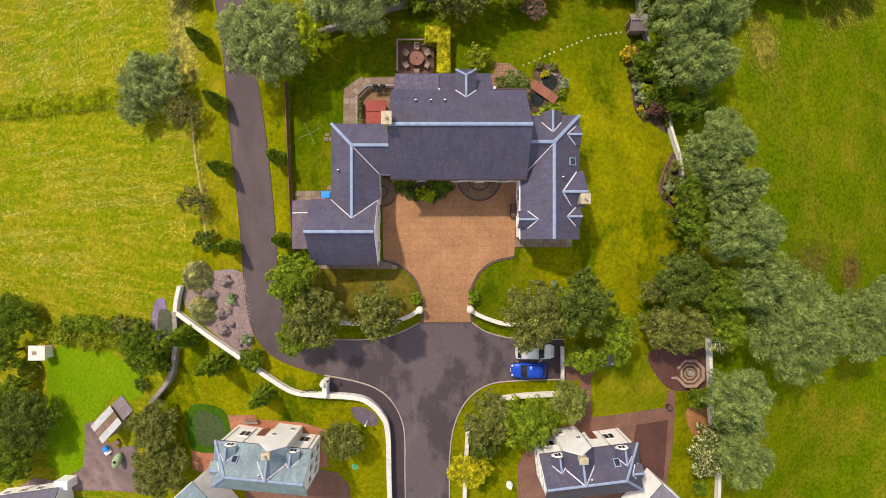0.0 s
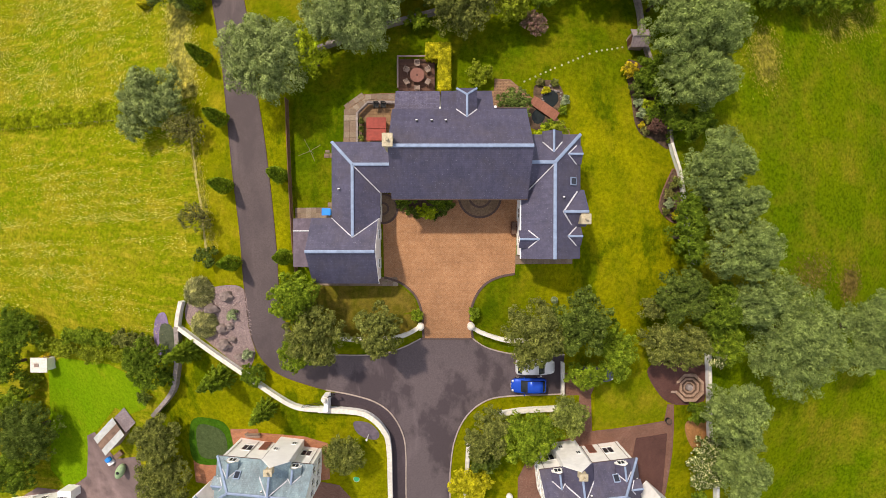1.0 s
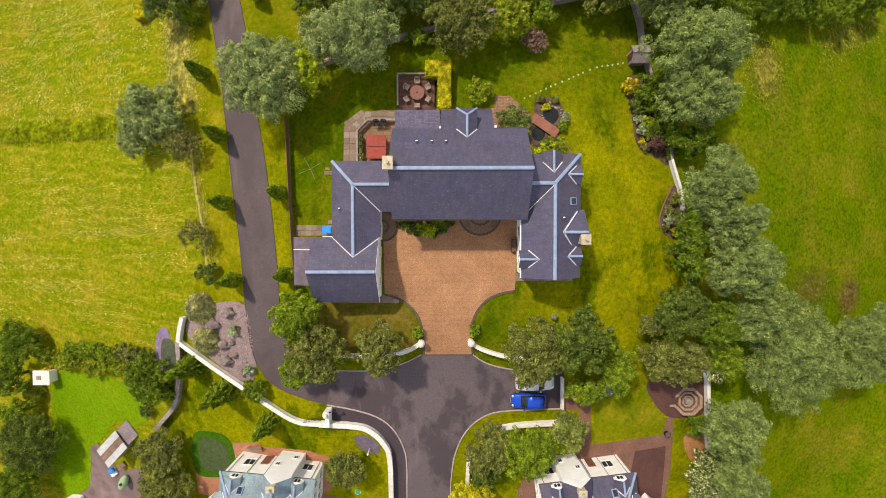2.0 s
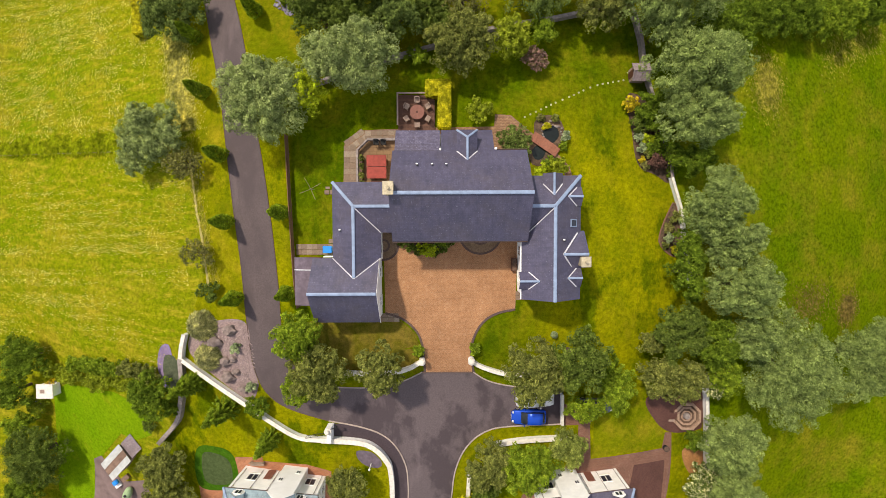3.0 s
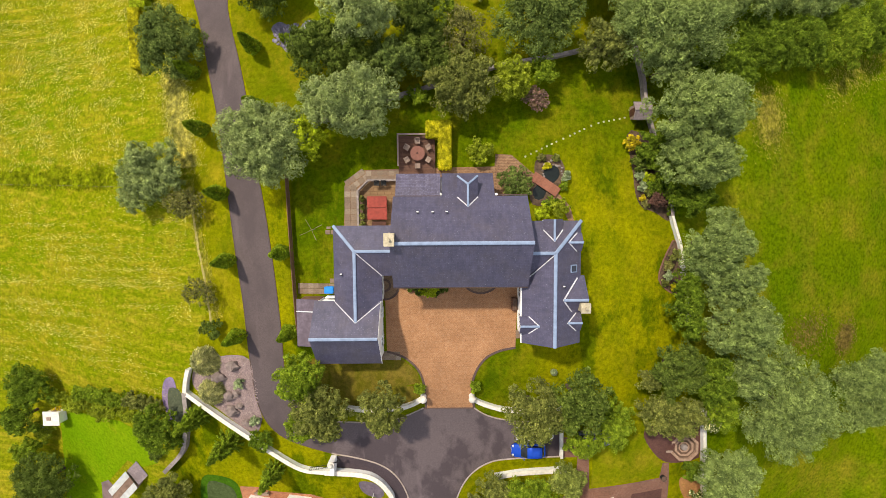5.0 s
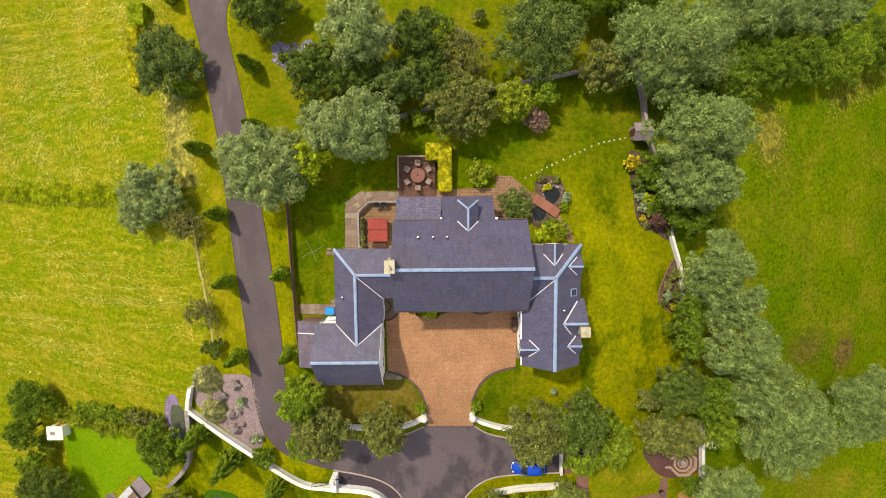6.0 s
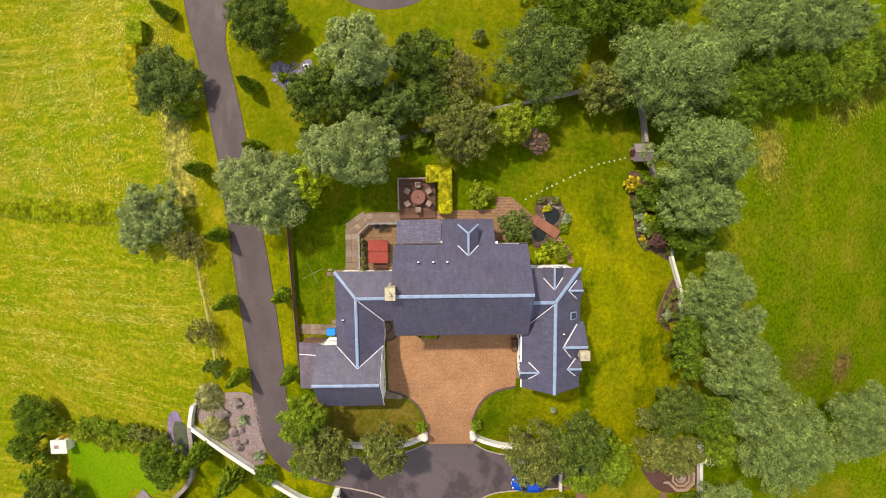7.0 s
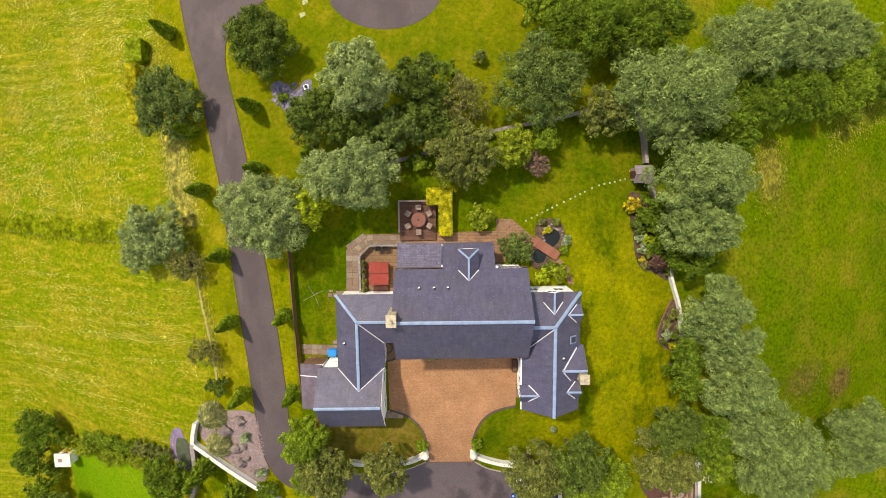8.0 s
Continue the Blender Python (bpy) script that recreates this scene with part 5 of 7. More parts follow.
def cypress(x, y, h, r):
    rng = np.random.default_rng(next(seeds))
    t = thing("cypress", x, y, None, "slim upright green cypress beside the drive", "tree", "cypresses along the drive")
    k = 2000
    u = rng.uniform(0.03, 1, k) ** 0.8
    a = rng.uniform(0, 2 * math.pi, k)
    rad = r * 1.25 * np.minimum(1, u / 0.18) ** 0.5 * (1.02 - u) ** 0.62 * rng.uniform(0.78, 1.08, k) * (1 + 0.13 * np.sin(3 * a + u * 5))
    pts = np.stack([rad * np.cos(a), rad * np.sin(a), u * h], 1)
    nrm = np.stack([np.cos(a), np.sin(a), np.full(k, 0.6)], 1)
    crown = new("crown", leaf_cloud("crown", pts, nrm, 0.13, rng, LEAF["cypress"], 0.4))
    crown.parent = t
    part("trunk", drum(x, y, t.location.z - 0.2, t.location.z + h * 0.8, 0.12, 0.03, 8), M_BARK, t)
    return t


def conifer(x, y, h, r):
    """A young spruce: whorls of drooping boughs, each a narrow spray of needles."""
    rng = np.random.default_rng(next(seeds))
    t = thing("conifer", x, y, None, "young green conifer with drooping boughs on the lawn", "tree")
    pts, nrm, way = [], [], []
    for i in range(17):
        u = 0.06 + 0.92 * i / 16
        reach = r * (1 - u) ** 0.8 + 0.12
        for j in range(9 if u < 0.6 else 6):
            a = 2.4 * i + j * 2 * math.pi / (9 if u < 0.6 else 6) + rng.uniform(-0.25, 0.25)
            n = int(20 + 70 * reach)
            s = rng.uniform(0.1, 1, n) * reach * rng.uniform(0.8, 1.12)
            side = rng.normal(0, 0.10, n) * (1.2 - s / (reach * 1.2))
            pts.append(np.stack([s * math.cos(a) - side * math.sin(a), s * math.sin(a) + side * math.cos(a), u * h + 0.35 * s - 0.42 * s * s / max(reach, 0.3) + rng.normal(0, 0.04, n)], 1))
            nrm.append(np.tile((0.3 * math.cos(a), 0.3 * math.sin(a), 1.0), (n, 1)))
            way.append(np.tile((math.cos(a), math.sin(a), -0.2), (n, 1)))
    crown = new("crown", leaf_cloud("crown", np.concatenate(pts), np.concatenate(nrm), 0.12, rng, LEAF["bright"], 0.35, np.concatenate(way), 0.35))
    crown.parent = t
    part("trunk", drum(x, y, t.location.z - 0.2, t.location.z + h * 0.95, 0.13, 0.02, 8), M_BARK, t)
    return t


tree(-34.26, 19.7, 3.9, 3.6, 5.5, "silver")
tree(-37.36, 16.72, 2.1, 1.7, 4, "silver")
tree(-30.36, 16.07, 2.7, 1.7, 3.6, "bare")
tree(-28.9, 5.7, 2.0, 1.8, 3.2, "bare")
tree(-32.6, 34.92, 3.8, 4.1, 5.7, "leafy")
tree(-18.7, 22.25, 4.8, 4.5, 8.8, "silver")
tree(-14.6, 23.3, 1.9, 2.7, 7, "lime")
tree(-9.61, 26.07, 5.3, 3.4, 8.8, "silver")
tree(-20.62, 41.21, 3.7, 3.7, 6.5, "dark")
tree(-8.53, 35.87, 4.0, 3.7, 11, "silver")
tree(-2.56, 36.17, 3.1, 2.6, 7.3, "dark")
tree(2.21, 34.01, 2.4, 3.0, 5.7, "bare")
tree(-13.63, 32.15, 3.4, 2.8, 7, "dark")
tree(-8.77, 31.46, 2.8, 2.6, 6.5, "dark")
tree(-5.28, 30.86, 2.7, 2.2, 7, "leafy")
tree(1.75, 28.12, 3.6, 3.1, 6.5, "olive")
tree(7.3, 29.0, 2.2, 2.3, 5.2, "fresh")
tree(10.96, 29.98, 1.5, 1.4, 4.5, "bright")
tree(10.24, 27.33, 1.6, 1.3, 2.4, "pink")
tree(10.35, 35.78, 4.4, 4.4, 8, "leafy")
tree(15.39, 42.42, 5.1, 3.5, 7.3, "mid")
tree(22.99, 42.66, 4.9, 3.6, 7, "mid")
tree(11, 44.94, 3.0, 1.8, 6, "bright")
tree(20.71, 38.99, 2.4, 2.1, 5, "dark")
tree(17.85, 32.98, 2.8, 2.7, 5.7, "olive")
tree(24.3, 34.65, 6.4, 4.4, 10.4, "willow")
tree(24.55, 30.57, 2.7, 2.2, 8, "willow")
tree(35.38, 40.69, 5.7, 3.8, 8, "willow")
tree(44.75, 42.89, 5.9, 4.4, 8, "willow")
tree(52.07, 43.17, 2.4, 3.2, 7, "willow")
tree(37.46, 34.71, 4.0, 3.1, 5, "mid")
tree(44.04, 35.73, 3.9, 3.2, 5, "mid")
tree(51.04, 37.12, 4.3, 3.6, 5, "bright")
tree(58.35, 39.24, 3.9, 3.5, 5, "mid")
tree(27.0, 25.4, 5.6, 3.3, 10.5, "willow")
tree(27.39, 20.35, 4.4, 3.3, 8.5, "willow")
tree(28.12, 16.04, 2.4, 1.8, 4.5, "mid")
tree(29.74, 10.96, 4.1, 3.7, 8, "willow")
tree(31.97, 6.56, 4.0, 2.6, 7.5, "willow")
tree(33.06, 1.75, 4.2, 3.6, 8.8, "willow")
tree(35.15, -3.95, 3.2, 2.8, 8, "willow")
tree(27.23, 3.28, 2.0, 2.9, 5.7, "mid")
tree(26.49, -3.28, 3.0, 3.3, 6, "dark")
tree(31.36, -4.9, 2.6, 3.0, 5.7, "mid")
tree(41.06, -8.8, 5.9, 6.8, 9, "willow")
tree(55.1, -8.9, 3.9, 5.6, 8, "willow")
tree(26.2, -9.06, 4.2, 2.4, 5.7, "olive")
tree(32.96, -8.59, 1.8, 2.8, 5.5, "bright")
tree(32.7, -10.76, 1.2, 1.7, 4, "flower")
tree(34.18, -17.32, 3.9, 3.8, 8, "willow")
tree(36.22, -24.62, 3.1, 4.5, 8, "willow")
tree(33.74, -25.56, 2.4, 3.3, 3.4, "flower")
tree(31.62, -18.46, 1.3, 1.5, 2, "mid")
tree(-16.1, -3.17, 2.5, 2.7, 7, "bright")
tree(-14.17, -7.23, 3.1, 3.4, 6.5, "olive")
tree(-16.87, -10.14, 2.3, 1.8, 4.2, "bright")
tree(-7.12, -6.75, 2.4, 2.8, 7, "olive")
tree(9.72, -7.16, 3.1, 3.6, 7.6, "olive")
tree(14.39, -5.78, 2.9, 3.3, 8, "dark")
tree(19.3, -9.55, 2.2, 3.2, 5, "bright")
tree(16.06, -12.51, 2.3, 1.5, 4.6, "bright")
tree(5.27, -19.77, 2.7, 3.0, 5, "olive")
tree(9.77, -19.86, 3.4, 3.0, 5.7, "bright")
tree(14.51, -17.43, 2.1, 2.5, 5, "sage")
tree(3.27, -26.63, 2.7, 1.9, 3.6, "yellow")
tree(4.54, -23.3, 1.7, 1.6, 4, "dark")
tree(-11.97, -22.67, 2.3, 2.4, 4.6, "olive")
tree(-59.56, -9.53, 3.0, 3.2, 5, "mid")
tree(-62.63, -14.85, 2.7, 2.7, 5, "mid")
tree(-59.36, -24.26, 3.8, 4.5, 6.5, "dark")
tree(-62.38, -31.02, 2.9, 3.3, 5, "mid")
tree(-36.73, -22.41, 2.9, 3.2, 4.8, "olive")
tree(-36.69, -28.61, 3.5, 3.6, 4.8, "olive")
tree(-36.44, -12.47, 2.6, 2.9, 5, "mid")
tree(-62.61, -20.41, 2.5, 2.0, 4, "bright")
tree(4.19, 39.63, 0.7, 0.7, 1.8, "sage")
tree(0.72, 37.95, 0.8, 0.9, 2.6, "bright")
tree(-11.88, 33.73, 2.7, 2.4, 5.5, "dark")
tree(-7.43, 29.15, 2.6, 1.7, 4.5, "dark")
# next two dark crowns are added to fill the shade between the trees
tree(-2.04, 33.11, 3.0, 2.5, 5, "dark")
tree(-0.67, 30.53, 2.3, 1.8, 4.2, "dark")
tree(31.78, 32.25, 3.1, 2.7, 5, "mid")
tree(34.4, 30.03, 2.8, 1.6, 4, "mid")
tree(27.77, 29.12, 2.6, 1.7, 4.5, "mid")
tree(-2.91, 27.78, 1.4, 1.0, 2.2, "bright")
tree(27.14, 6.42, 1.8, 1.9, 5, "mid")
tree(23.66, -4.79, 1.4, 1.4, 3.5, "olive")
tree(23.72, 21.92, 1.8, 2.2, 3.8, "mid")
tree(25.09, 19.46, 1.4, 1.5, 3.2, "mid")
tree(25.96, 17.25, 0.9, 1.7, 3, "mid")
cypress(-28.9, 24.9, 4.9, 0.82)
cypress(-26.31, 17.24, 4.9, 0.82)
cypress(-25.56, 9.31, 4.9, 0.82)
cypress(-24.71, 0.3, 4.9, 0.82)
cypress(-18.62, 10.34, 4.9, 0.82)
cypress(-18.06, 1.05, 4.9, 0.82)
cypress(-34.59, 44.82, 4.9, 0.82)
cypress(-22.52, 34.55, 4.9, 0.82)
cypress(-30.46, 31.96, 4.9, 0.82)
cypress(-15.06, 28.61, 4.9, 0.82)
cypress(-21.7, 27.24, 4.9, 0.82)
shrub(3.93, 21.5, 1.6, 1.5, 2.0, "fresh")
shrub(7.9, 17.95, 2.1, 1.9, 2.2, "leafy")
shrub(10.93, 14.68, 1.0, 0.95, 1.3, "lime")
shrub(12.84, 15.08, 1.2, 1.2, 1.7, "fresh")
shrub(11.9, 15.8, 1.0, 0.7, 1.2, "mid")
shrub(21.5, 22.6, 1.05, 1.05, 1.4, "gold")
shrub(23.32, 21.2, 1.8, 1.6, 2.0, "mid")
shrub(22.22, 20.2, 1.0, 1.0, 1.6, "dark")
shrub(23.63, 18.59, 1.0, 0.6, 1.2, "lime")
shrub(22.42, 18.9, 0.7, 0.6, 0.9, "pale")
shrub(23.32, 19.9, 0.8, 0.7, 1.1, "olive")
shrub(22.82, 17.59, 0.7, 0.6, 0.9, "pale")
shrub(23.63, 16.99, 0.7, 0.6, 0.9, "olive")
shrub(23.33, 15.59, 0.6, 0.5, 0.6, "bare")
shrub(25.23, 18.59, 0.8, 0.7, 1.2, "dark")
shrub(24.33, 17.59, 1.2, 0.9, 1.6, "mid")
shrub(24.64, 15.99, 1.3, 1.0, 1.8, "purple")
shrub(22.93, 16.29, 0.4, 0.35, 0.5, "gold")
shrub(26.46, 14.99, 0.8, 0.7, 1.1, "mid")
shrub(26.99, 9.59, 0.9, 0.7, 1.2, "olive")
shrub(26.29, 8.39, 0.6, 0.6, 0.6, "bare")
shrub(26.2, 7.19, 0.6, 0.6, 0.8, "pale")
shrub(26, 6.29, 0.4, 0.4, 0.5, "olive")
shrub(27.12, 5.89, 0.7, 0.5, 0.9, "yellow")
shrub(13.69, 18.71, 0.5, 0.7, 1.0, "pale")
shrub(13.5, 17.7, 0.6, 0.5, 0.8, "bright")
shrub(10.99, 20.9, 0.6, 0.4, 0.6, "bare")
shrub(12.7, 20.8, 0.5, 0.4, 0.6, "olive")
shrub(11.6, 19.9, 0.5, 0.4, 0.7, "yellow")
shrub(-3.02, -5.55, 0.7, 0.8, 1.2, "bright")
shrub(3.42, -5.33, 0.7, 0.8, 1.2, "bright")
for bx, by in ((-4.7, 6.9), (-3.8, 6.3), (-2.9, 5.9), (-1.0, 5.8), (-0.1, 6.3), (0.6, 6.9)):
    shrub(bx, by, 0.65, 0.55, 0.8, "dark")
shrub(-1.9, 6.1, 1.3, 0.9, 1.6, "lime")
shrub(-0.6, 7.3, 1.6, 1.0, 2.0, "mid")
shrub(-4, 7.5, 1.3, 0.5, 1.4, "mid")
shrub(-5, 7.5, 0.8, 0.5, 1.0, "bright")
shrub(-22.92, -13.22, 1.6, 1.6, 2.0, "mid")
conifer(-31.34, -10.55, 6.4, 1.7)
conifer(-27.2, -13.75, 6.6, 1.8)
conifer(-21.8, -17.75, 5.6, 1.4)
shrub(-27.97, 0.96, 1.4, 1.3, 2.0, "dark")
shrub(-29.61, -3.29, 1.8, 1.8, 2.0, "grass")
shrub(-29.14, -7.31, 1.6, 1.6, 2.0, "grass")
shrub(-25.35, -5.95, 0.7, 0.7, 1.0, "pale")
shrub(-23.7, -10.82, 0.7, 0.7, 1.0, "pale")
shrub(-52.42, -11.99, 2.3, 1.3, 1.6, "fresh")
shrub(-46.96, -12.12, 2.6, 1.3, 1.6, "fresh")
shrub(-42.45, -12.13, 2.0, 1.2, 1.5, "fresh")
shrub(-39.89, -11.84, 1.6, 1.2, 1.6, "bright")
shrub(-56.58, -11.47, 1.6, 1.3, 1.8, "fresh")
shrub(-39.42, -17.67, 1.0, 1.0, 1.4, "dark")
shrub(-35.12, -14.19, 1.2, 1.4, 1.9, "mid")
shrub(-60.73, -17.72, 1.7, 1.7, 2.0, "fresh")
shrub(-57.46, -14.65, 1.2, 1.4, 1.8, "gold")
shrub(-60.61, -27.52, 1.7, 1.4, 2.0, "bright")
shrub(33.84, -31.23, 1.1, 1.6, 1.9, "mid")
shrub(26.05, 16.79, 0.9, 0.9, 1.4, "mid")
rg = np.random.default_rng(41)
k = 11000
hx = rg.uniform(-68, -40.0, k)
hs = rg.uniform(0, 1, k)
hy = 18.4 - 0.045 * (hx + 40) + 2.1 * hs * (0.8 + 0.25 * np.sin(hx * 0.8) + 0.15 * np.sin(hx * 2.3)) + rg.normal(0, 0.3, k)
hz = np.array([terrain(a, b) for a, b in zip(hx, hy)]) + (0.12 + 0.5 * np.sqrt(1 - hs)) * rg.uniform(0.3, 1.0, k) * (0.8 + 0.25 * np.sin(hx * 0.9) + 0.15 * np.sin(hx * 2.9))
strip = leaf_cloud("long_grass", np.column_stack([hx, hy, hz]), np.tile((0.0, 0.3, 1.0), (k, 1)), 0.25, rg, foliage("hedgerow_blade", (0.20, 0.255, 0.004), (0.27, 0.32, 0.006), (0.36, 0.37, 0.016)), 0.45, np.tile((0.2, 0.9, 0.35), (k, 1)), 0.2)
tagged(new("long_grass", strip), "strip of long green grass along the field fence", "grass", "", "stuff")
field_fence = thing("wire_fence", -50, 18.7, None, "thin wire field fence on grey posts", "fence")
for i in range(11):
    fx = -69 + i * 2.9
    fy = 18.3 - 0.045 * (fx + 40)
    part("post", block(fx - 0.05, fx + 0.05, fy - 0.05, fy + 0.05, terrain(fx, fy) - 0.2, terrain(fx, fy) + 0.5, None, 0.01), M_TEAK, field_fence)
    if i < 10:
        gy = 18.3 - 0.045 * (fx + 42.9)
        for h in (0.2, 0.42):
            part("wire", bar((fx, fy, terrain(fx, fy) + h), (fx + 2.9, gy, terrain(fx + 2.9, gy) + h), 0.015, 0.015), M_TEAK, field_fence)


# ---- hedges, fences ----
def box_hedge(name, boxes, h, kind, label):
    """A clipped hedge: leaves on the faces of its clipped blocks."""
    rng = np.random.default_rng(next(seeds))
    x, y = (boxes[0][0] + boxes[0][1]) / 2, (boxes[0][2] + boxes[0][3]) / 2
    t = thing(name, x, y, None, label, "hedge")
    pts, nrm = [], []
    for x0, x1, y0, y1 in boxes:
        k = int(420 * ((x1 - x0) * (y1 - y0) + h * (x1 - x0 + y1 - y0)))
        p = rng.uniform((x0, y0, 0.05), (x1, y1, h), (k, 3))
        n = np.zeros((k, 3))
        side = rng.choice(5, k, p=(0.12, 0.12, 0.12, 0.12, 0.52))
        for s, (ax, v, sg) in enumerate(((0, x0, -1), (0, x1, 1), (1, y0, -1), (1, y1, 1), (2, h, 1))):
            m = side == s
            p[m, ax] = v + rng.normal(0, 0.05, m.sum())
            n[m, ax] = sg
        pts.append(p), nrm.append(n)
    pts = np.concatenate(pts) - np.array((x, y, 0))
    ob = new("foliage", leaf_cloud("foliage", pts, np.concatenate(nrm), 0.11, rng, LEAF[kind], 0.45))
    ob.parent = t
    z = t.location.z
    for x0, x1, y0, y1 in boxes:
        part("twigs", block(x0 + 0.15, x1 - 0.15, y0 + 0.15, y1 - 0.15, z, z + h - 0.15, None, 0.1), LEAF[kind], t)
    return t


box_hedge("conifer_hedge", [(-39.55, -38.25, 33.4, 40.62)], 1.9, "yellow", "clipped golden conifer hedge in the field")
box_hedge("conifer_hedge", [(-40.14, -38.24, 41.38, 44.08)], 1.9, "lime", "clipped lime-green conifer hedge in the field")
for hx in (-50.5, -47.3, -44.2, -41.2, -38.4):
    shrub(hx, -10.0 + 0.3 * math.sin(hx), 1.9, 1.3, 1.6, "bright" if hx < -43 else "olive")
box_hedge("hedge", [(-0.6, 0.75, 19.6, 24.7), (-1.95, -0.6, 23.0, 24.7)], 1.6, "yellow", "clipped golden yellow hedge round the deck")

fence = thing("fence", -17.5, 9.5, None, "brown close-boarded fence between drive and garden", "fence")
FENCE_LINE = [(-18.09, 19.15), (-17.94, 17.15), (-17.84, 15.14), (-17.73, 13.15), (-17.63, 11.18), (-17.53, 9.16), (-17.43, 7.17), (-17.34, 5.17), (-17.26, 3.19), (-17.12, 1.18), (-16.93, -0.61)]
for i, (fx, fy) in enumerate(FENCE_LINE):
    fz = terrain(fx, fy)
    part("post", block(fx - 0.06, fx + 0.06, fy - 0.06, fy + 0.06, fz - 0.2, fz + 1.3, None, 0.01), M_FENCE, fence)
    if i:
        ax, ay = FENCE_LINE[i - 1]
        az = terrain(ax, ay)
        for h in (0.2, 0.44, 0.68, 0.92, 1.12):
            part("slat", bar((ax, ay, az + h), (fx, fy, fz + h), 0.03, 0.21), M_FENCE, fence)
        part("rail", bar((ax, ay, az + 1.26), (fx, fy, fz + 1.26), 0.08, 0.05), M_FENCE, fence)

# ---- back terrace ----
tub = thing("hot_tub", -7.5, 15.3, 0.08, "square hot tub under a folded red cover", "hot tub")
part("shell", block(-8.5, -6.5, 14.1, 16.5, 0.08, 0.85, None, 0.12), M_TEAK, tub)
part("cover", block(-8.6, -6.4, 14.0, 15.28, 0.85, 0.97, None, 0.05), M_TUB, tub, "red padded cover half")
part("cover", block(-8.6, -6.4, 15.32, 16.6, 0.85, 0.97, None, 0.05), M_TUB, tub, "red padded cover half")
for cx in (-8.05, -7.0):
    part("strap", block(cx - 0.04, cx + 0.04, 16.58, 16.62, 0.55, 0.9), M_BLACK, tub)

low = thing("terrace_wall", -9.7, 15, 0.05, "low stone wall round the sunken terrace", "wall")
part("run", block(-9.85, -9.6, 12.9, 17.3, 0.0, 0.55, None, 0.03), M_OLDCOPE, low)
part("run", bar((-9.72, 17.25, 0.3), (-8.6, 18.35, 0.3), 0.26, 0.55), M_OLDCOPE, low)
part("run", block(-8.6, -5.1, 18.3, 18.55, 0.0, 0.55, None, 0.03), M_OLDCOPE, low)
planter = thing("planter_row", -9.25, 14.6, 0.085, "narrow dark timber planter beside the tub", "planter")
part("box", block(-9.5, -9.15, 13.0, 16.6, 0.085, 0.5, None, 0.03), M_SOIL, planter)
for sy in (13.4, 14.4, 15.4, 16.3):
    shrub(-9.3, sy, 0.28, 0.4, 0.95, "olive")


def seat(name, x, y, turn, mat, label, group=""):
    """A slatted garden chair that faces local +y."""
    s = thing(name, 0, 0, 0, label, "chair", group)
    part("seat", block(-0.26, 0.26, -0.24, 0.26, 0.42, 0.46, None, 0.01), mat, s)
    for i in range(4):
        part("back_slat", block(-0.23 + i * 0.125, -0.14 + i * 0.125, -0.30, -0.26, 0.46, 0.92, None, 0.008), mat, s)
    part("back_rail", block(-0.27, 0.27, -0.31, -0.25, 0.90, 0.97, None, 0.01), mat, s)
    for a in (-0.26, 0.26):
        part("arm", block(a - 0.035, a + 0.035, -0.28, 0.24, 0.64, 0.68, None, 0.008), mat, s)
        for b in (-0.24, 0.22):
            part("leg", block(a - 0.025, a + 0.025, b - 0.025, b + 0.025, 0.0, 0.64, None, 0.005), mat, s)
    s.location = (x, y, 0.1)
    s.rotation_euler = (0, 0, turn)
    return s


for cx in (-7.55, -6.75):
    seat("lounge_chair", cx, 18.05, math.pi, M_BLACK, "dark garden chair on the terrace")
bench = thing("bench", -7.4, 13.55, 0.085, "dark brown wooden bench against the house", "bench")
part("seat", block(-8.2, -6.6, 13.35, 13.8, 0.48, 0.54, None, 0.01), M_WOOD, bench)
part("backrest", block(-8.2, -6.6, 13.28, 13.34, 0.6, 0.95, None, 0.01), M_WOOD, bench)
for bx in (-8.1, -6.7):
    for by in (13.4, 13.75):
        part("leg", block(bx - 0.04, bx + 0.04, by - 0.04, by + 0.04, 0.085, 0.48), M_WOOD, bench)

deck = thing("deck", -3.0, 21.5, 0.0, "dark stained timber deck with a low rail", "deck", "", "structure")
DECK_BASE = block(-5.1, -1.0, 18.95, 23.35, -0.6, 0.13)
part("frame", DECK_BASE, M_WOOD, deck)
board = bpy.data.meshes.new("board")
bb = block(-2.03, 2.03, -0.062, 0.062, 0.0, 0.03, None, 0.008)
bb.to_mesh(board)
bb.free()
board.materials.append(by_random("deck_board", [(0.105, 0.052, 0.034), (0.145, 0.070, 0.045), (0.12, 0.058, 0.038)], 0.7))
for i in range(33):
    piece("board", board, deck, -3.05, 19.02 + i * 0.133, 0.13)
for x0, x1, y0, y1 in ((-5.2, -5.02, 19.9, 23.4), (-5.2, -1.95, 23.3, 23.48)):
    part("rail", block(x0, x1, y0, y1, 0.85, 0.93, None, 0.02), M_TEAK, deck, "pale weathered rail")
    for k in range(5):
        u = k / 4
        px_, py_ = (x0 + x1) / 2 if x1 - x0 < 1 else x0 + 0.1 + (x1 - x0 - 0.2) * u, (y0 + y1) / 2 if y1 - y0 < 1 else y0 + 0.1 + (y1 - y0 - 0.2) * u
        part("post", block(px_ - 0.045, px_ + 0.045, py_ - 0.045, py_ + 0.045, 0.1, 0.86), M_WOOD, deck)
table = thing("round_table", -2.95, 21.3, 0.16, "round reddish-brown garden table on the deck", "table")
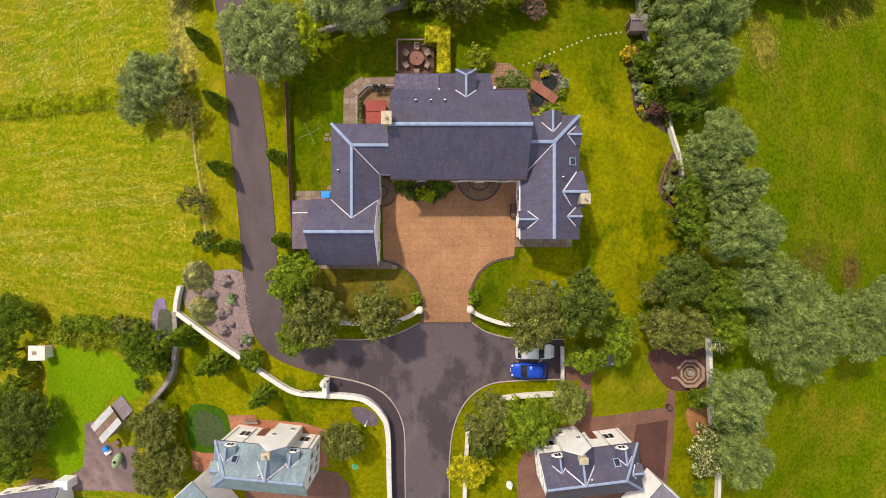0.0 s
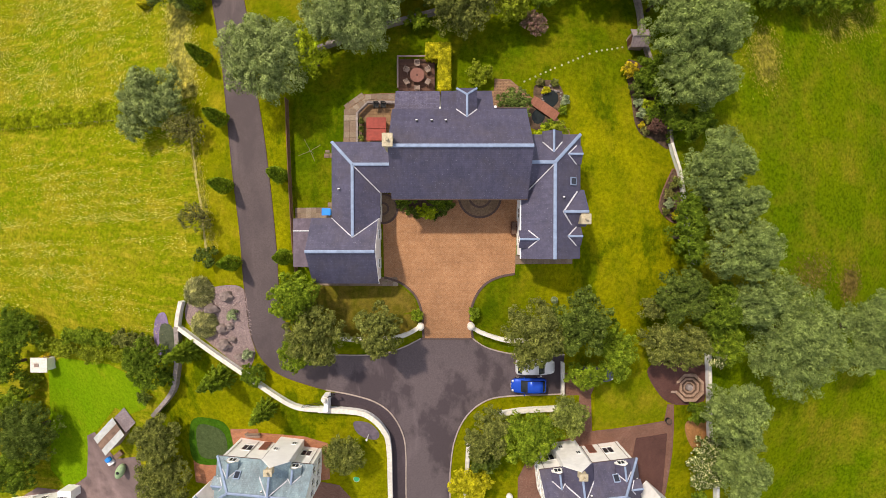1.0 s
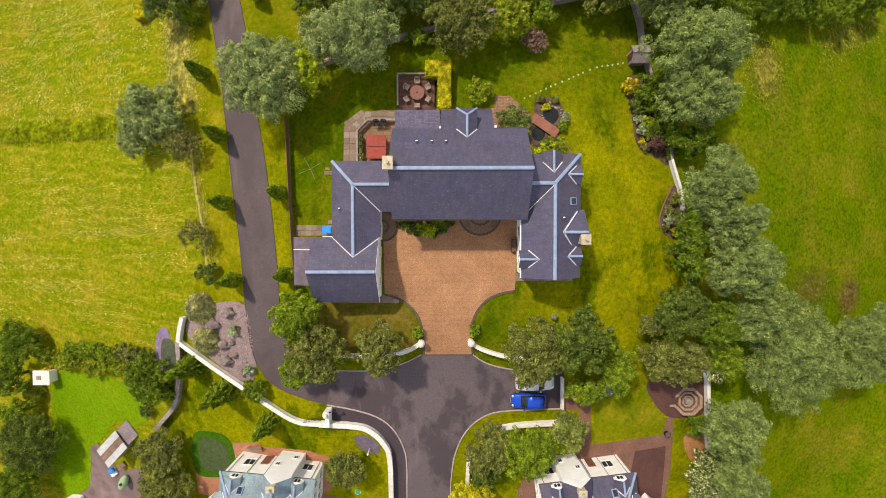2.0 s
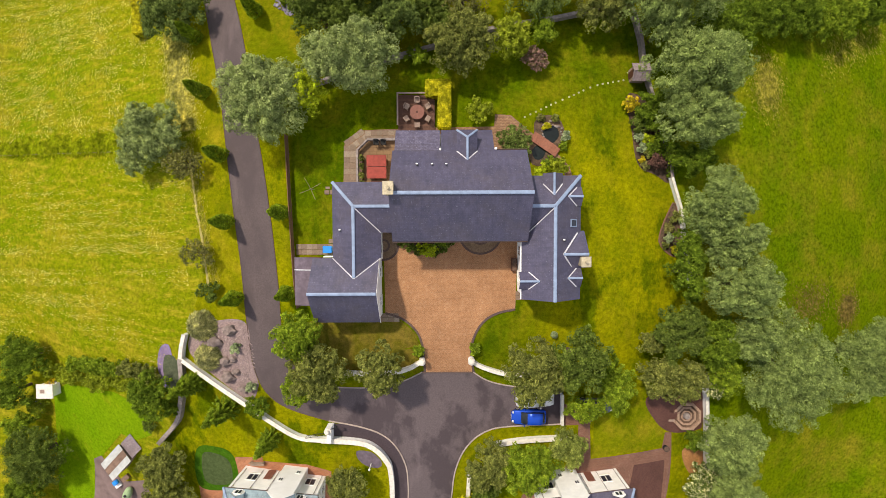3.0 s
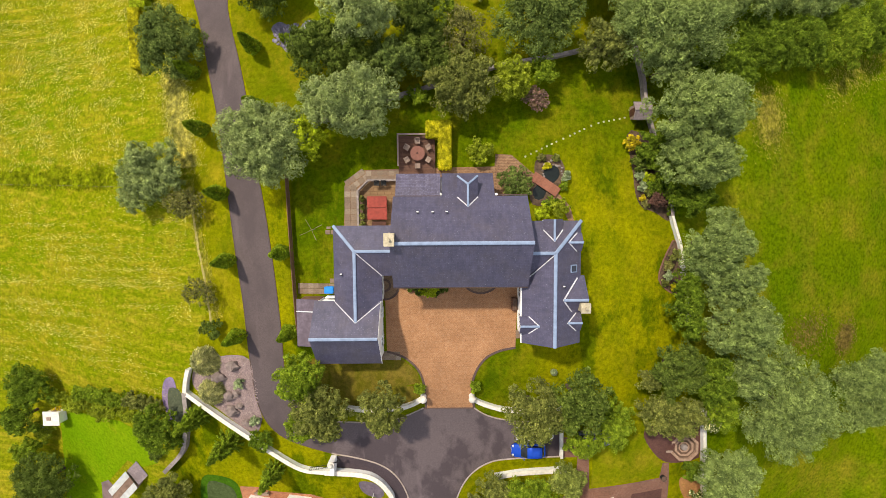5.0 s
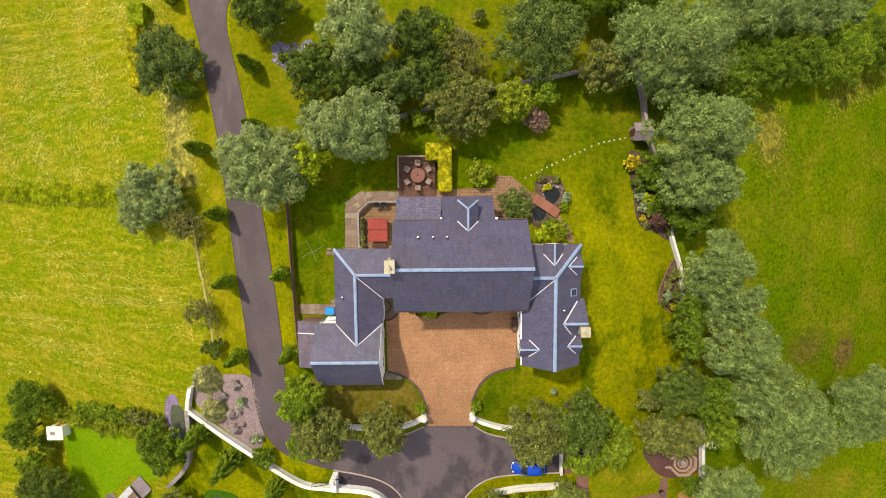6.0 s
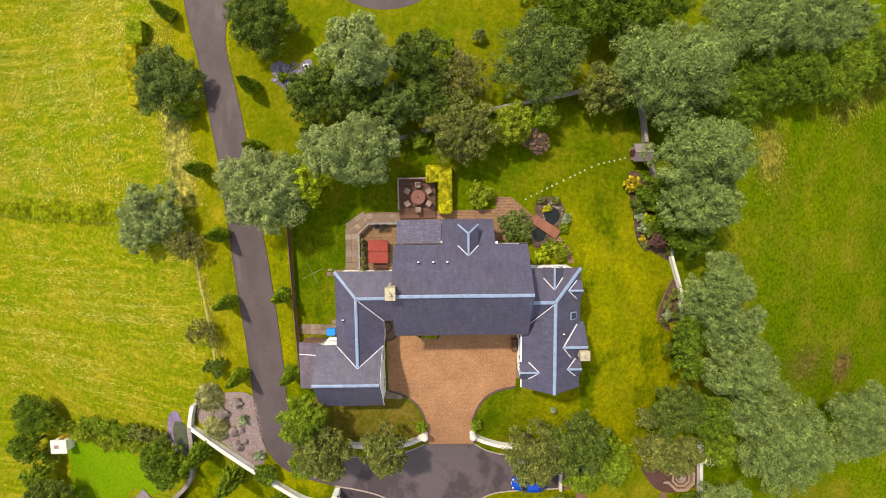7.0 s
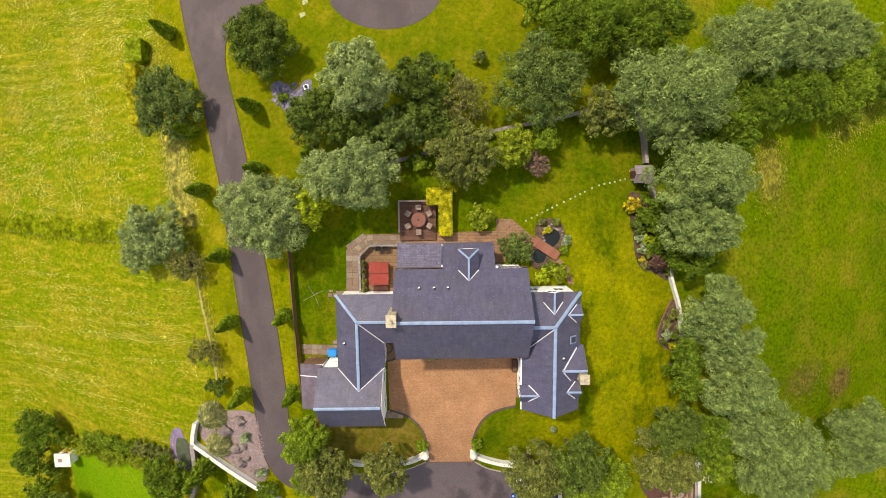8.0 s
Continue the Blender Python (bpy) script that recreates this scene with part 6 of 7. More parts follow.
part("tabletop", drum(-2.95, 21.3, 0.86, 0.91, 0.80, None, 40), M_TABLE, table)
part("hub", drum(-2.95, 21.3, 0.91, 0.925, 0.12, None, 16), M_WOOD, table)
for k in range(4):
    a = math.pi / 4 + k * math.pi / 2
    part("leg", drum(-2.95 + 0.5 * math.cos(a), 21.3 + 0.5 * math.sin(a), 0.16, 0.86, 0.05, 0.04, 8), M_WOOD, table)
chair = seat("garden_chair", -2.95, 21.3 - 1.35, 0, M_TEAK, "weathered teak armchair round the deck table", "chairs round the deck table")
chair.location.z = 0.16
for k in range(1, 6):
    a = k * math.pi / 3
    copy_thing(chair, pose(-2.95 + 1.35 * math.sin(a), 21.3 - 1.35 * math.cos(a), 0.16, 0, 0, math.degrees(a)))

bridge = thing("footbridge", 11.4, 18.0, None, "terracotta-stained plank footbridge over the pond", "bridge")
plank = bpy.data.meshes.new("plank")
bb = block(-0.13, 0.13, -0.55, 0.55, 0.0, 0.05, None, 0.008)
bb.to_mesh(plank)
bb.free()
plank.materials.append(by_random("bridge_plank", [(0.27, 0.105, 0.062), (0.32, 0.13, 0.08), (0.24, 0.092, 0.055)], 0.7))
B0, B1 = Vector((10.1, 18.75, 0)), Vector((12.75, 16.95, 0))
bz = bridge.location.z
for i in range(13):
    q = B0.lerp(B1, i / 12)
    piece("plank", plank, bridge, q.x, q.y, bz + 0.32 + 0.10 * math.sin(math.pi * i / 12), math.atan2(B1.y - B0.y, B1.x - B0.x))
for s in (-0.5, 0.5):
    nrm_ = Vector((-(B1 - B0).y, (B1 - B0).x, 0)).normalized() * s
    part("beam", bar(B0 + nrm_ + Vector((0, 0, bz + 0.22)), B1 + nrm_ + Vector((0, 0, bz + 0.22)), 0.1, 0.25), M_WOOD, bridge)

STONES = smooth_path([(21.02, 25.6), (19.71, 25.3), (17.81, 24.9), (16.1, 24.2), (14.4, 23.4), (12.8, 22.7), (11.1, 21.9), (9.2, 21.0)], 0.62)
for i, (sx, sy) in enumerate(STONES):
    st = finish("stepping_stone", drum(sx, sy, terrain(sx, sy) - 0.05, terrain(sx, sy) + 0.07, 0.13 + 0.02 * math.sin(i * 2.3), 0.12, 9), M_STEPSTONE)
    tagged(st, "pale round stepping stone in the lawn", "stepping stone", "stepping stones across the lawn")

summer = thing("summerhouse", 22.5, 26.1, None, "small grey wooden summerhouse with a pitched roof", "shed")
z = summer.location.z
part("wall", block(21.7, 23.3, 25.35, 26.85, z - 0.3, z + 1.8, None, 0.02), M_TEAK, summer)
M_SHED = plain("grey_shed_felt", (0.25, 0.20, 0.21), 0.9, 0, 0.3, 4)
part("roof_slope", slab([(21.45, 25.1, z + 1.72), (23.5, 25.1, z + 1.72), (23.5, 26.1, z + 2.35), (21.45, 26.1, z + 2.35)], 0.06), M_SHED, summer)
part("roof_slope", slab([(23.5, 27.1, z + 1.72), (21.45, 27.1, z + 1.72), (21.45, 26.1, z + 2.35), (23.5, 26.1, z + 2.35)], 0.06), M_SHED, summer)
part("ridge", bar((21.42, 26.1, z + 2.4), (23.53, 26.1, z + 2.4), 0.09, 0.06), M_OLDCOPE, summer)
for k in range(3):
    part("batten", bar((21.5 + k * 0.97, 25.1, z + 1.79), (21.5 + k * 0.97, 26.1, z + 2.42), 0.05, 0.05), M_OLDCOPE, summer)
    part("batten", bar((21.5 + k * 0.97, 27.1, z + 1.79), (21.5 + k * 0.97, 26.1, z + 2.42), 0.05, 0.05), M_OLDCOPE, summer)
part("door", block(21.64, 21.7, 25.7, 26.5, z, z + 1.7, None, 0.01), M_WOOD, summer)
part("door_step", block(20.95, 21.65, 25.55, 26.6, z - 0.2, z + 0.12, None, 0.02), M_STEPSTONE, summer, "pale stone step")

dryer = thing("clothes_dryer", -14.9, 12.9, None, "thin folded-out rotary clothes dryer on the lawn", "clothes dryer")
z = dryer.location.z
part("pole", drum(-14.9, 12.9, z, z + 1.75, 0.025, None, 8), M_OLDCOPE, dryer)
for k in range(4):
    a = 0.45 + k * math.pi / 2
    part("arm", bar((-14.9, 12.9, z + 1.5), (-14.9 + 1.35 * math.cos(a), 12.9 + 1.35 * math.sin(a), z + 1.85), 0.035, 0.035), M_TEAK, dryer)
coolbox = thing("storage_box", -13.2, 6.1, 0.08, "bright blue plastic storage box by the wall", "box")
part("body", block(-13.6, -12.7, 5.75, 6.45, 0.08, 0.75, None, 0.05), M_BLUE, coolbox)
part("lid", block(-13.65, -12.65, 5.7, 6.5, 0.75, 0.85, None, 0.04), M_BLUE, coolbox)
side_step = thing("side_porch", -13.1, 5.2, 0.05, "small white flat-topped side porch", "porch")
part("top", block(-13.5, -12.1, 5.25, 5.38, 0.1, 1.2, None, 0.02), M_WHITE, side_step)


trough = thing("planter_box", 7.95, 4.28, 0.08, "brown timber planter box against the white wing", "planter")
part("box", block(7.6, 8.22, 3.53, 5.03, 0.08, 0.62, None, 0.03), M_WOOD, trough)
part("soil", block(7.68, 8.14, 3.61, 4.95, 0.5, 0.64), M_SOIL, trough)


# ---- cars ----
def car(x, y, heading, paint, length, width, height, label):
    """A car whose nose points along local +x, lofted from cross sections."""
    c = thing("car", 0, 0, 0, label, "car")
    L, W, H = length / 2, width / 2, height

    def loft(rows, mat, name, parent, lab=""):
        bm = bmesh.new()
        rings = []
        for px_, half, z0, z1, top in rows:
            rings.append([bm.verts.new((px_, s * w, z)) for s, w, z in ((-1, half * 0.92, z0), (-1, half, (z0 + z1) / 2), (-1, half * 0.97, z1 - 0.06), (-1, half * top, z1), (1, half * top, z1), (1, half * 0.97, z1 - 0.06), (1, half, (z0 + z1) / 2), (1, half * 0.92, z0))])
        for a, b in zip(rings, rings[1:]):
            for i in range(8):
                bm.faces.new((a[i], a[(i + 1) % 8], b[(i + 1) % 8], b[i]))
        bm.faces.new(rings[0][::-1])
        bm.faces.new(rings[-1])
        bmesh.ops.recalc_face_normals(bm, faces=bm.faces)
        bmesh.ops.bevel(bm, geom=[e for e in bm.edges if e.calc_face_angle(0) > 0.5], offset=0.03, segments=2, affect="EDGES", clamp_overlap=True)
        return part(name, bm, mat, parent, lab, True)

    loft([(-L, W * 0.78, 0.35, 0.80, 0.8), (-L + 0.18, W * 0.95, 0.22, 0.95, 0.86), (-L * 0.55, W, 0.18, 0.98, 0.88), (0, W, 0.18, 0.97, 0.88), (L * 0.42, W, 0.18, 0.93, 0.88), (L * 0.8, W * 0.94, 0.2, 0.80, 0.85), (L, W * 0.68, 0.35, 0.62, 0.8)], paint, "body", c)
    cab = loft([(-L * 0.90, W * 0.74, 0.88, 0.98, 0.9), (-L * 0.66, W * 0.80, 0.88, H - 0.06, 0.84), (-L * 0.2, W * 0.82, 0.88, H, 0.84), (L * 0.12, W * 0.80, 0.88, H - 0.04, 0.84), (L * 0.46, W * 0.80, 0.86, 0.95, 0.95)], M_CARGLASS, "cabin", c, "dark tinted windows")
    loft([(-L * 0.74, W * 0.74, H - 0.10, H - 0.015, 0.9), (-L * 0.5, W * 0.79, H - 0.08, H + 0.02, 0.9), (-L * 0.2, W * 0.80, H - 0.08, H + 0.03, 0.9), (L * 0.12, W * 0.77, H - 0.10, H, 0.9)], paint, "roof", c)
    for sx in (-L * 0.62, L * 0.62):
        for sy in (-1, 1):
            b = bmesh.new()
            bmesh.ops.create_cone(b, cap_ends=True, segments=20, radius1=0.31, radius2=0.31, depth=0.2, matrix=Matrix.Translation((sx, sy * (W - 0.09), 0.31)) @ Matrix.Rotation(math.pi / 2, 4, "X"))
            wheel = part("wheel", b, M_BLACK, c)
            b = bmesh.new()
            bmesh.ops.create_cone(b, cap_ends=True, segments=16, radius1=0.19, radius2=0.19, depth=0.02, matrix=Matrix.Translation((sx, sy * (W + 0.015), 0.31)) @ Matrix.Rotation(math.pi / 2, 4, "X"))
            part("rim", b, M_CHROME, wheel)
    for sy in (-1, 1):
        part("headlight", ball(L * 0.88, sy * W * 0.62, 0.66, 0.22, 0.17, 0.09), M_CHROME, c, "clear headlight", True)
        part("tail_light", block(-L - 0.01, -L + 0.08, sy * W * 0.6 - 0.14, sy * W * 0.6 + 0.14, 0.6, 0.76, None, 0.02), M_TUB, c, "red tail light")
        part("mirror", block(L * 0.24, L * 0.24 + 0.14, sy * (W + 0.02) - (0.2 if sy < 0 else 0), sy * (W + 0.02) + (0.2 if sy > 0 else 0), 0.9, 1.03, None, 0.03), paint, c)
    part("number_plate", block(L - 0.02, L + 0.02, -0.26, 0.26, 0.4, 0.5), M_TRIM, c)
    c.matrix_basis = pose(x, y, terrain(x, y) + 0.06, 0, 0, heading)
    return c


car(10.09, -14.34, 180, M_CARBLUE, 4.15, 1.75, 1.45, "bright blue hatchback parked on the tarmac")
car(10.78, -12.02, 0, M_CARSILVER, 4.6, 1.8, 1.5, "silver estate car parked under the tree")
car(18.05, -13.02, 0, plain("slate_car_paint", (0.10, 0.11, 0.14), 0.3, 0.3, 0.05), 4.3, 1.75, 1.45, "slate-grey car half hidden under the trees")

# ---- octagonal planter ----
M_OCTSTONE = plain("tan_block_stone", (0.36, 0.24, 0.17), 0.9, 0, 0.35, 5, 0.4)
octagon = thing("octagonal_planter", 30.41, -15.3, None, "tan stone octagonal raised planter with steps", "planter")
z = octagon.location.z


def oct_ring(r0, r1, z0, z1, parent, mat):
    for k in range(8):
        if r1 > 1.5 and k == 4:
            continue
        a0, a1 = math.pi / 8 + (k - 1) * math.pi / 4, math.pi / 8 + k * math.pi / 4
        o = [(30.41 + r * math.cos(a), -15.3 + r * math.sin(a)) for r, a in ((r0, a0), (r1, a0), (r1, a1), (r0, a1))]
        part("stone", wall_prism(o, z0, z1), mat, parent)


oct_ring(1.5, 1.85, z - 0.2, z + 0.62, octagon, M_OCTSTONE)
oct_ring(1.0, 1.26, z - 0.2, z + 0.45, octagon, M_OCTSTONE)
oct_ring(0.55, 0.72, z - 0.2, z + 0.4, octagon, M_OCTSTONE)
part("soil", drum(30.41, -15.3, z - 0.1, z + 0.3, 1.55, None, 8), M_SOIL, octagon)
part("hub", drum(30.41, -15.3, z + 0.3, z + 0.6, 0.42, 0.36, 16), M_OLDCOPE, octagon)
for sy in (-0.55, 0.55):
    part("step_cheek", block(28.11, 28.91, -15.3 + sy - 0.14, -15.3 + sy + 0.14, z - 0.3, z + 0.5, None, 0.02), M_TEAK, octagon)
for i in range(2):
    part("step", block(28.21 + i * 0.3, 28.51 + i * 0.3, -15.7, -14.9, z - 0.3, z + 0.15 + i * 0.14), M_OLDCOPE, octagon)

# ---- boulders and small garden things ----
for i, (bx, by, br) in enumerate(((-26.03, -3.79, 0.9), (-28.15, -5.34, 1.0), (-26.93, -7.81, 0.85), (-25.88, -7.4, 0.6), (-26.76, -9.78, 0.95), (-24.92, -11.23, 0.7), (-25.61, -9.15, 0.6))):
    bz = terrain(bx, by)
    br *= 0.92
    bld = finish("boulder", ball(bx, by, bz + br * 0.25, br, br * 0.75, br * 0.9, None, 0.6, i + 2, 2), M_ROCK)
    tagged(bld, "angular brown boulder on the gravel", "rock", "boulders on the gravel")
rng = np.random.default_rng(5)


def scatter_stones(name, inside, count, small, big, label, mat=M_PEBBLE):
    """Loose stones, too many to count, on a bed."""
    bm = bmesh.new()
    x0, x1, y0, y1 = inside
    for i in range(count):
        a, q = rng.uniform(0, 2 * math.pi), math.sqrt(rng.uniform(0, 1))
        x, y = (x0 + x1) / 2 + q * math.cos(a) * (x1 - x0) / 2, (y0 + y1) / 2 + q * math.sin(a) * (y1 - y0) / 2
        r = rng.uniform(small, big)
        m = Matrix.Translation((x, y, terrain(x, y) + 0.08 + r * 0.2)) @ Matrix.Rotation(a, 4, "Z") @ Matrix.Diagonal((r, r * 0.7, r * 0.5, 1))
        bmesh.ops.create_icosphere(bm, subdivisions=1, radius=1, matrix=m)
    return tagged(finish(name, bm, mat), label, "stones", "", "stuff")


scatter_stones("loose_stones", (-25.75, -23.09, -10.82, -3.27), 260, 0.05, 0.13, "loose mauve stones over the gravel bed")
scatter_stones("loose_stones", (-29.69, -25.4, -9.48, -3.48), 260, 0.05, 0.14, "loose mauve stones over the gravel bed")
scatter_stones("rock_edging", (-20.46, -15.76, 34.43, 37.34), 220, 0.08, 0.24, "blue-grey rockery stones in the lawn", by_random("rockery_stone", [(0.10, 0.085, 0.13), (0.26, 0.23, 0.31), (0.17, 0.14, 0.20), (0.36, 0.33, 0.39)], island=True))
for k in range(26):
    a = k * 2 * math.pi / 26
    r = rng.uniform(0.09, 0.2)
    if -2.2 > math.sin(a) * 3 - abs(math.cos(a)):
        continue
    x, y = 12.3 + rng.uniform(0.95, 1.3) * math.cos(a), 19.05 + rng.uniform(0.95, 1.6) * math.sin(a)
    tagged(finish("pond_stone", ball(x, y, terrain(x, y) + 0.12, r, r * 0.8, r * 0.6, None, 0.5, k, 2), M_GREYWALL if k % 3 else M_ROCK), "rounded stone on the pond's rim", "rock", "stones round the pond")
shrub(-18.83, 35.54, 0.7, 0.6, 0.9, "bright")
topiary = thing("topiary_ball", 12.65, -3.92, None, "small pale clipped ball on the lawn", "shrub")
rg = np.random.default_rng(77)
dd = sphere_dirs(500, rg, -0.8)
ob = new("foliage", leaf_cloud("foliage", dd * 0.38 + np.array((0, 0, 0.38)), dd, 0.09, rg, LEAF["pale"], 0.3))
ob.parent = topiary
part("stem", drum(12.65, -3.92, topiary.location.z - 0.1, topiary.location.z + 0.4, 0.05, None, 8), M_BARK, topiary)
lid = thing("manhole_cover", -11.16, -27.58, None, "round green cover in the lawn", "manhole cover")
part("rim", drum(-11.16, -27.58, lid.location.z + 0.02, lid.location.z + 0.08, 0.42, None, 24), M_GREENPAINT, lid)
part("plate", drum(-11.16, -27.58, lid.location.z + 0.08, lid.location.z + 0.10, 0.33, None, 24), plain("green_plastic", (0.03, 0.30, 0.12), 0.5), lid)
for sx, sy in ((-16.62, 47.32), (-16.88, 45.74)):
    sz = terrain(sx, sy)
    tagged(finish("paving_slab", block(sx - 0.35, sx + 0.35, sy - 0.3, sy + 0.3, sz - 0.05, sz + 0.1, None, 0.02, 0.2), M_STEPSTONE), "pale square slab in the grass", "slab")
ground_sheet("slate_patch", smooth_path([(-11.09, -19.46), (-9.21, -19.56), (-7.96, -20.95), (-8.39, -21.81), (-9.85, -21.59), (-10.89, -20.74)], 0.4, True), 0.06, M_FELT, "grey slate-chip patch in the lawn", "gravel", 1.0)
# no lamp: an upright white post stands in for a tilted, sundial-like thing
post = thing("lamp_post", -9.32, -21.17, None, "short white sundial-like post in the slate patch", "lamp post")
part("post", drum(-9.32, -21.17, post.location.z, post.location.z + 1.6, 0.06, 0.05, 12), M_TRIM, post)
part("cap", drum(-9.32, -21.17, post.location.z + 1.6, post.location.z + 1.85, 0.14, 0.06, 12), M_TRIM, post)
urn = thing("plant_tub", 28.05, -19.61, None, "black round plant tub on the path", "planter")
part("tub", drum(28.05, -19.61, urn.location.z, urn.location.z + 0.6, 0.3, 0.38, 16), M_BLACK, urn)
part("soil", drum(28.05, -19.61, urn.location.z + 0.56, urn.location.z + 0.62, 0.33, None, 16), M_SOIL, urn)
orn = finish("garden_ornament", ball(8.39, -29.8, terrain(8.39, -29.8) + 0.5, 0.45, 0.45, 0.6, ball(8.39, -29.8, terrain(8.39, -29.8) + 1.2, 0.28, 0.28, 0.3)), M_TRIM)
tagged(orn, "rounded white stone garden ornament", "ornament")

# ---- cottage yard ----
barn = thing("barn", -45.38, -23.59, None, "low yard shed with striped tin roof", "shed")
z = barn.location.z
ux, uy = Vector((2.6, 2.8, 0)).normalized(), Vector((1.7, -2.3, 0)).normalized()


def Q(a, b, h):
    v = Vector((-47.58, -23.89, z + h)) + ux * a + uy * b
    return (v.x, v.y, v.z)


part("wall", wall_prism([Q(0.2, 0.2, 0)[:2], Q(3.6, 0.2, 0)[:2], Q(3.6, 2.7, 0)[:2], Q(0.2, 2.7, 0)[:2]], z - 0.5, z + 1.9), M_TEAK, barn)
for i, m in enumerate((M_TIN, M_TINBROWN, M_TIN)):
    part("roof_sheet", slab([Q(0, i * 0.97, 2.05 + i * 0.06), Q(3.8, i * 0.97, 2.05 + i * 0.06), Q(3.8, i * 0.97 + 0.95, 2.11 + i * 0.06), Q(0, i * 0.97 + 0.95, 2.11 + i * 0.06)], 0.05), m, barn)
lean = thing("lean_to", -42.11, -21.05, None, "dark felt-roofed lean-to beside the barn", "shed")
part("wall", wall_prism([Q(3.75, 0.3, 0)[:2], Q(5.4, 0.3, 0)[:2], Q(5.4, 2.5, 0)[:2], Q(3.75, 2.5, 0)[:2]], z - 0.6, z + 1.6), M_WOOD, lean)
part("roof_sheet", slab([Q(3.75, 0.1, 1.75), Q(5.6, 0.1, 1.6), Q(5.6, 2.7, 1.6), Q(3.75, 2.7, 1.75)], 0.06), M_SHED, lean)
tank = thing("oil_tank", -46.13, -29.94, None, "pale green capsule oil tank on a cradle", "tank")
z = tank.location.z
b = bmesh.new()
bmesh.ops.create_uvsphere(b, u_segments=20, v_segments=12, radius=0.6, matrix=Matrix.Translation((-46.13, -29.94, z + 0.85)) @ Matrix.Rotation(1.2, 4, "Z") @ Matrix.Diagonal((1.9, 1.0, 1.0, 1)))
part("tank", b, M_GREENPAINT, tank, "", True)
part("hatch", drum(-46.13, -29.94, z + 1.4, z + 1.5, 0.2, None, 14), M_BLACK, tank)
for k in (-0.6, 0.6):
    part("cradle", block(-46.13 + k * 0.36 - 0.4, -46.13 + k * 0.36 + 0.4, -29.94 + k * 0.93 - 0.1, -29.94 + k * 0.93 + 0.1, z - 0.1, z + 0.45), M_OLDCOPE, tank)
quad = thing("water_tank", -48.16, -28.77, None, "blue and white plastic water container", "container")
z = quad.location.z
part("base", block(-48.66, -47.66, -29.47, -28.47, z, z + 0.5, None, 0.06, 0.6), M_TRIM, quad)
part("drum", block(-48.56, -47.76, -28.87, -28.17, z + 0.5, z + 1.0, None, 0.1, 0.6), M_BLUE, quad)
crate = thing("crate", -46.02, -27.35, None, "brown wooden crate by the shed", "crate")
part("side", block(-46.72, -45.52, -27.75, -27.05, crate.location.z, crate.location.z + 0.6, None, 0.03, 0.7), M_TINBROWN, crate)
cabin = thing("cabin", -57.31, -14.66, None, "small white cabin with a pale flat roof", "shed")
z = cabin.location.z
part("wall", block(-58.41, -56.41, -15.56, -13.86, z - 0.4, z + 1.9, None, 0.02), M_WHITE, cabin)
part("roof_sheet", block(-58.61, -56.21, -15.76, -13.66, z + 1.9, z + 2.05, None, 0.03), M_COPING, cabin)
part("door", block(-57.71, -57.01, -13.88, -13.82, z, z + 1.7), M_TINBROWN, cabin)
part("roof_light", block(-58.01, -57.41, -14.96, -14.46, z + 2.05, z + 2.12), M_TEAK, cabin)
panel = thing("cold_frame", -61.72, -18.31, None, "grey glazed cold frame in the shrubs", "cold frame")
part("box", block(-62.22, -61.22, -19.41, -17.31, panel.location.z, panel.location.z + 0.5, None, 0.02, 0.15), M_TEAK, panel)
part("glass", block(-62.12, -61.32, -19.31, -17.41, panel.location.z + 0.5, panel.location.z + 0.56, None, 0.01, 0.15), M_RIDGE, panel)
cottage = thing("cottage", -59.91, -38.14, None, "white roadside cottage with a grey slate roof", "house")
z = cottage.location.z


def K(a, b, h):
    q = Matrix.Rotation(radians(8), 4, "Z") @ Vector((a, b, 0))
    return (-59.91 + q.x, -38.14 + q.y, z + h)


part("wall", wall_prism([K(-6, 2.6, 0)[:2], K(4.2, 2.6, 0)[:2], K(4.2, -3, 0)[:2], K(-6, -3, 0)[:2]], z - 0.6, z + 3.0), M_WHITE, cottage)
part("roof_slope", slab([K(-6.3, 2.9, 3.0), K(4.5, 2.9, 3.0), K(4.5, -0.2, 5.2), K(-6.3, -0.2, 5.2)], 0.14), M_SLATE, cottage)
part("roof_slope", slab([K(-6.3, -3.3, 3.0), K(4.5, -3.3, 3.0), K(4.5, -0.2, 5.2), K(-6.3, -0.2, 5.2)], 0.14), M_SLATE, cottage)
part("gable", gable(K(4.1, 2.7, 3.0), K(4.1, -3.1, 3.0), K(4.1, -0.2, 5.1), 0.2), M_WHITE, cottage)
part("porch", block(-57.01, -55.01, -35.34, -34.04, z - 0.5, z + 2.5, None, 0.03), M_WHITE, cottage)
for a in (-4.5, -2, 0.5):
    q = K(a, 2.6, 1.5)
    f = K(a, 3.6, 1.5)
    window(cottage, q, (f[0] - q[0], f[1] - q[1]), 1.0, 1.1)


# ---- loose turf ----
def tufts(name, spots, size, material, label, flat=0.5, along=None, slim=0.55):
    """Grass tufts over open ground, too many to count."""
    rg = np.random.default_rng(next(seeds))
    k = len(spots)
    z = np.array([terrain(a, b) for a, b in spots])
    pts = np.column_stack([spots, z + 0.035 + rg.uniform(0, 0.03, k)])
    nrm = np.tile((0.0, 0.0, 1.0), (k, 1))
    return tagged(new(name, leaf_cloud(name, pts, nrm, size, rg, material, flat, None if along is None else np.tile(along, (k, 1)), slim)), label, "grass", "", "stuff")


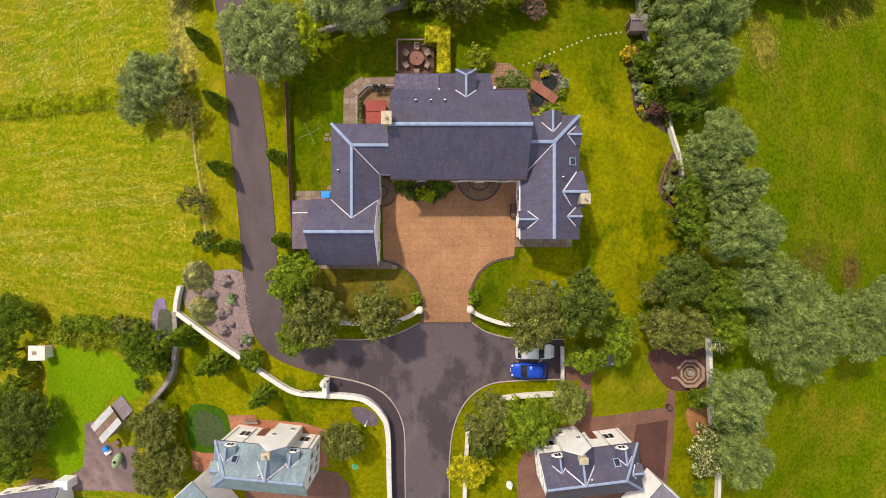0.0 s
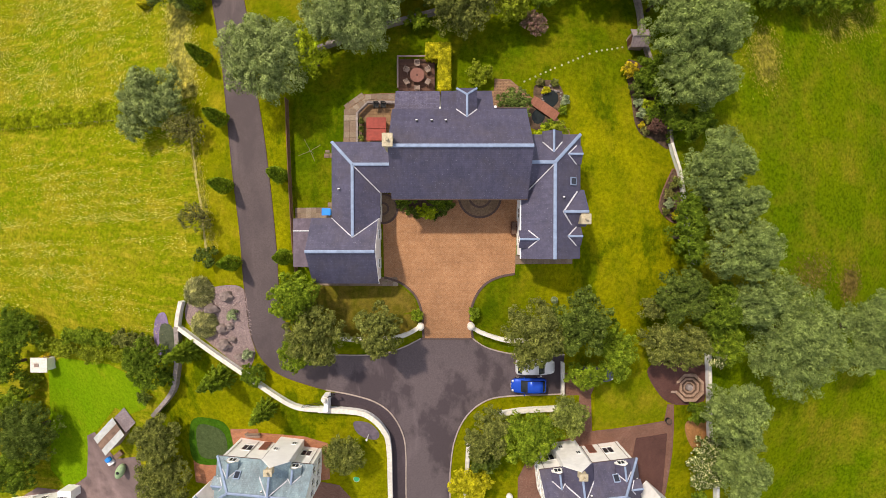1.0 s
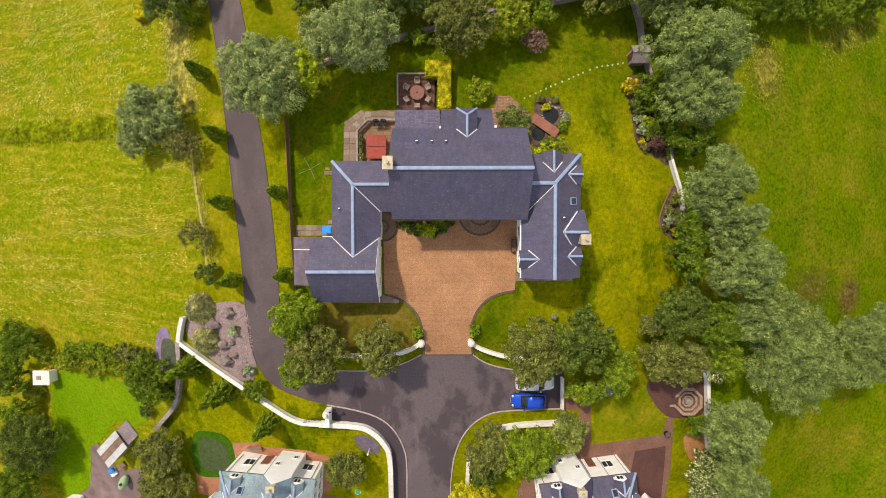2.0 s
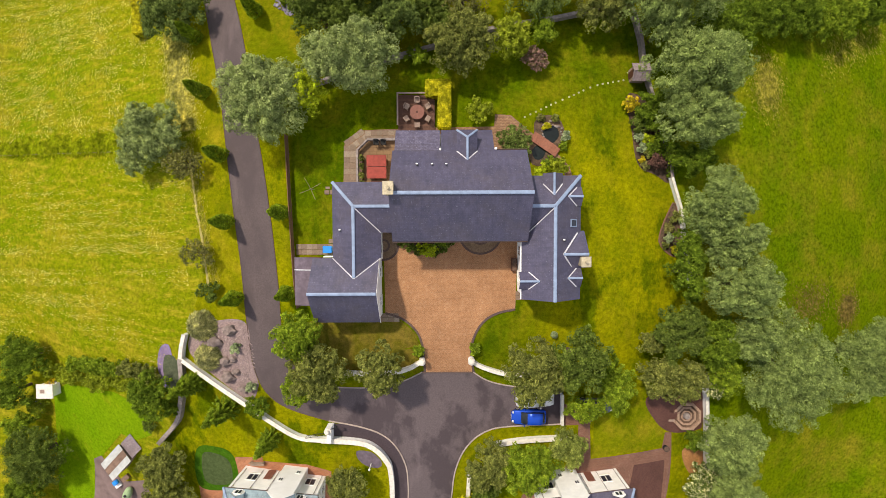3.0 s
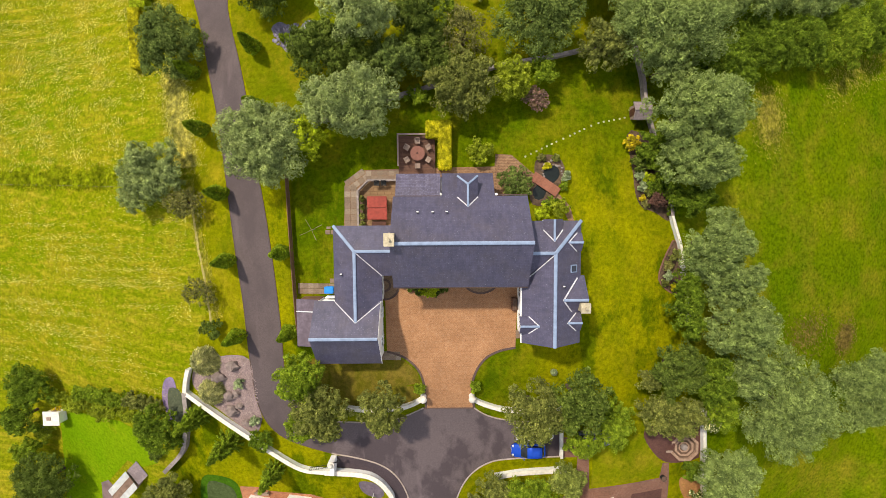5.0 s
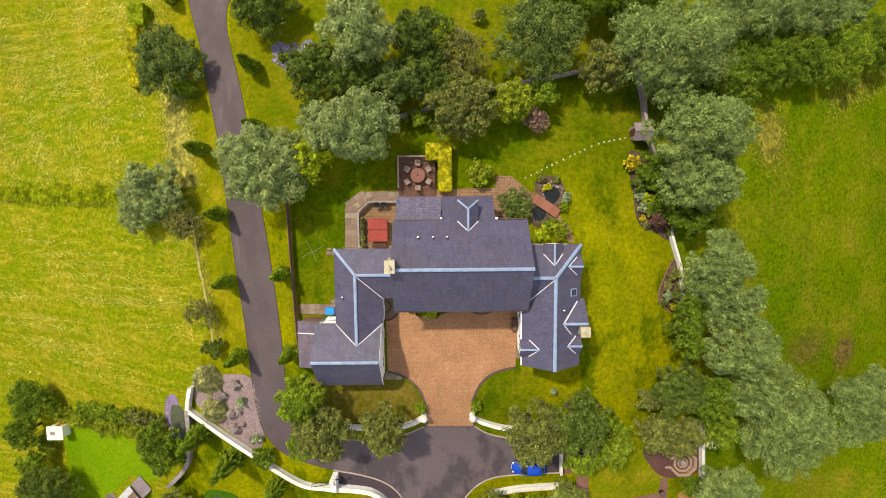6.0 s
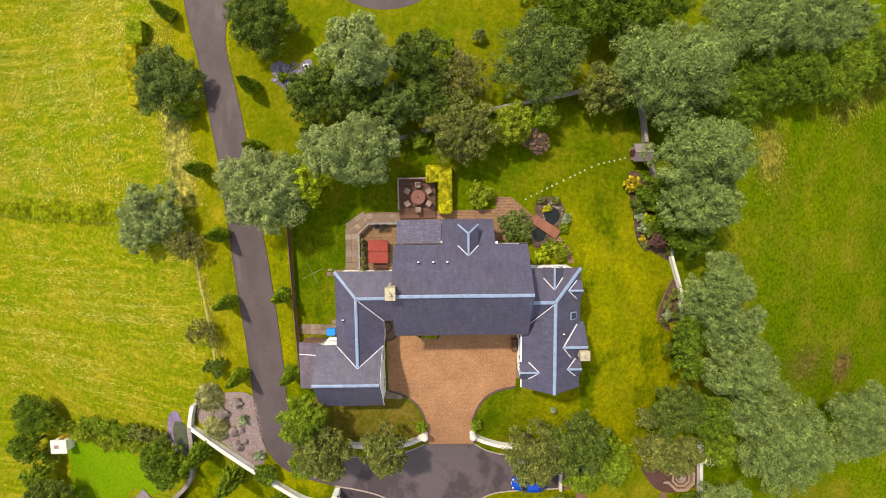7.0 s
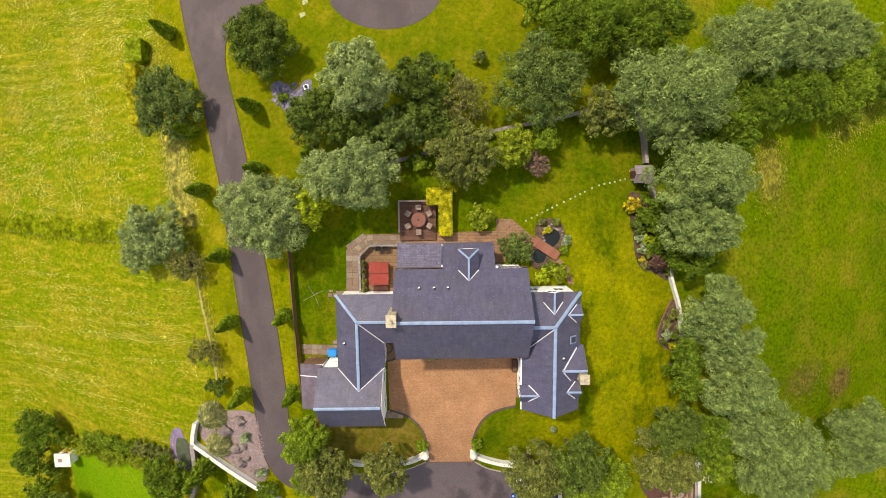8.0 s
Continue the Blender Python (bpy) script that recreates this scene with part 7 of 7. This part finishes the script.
M_STRAWPALE = foliage("bleached_straw", (0.37, 0.345, 0.065), (0.48, 0.445, 0.11), (0.60, 0.56, 0.19))
M_STRAWTUFT = foliage("straw_blade", (0.28, 0.265, 0.025), (0.36, 0.33, 0.05), (0.46, 0.42, 0.10))
rg = np.random.default_rng(3)
edge_of = lambda a: -29.4 - 0.2 * (a[:, 1] - 6)
rows_y = rg.choice(np.arange(-8, 60, 1.55) + rg.normal(0, 0.3, 44), 34000) + rg.normal(0, 0.34, 34000)
rows_x = rg.uniform(-68, -31.5, 34000)
keep = (np.sin(rows_x * 0.21 + rows_y * 0.5) + np.sin(rows_x * 0.07 - rows_y * 0.17) + rg.normal(0, 0.7, 34000)) > 0.35
straw = np.column_stack([rows_x, rows_y + 0.03 * rows_x])[keep]
straw = straw[straw[:, 0] < edge_of(straw)]
nw = np.column_stack([rg.uniform(-68, -38, 26000), rg.uniform(21, 56, 26000)])
nw = nw[(np.sin(nw[:, 0] * 0.9 + nw[:, 1] * 0.35) + np.sin(nw[:, 1] * 2.1 - nw[:, 0] * 0.2) + rg.normal(0, 0.8, 26000)) > 0.6]
tufts("straw_litter", nw, 0.13, M_STRAWPALE, "pale straw litter strewn over the pasture", 0.12, (0.3, 1.0, 0.0), 0.2)
tufts("mown_straw", straw, 0.118, M_STRAWPALE, "pale dry straw lying in mown rows", 0.12, (1.0, 0.1, 0.0), 0.2)
edge_t = rg.uniform(0, 1, 5200)
edge_y = 2 + 46 * edge_t
tufts("straw_verge", np.column_stack([-28.6 - 0.2 * (edge_y - 6) + rg.normal(0, 0.75, 5200) * (0.6 + 0.9 * (edge_y > 19)), edge_y]), 0.14, M_STRAWTUFT, "dry straw along the worn field edge", 0.2, (0.3, 1.0, 0.0), 0.18)
bank_y = rg.uniform(20.5, 33.5, 7000)
tufts("straw_bank", np.column_stack([-31.6 - 0.2 * (bank_y - 21) + rg.normal(0, 1.0, 7000), bank_y]), 0.15, M_STRAWPALE, "broad strip of pale dry straw between field and verge", 0.15, (0.5, 1.0, 0.0), 0.2)
tall = np.column_stack([rg.normal(41.1, 1.2, 3600), rg.normal(26.4, 1.9, 3600)])
along_bank = rg.uniform(-0.1, 1.3, 2600)
tall2 = np.column_stack([53.3 + 10.6 * along_bank + rg.normal(0, 1.0, 2600), 31.8 + 5.1 * along_bank + rg.normal(0, 1.5, 2600)])
tufts("tall_dry_grass", np.concatenate([tall, tall2]), 0.16, foliage("dry_blade", (0.20, 0.20, 0.015), (0.27, 0.25, 0.035), (0.36, 0.31, 0.08)), "tall straw-coloured grass by the trees", 0.2, (0.5, -1.0, 0.1), 0.17)
scrub = np.concatenate([np.column_stack([rg.normal(56.2, 1.0, 1500), rg.normal(-3.0, 1.1, 1500)]), np.column_stack([rg.normal(48.5, 2.0, 1100), rg.normal(-2.0, 1.6, 1100)])])
tufts("brown_scrub", scrub, 0.17, foliage("brown_blade", (0.13, 0.10, 0.02), (0.17, 0.13, 0.035), (0.22, 0.17, 0.05)), "trampled brown grass beside the willows", 0.3, (0.6, -1.0, 0.1), 0.2)
tufts("bent_pasture_grass", rg.uniform((31, -38), (70, 46), (5000, 2)), 0.17, foliage("bent_blade", (0.085, 0.135, 0.003), (0.105, 0.15, 0.004), (0.14, 0.16, 0.01)), "bent blades of long pasture grass", 0.06, (0.4, -1.0, 0.0), 0.14)

# ---- flagstones ----
flag = bpy.data.meshes.new("flagstone")
bb = block(-0.3, 0.3, -0.3, 0.3, -0.06, 0.03, None, 0.015)
bb.to_mesh(flag)
bb.free()
flag.materials.append(M_FLAG)


def flags(label, cells, lift=0.09):
    x, y = cells[0][0], cells[0][1]
    f = thing("flagstones", x, y, None, label, "paving", "", "structure")
    for i, (a, b, w, d, turn) in enumerate(cells):
        piece("flagstone", flag, f, a, b, terrain(a, b) + lift + 0.008 * math.sin(i * 1.7), turn, (w / 0.6 * 0.965, d / 0.6 * 0.965, 1))


cells = []
for i in range(8):
    for j in range(2):
        cells.append((-11.05 + j * 0.72, 12.95 + i * 0.66, 0.70, 0.66, 0.0))
for i in range(4):
    for j in range(2):
        q = Vector((-11.0, 18.25)).lerp(Vector((-9.4, 19.35)), i / 3) + Vector((0.5, -0.55)) * j
        cells.append((q.x, q.y, 0.62, 0.66, 0.6))
for i in range(6):
    for j in range(2):
        cells.append((-8.6 + i * 0.66, 19.25 - j * 0.62, 0.66, 0.60, 0.0))
for i in range(3):
    cells.append((-12.4 + i * 0.62, 12.85, 0.62, 0.55, 0.0))
flags("pinkish stone flags edging the patio", cells)
flags("stone flags along the garage wall", [(-14.4 + i * 0.63 + 0.08 * (j % 2), -1.55 - j * 0.5, 0.63, 0.5, 0.0) for i in range(15) for j in range(2)])
flags("pale stone flags along the wing's gable", [(8.45 + i * 0.66, 0.95 - j * 0.5, 0.66, 0.5, 0.0) for i in range(10) for j in range(2)])
flags("pale stone flags beside the outhouse", [(-16.8 + i * 0.62, 5.75 + j * 0.62, 0.62, 0.62, 0.0) for i in range(8) for j in range(2) if not (j and i > 6)] + [(-13.0 + 0.45 * i, 7.0 + 0.5 * i, 0.5, 0.5, 0.0) for i in range(3)])
flags("two pale flags in the side lawn", [(-13.4, 12.6, 0.55, 0.5, 0.0), (-12.8, 12.6, 0.5, 0.5, 0.0), (-13.3, 13.1, 0.5, 0.3, 0.0)])

lantern = thing("garden_lantern", -16.07, 36.74, None, "small white square garden lantern", "lantern")
part("base", block(-16.37, -15.77, 36.44, 37.04, lantern.location.z, lantern.location.z + 0.35, None, 0.03, 0.2), M_TRIM, lantern)
part("light_box", block(-16.22, -15.92, 36.59, 36.89, lantern.location.z + 0.35, lantern.location.z + 0.6, None, 0.02, 0.2), M_BLACK, lantern)
arch = thing("garden_arch", 12.01, 42.31, None, "pale curved timber garden arch", "arch")
for k in range(8):
    a0, a1 = math.pi * k / 8, math.pi * (k + 1) / 8
    z = arch.location.z
    part("segment", bar((12.01 - 1.1 * math.cos(a0), 42.31, z + 1.6 * math.sin(a0)), (12.01 - 1.1 * math.cos(a1), 42.31, z + 1.6 * math.sin(a1)), 0.35, 0.08), M_TEAK, arch)
villa_bench = thing("bench", -24.04, -21.66, None, "brown wooden bench on the villa terrace", "bench")
z = villa_bench.location.z + 0.06
part("seat", block(-24.94, -23.14, -21.86, -21.36, z + 0.42, z + 0.48, None, 0.01), M_TEAK, villa_bench)
part("backrest", block(-24.94, -23.14, -21.36, -21.3, z + 0.5, z + 0.95, None, 0.01), M_TEAK, villa_bench)
for bx in (-24.84, -23.24):
    part("leg", block(bx - 0.04, bx + 0.04, -21.81, -21.36, z, z + 0.42), M_TEAK, villa_bench)
gate = thing("iron_gate", -15.98, -17.08, None, "low dark iron gate beside the pier", "gate")
z = gate.location.z
for h in (0.3, 1.0):
    part("rail", bar((-17.18, -17.28, z + h), (-14.78, -16.88, z + h), 0.04, 0.04), M_BLACK, gate)
for k in range(9):
    u = k / 8
    part("upright", bar((-17.18 + 2.4 * u, -17.28 + 0.4 * u, z + 0.05), (-17.18 + 2.4 * u, -17.28 + 0.4 * u, z + 1.1), 0.025, 0.025), M_BLACK, gate)
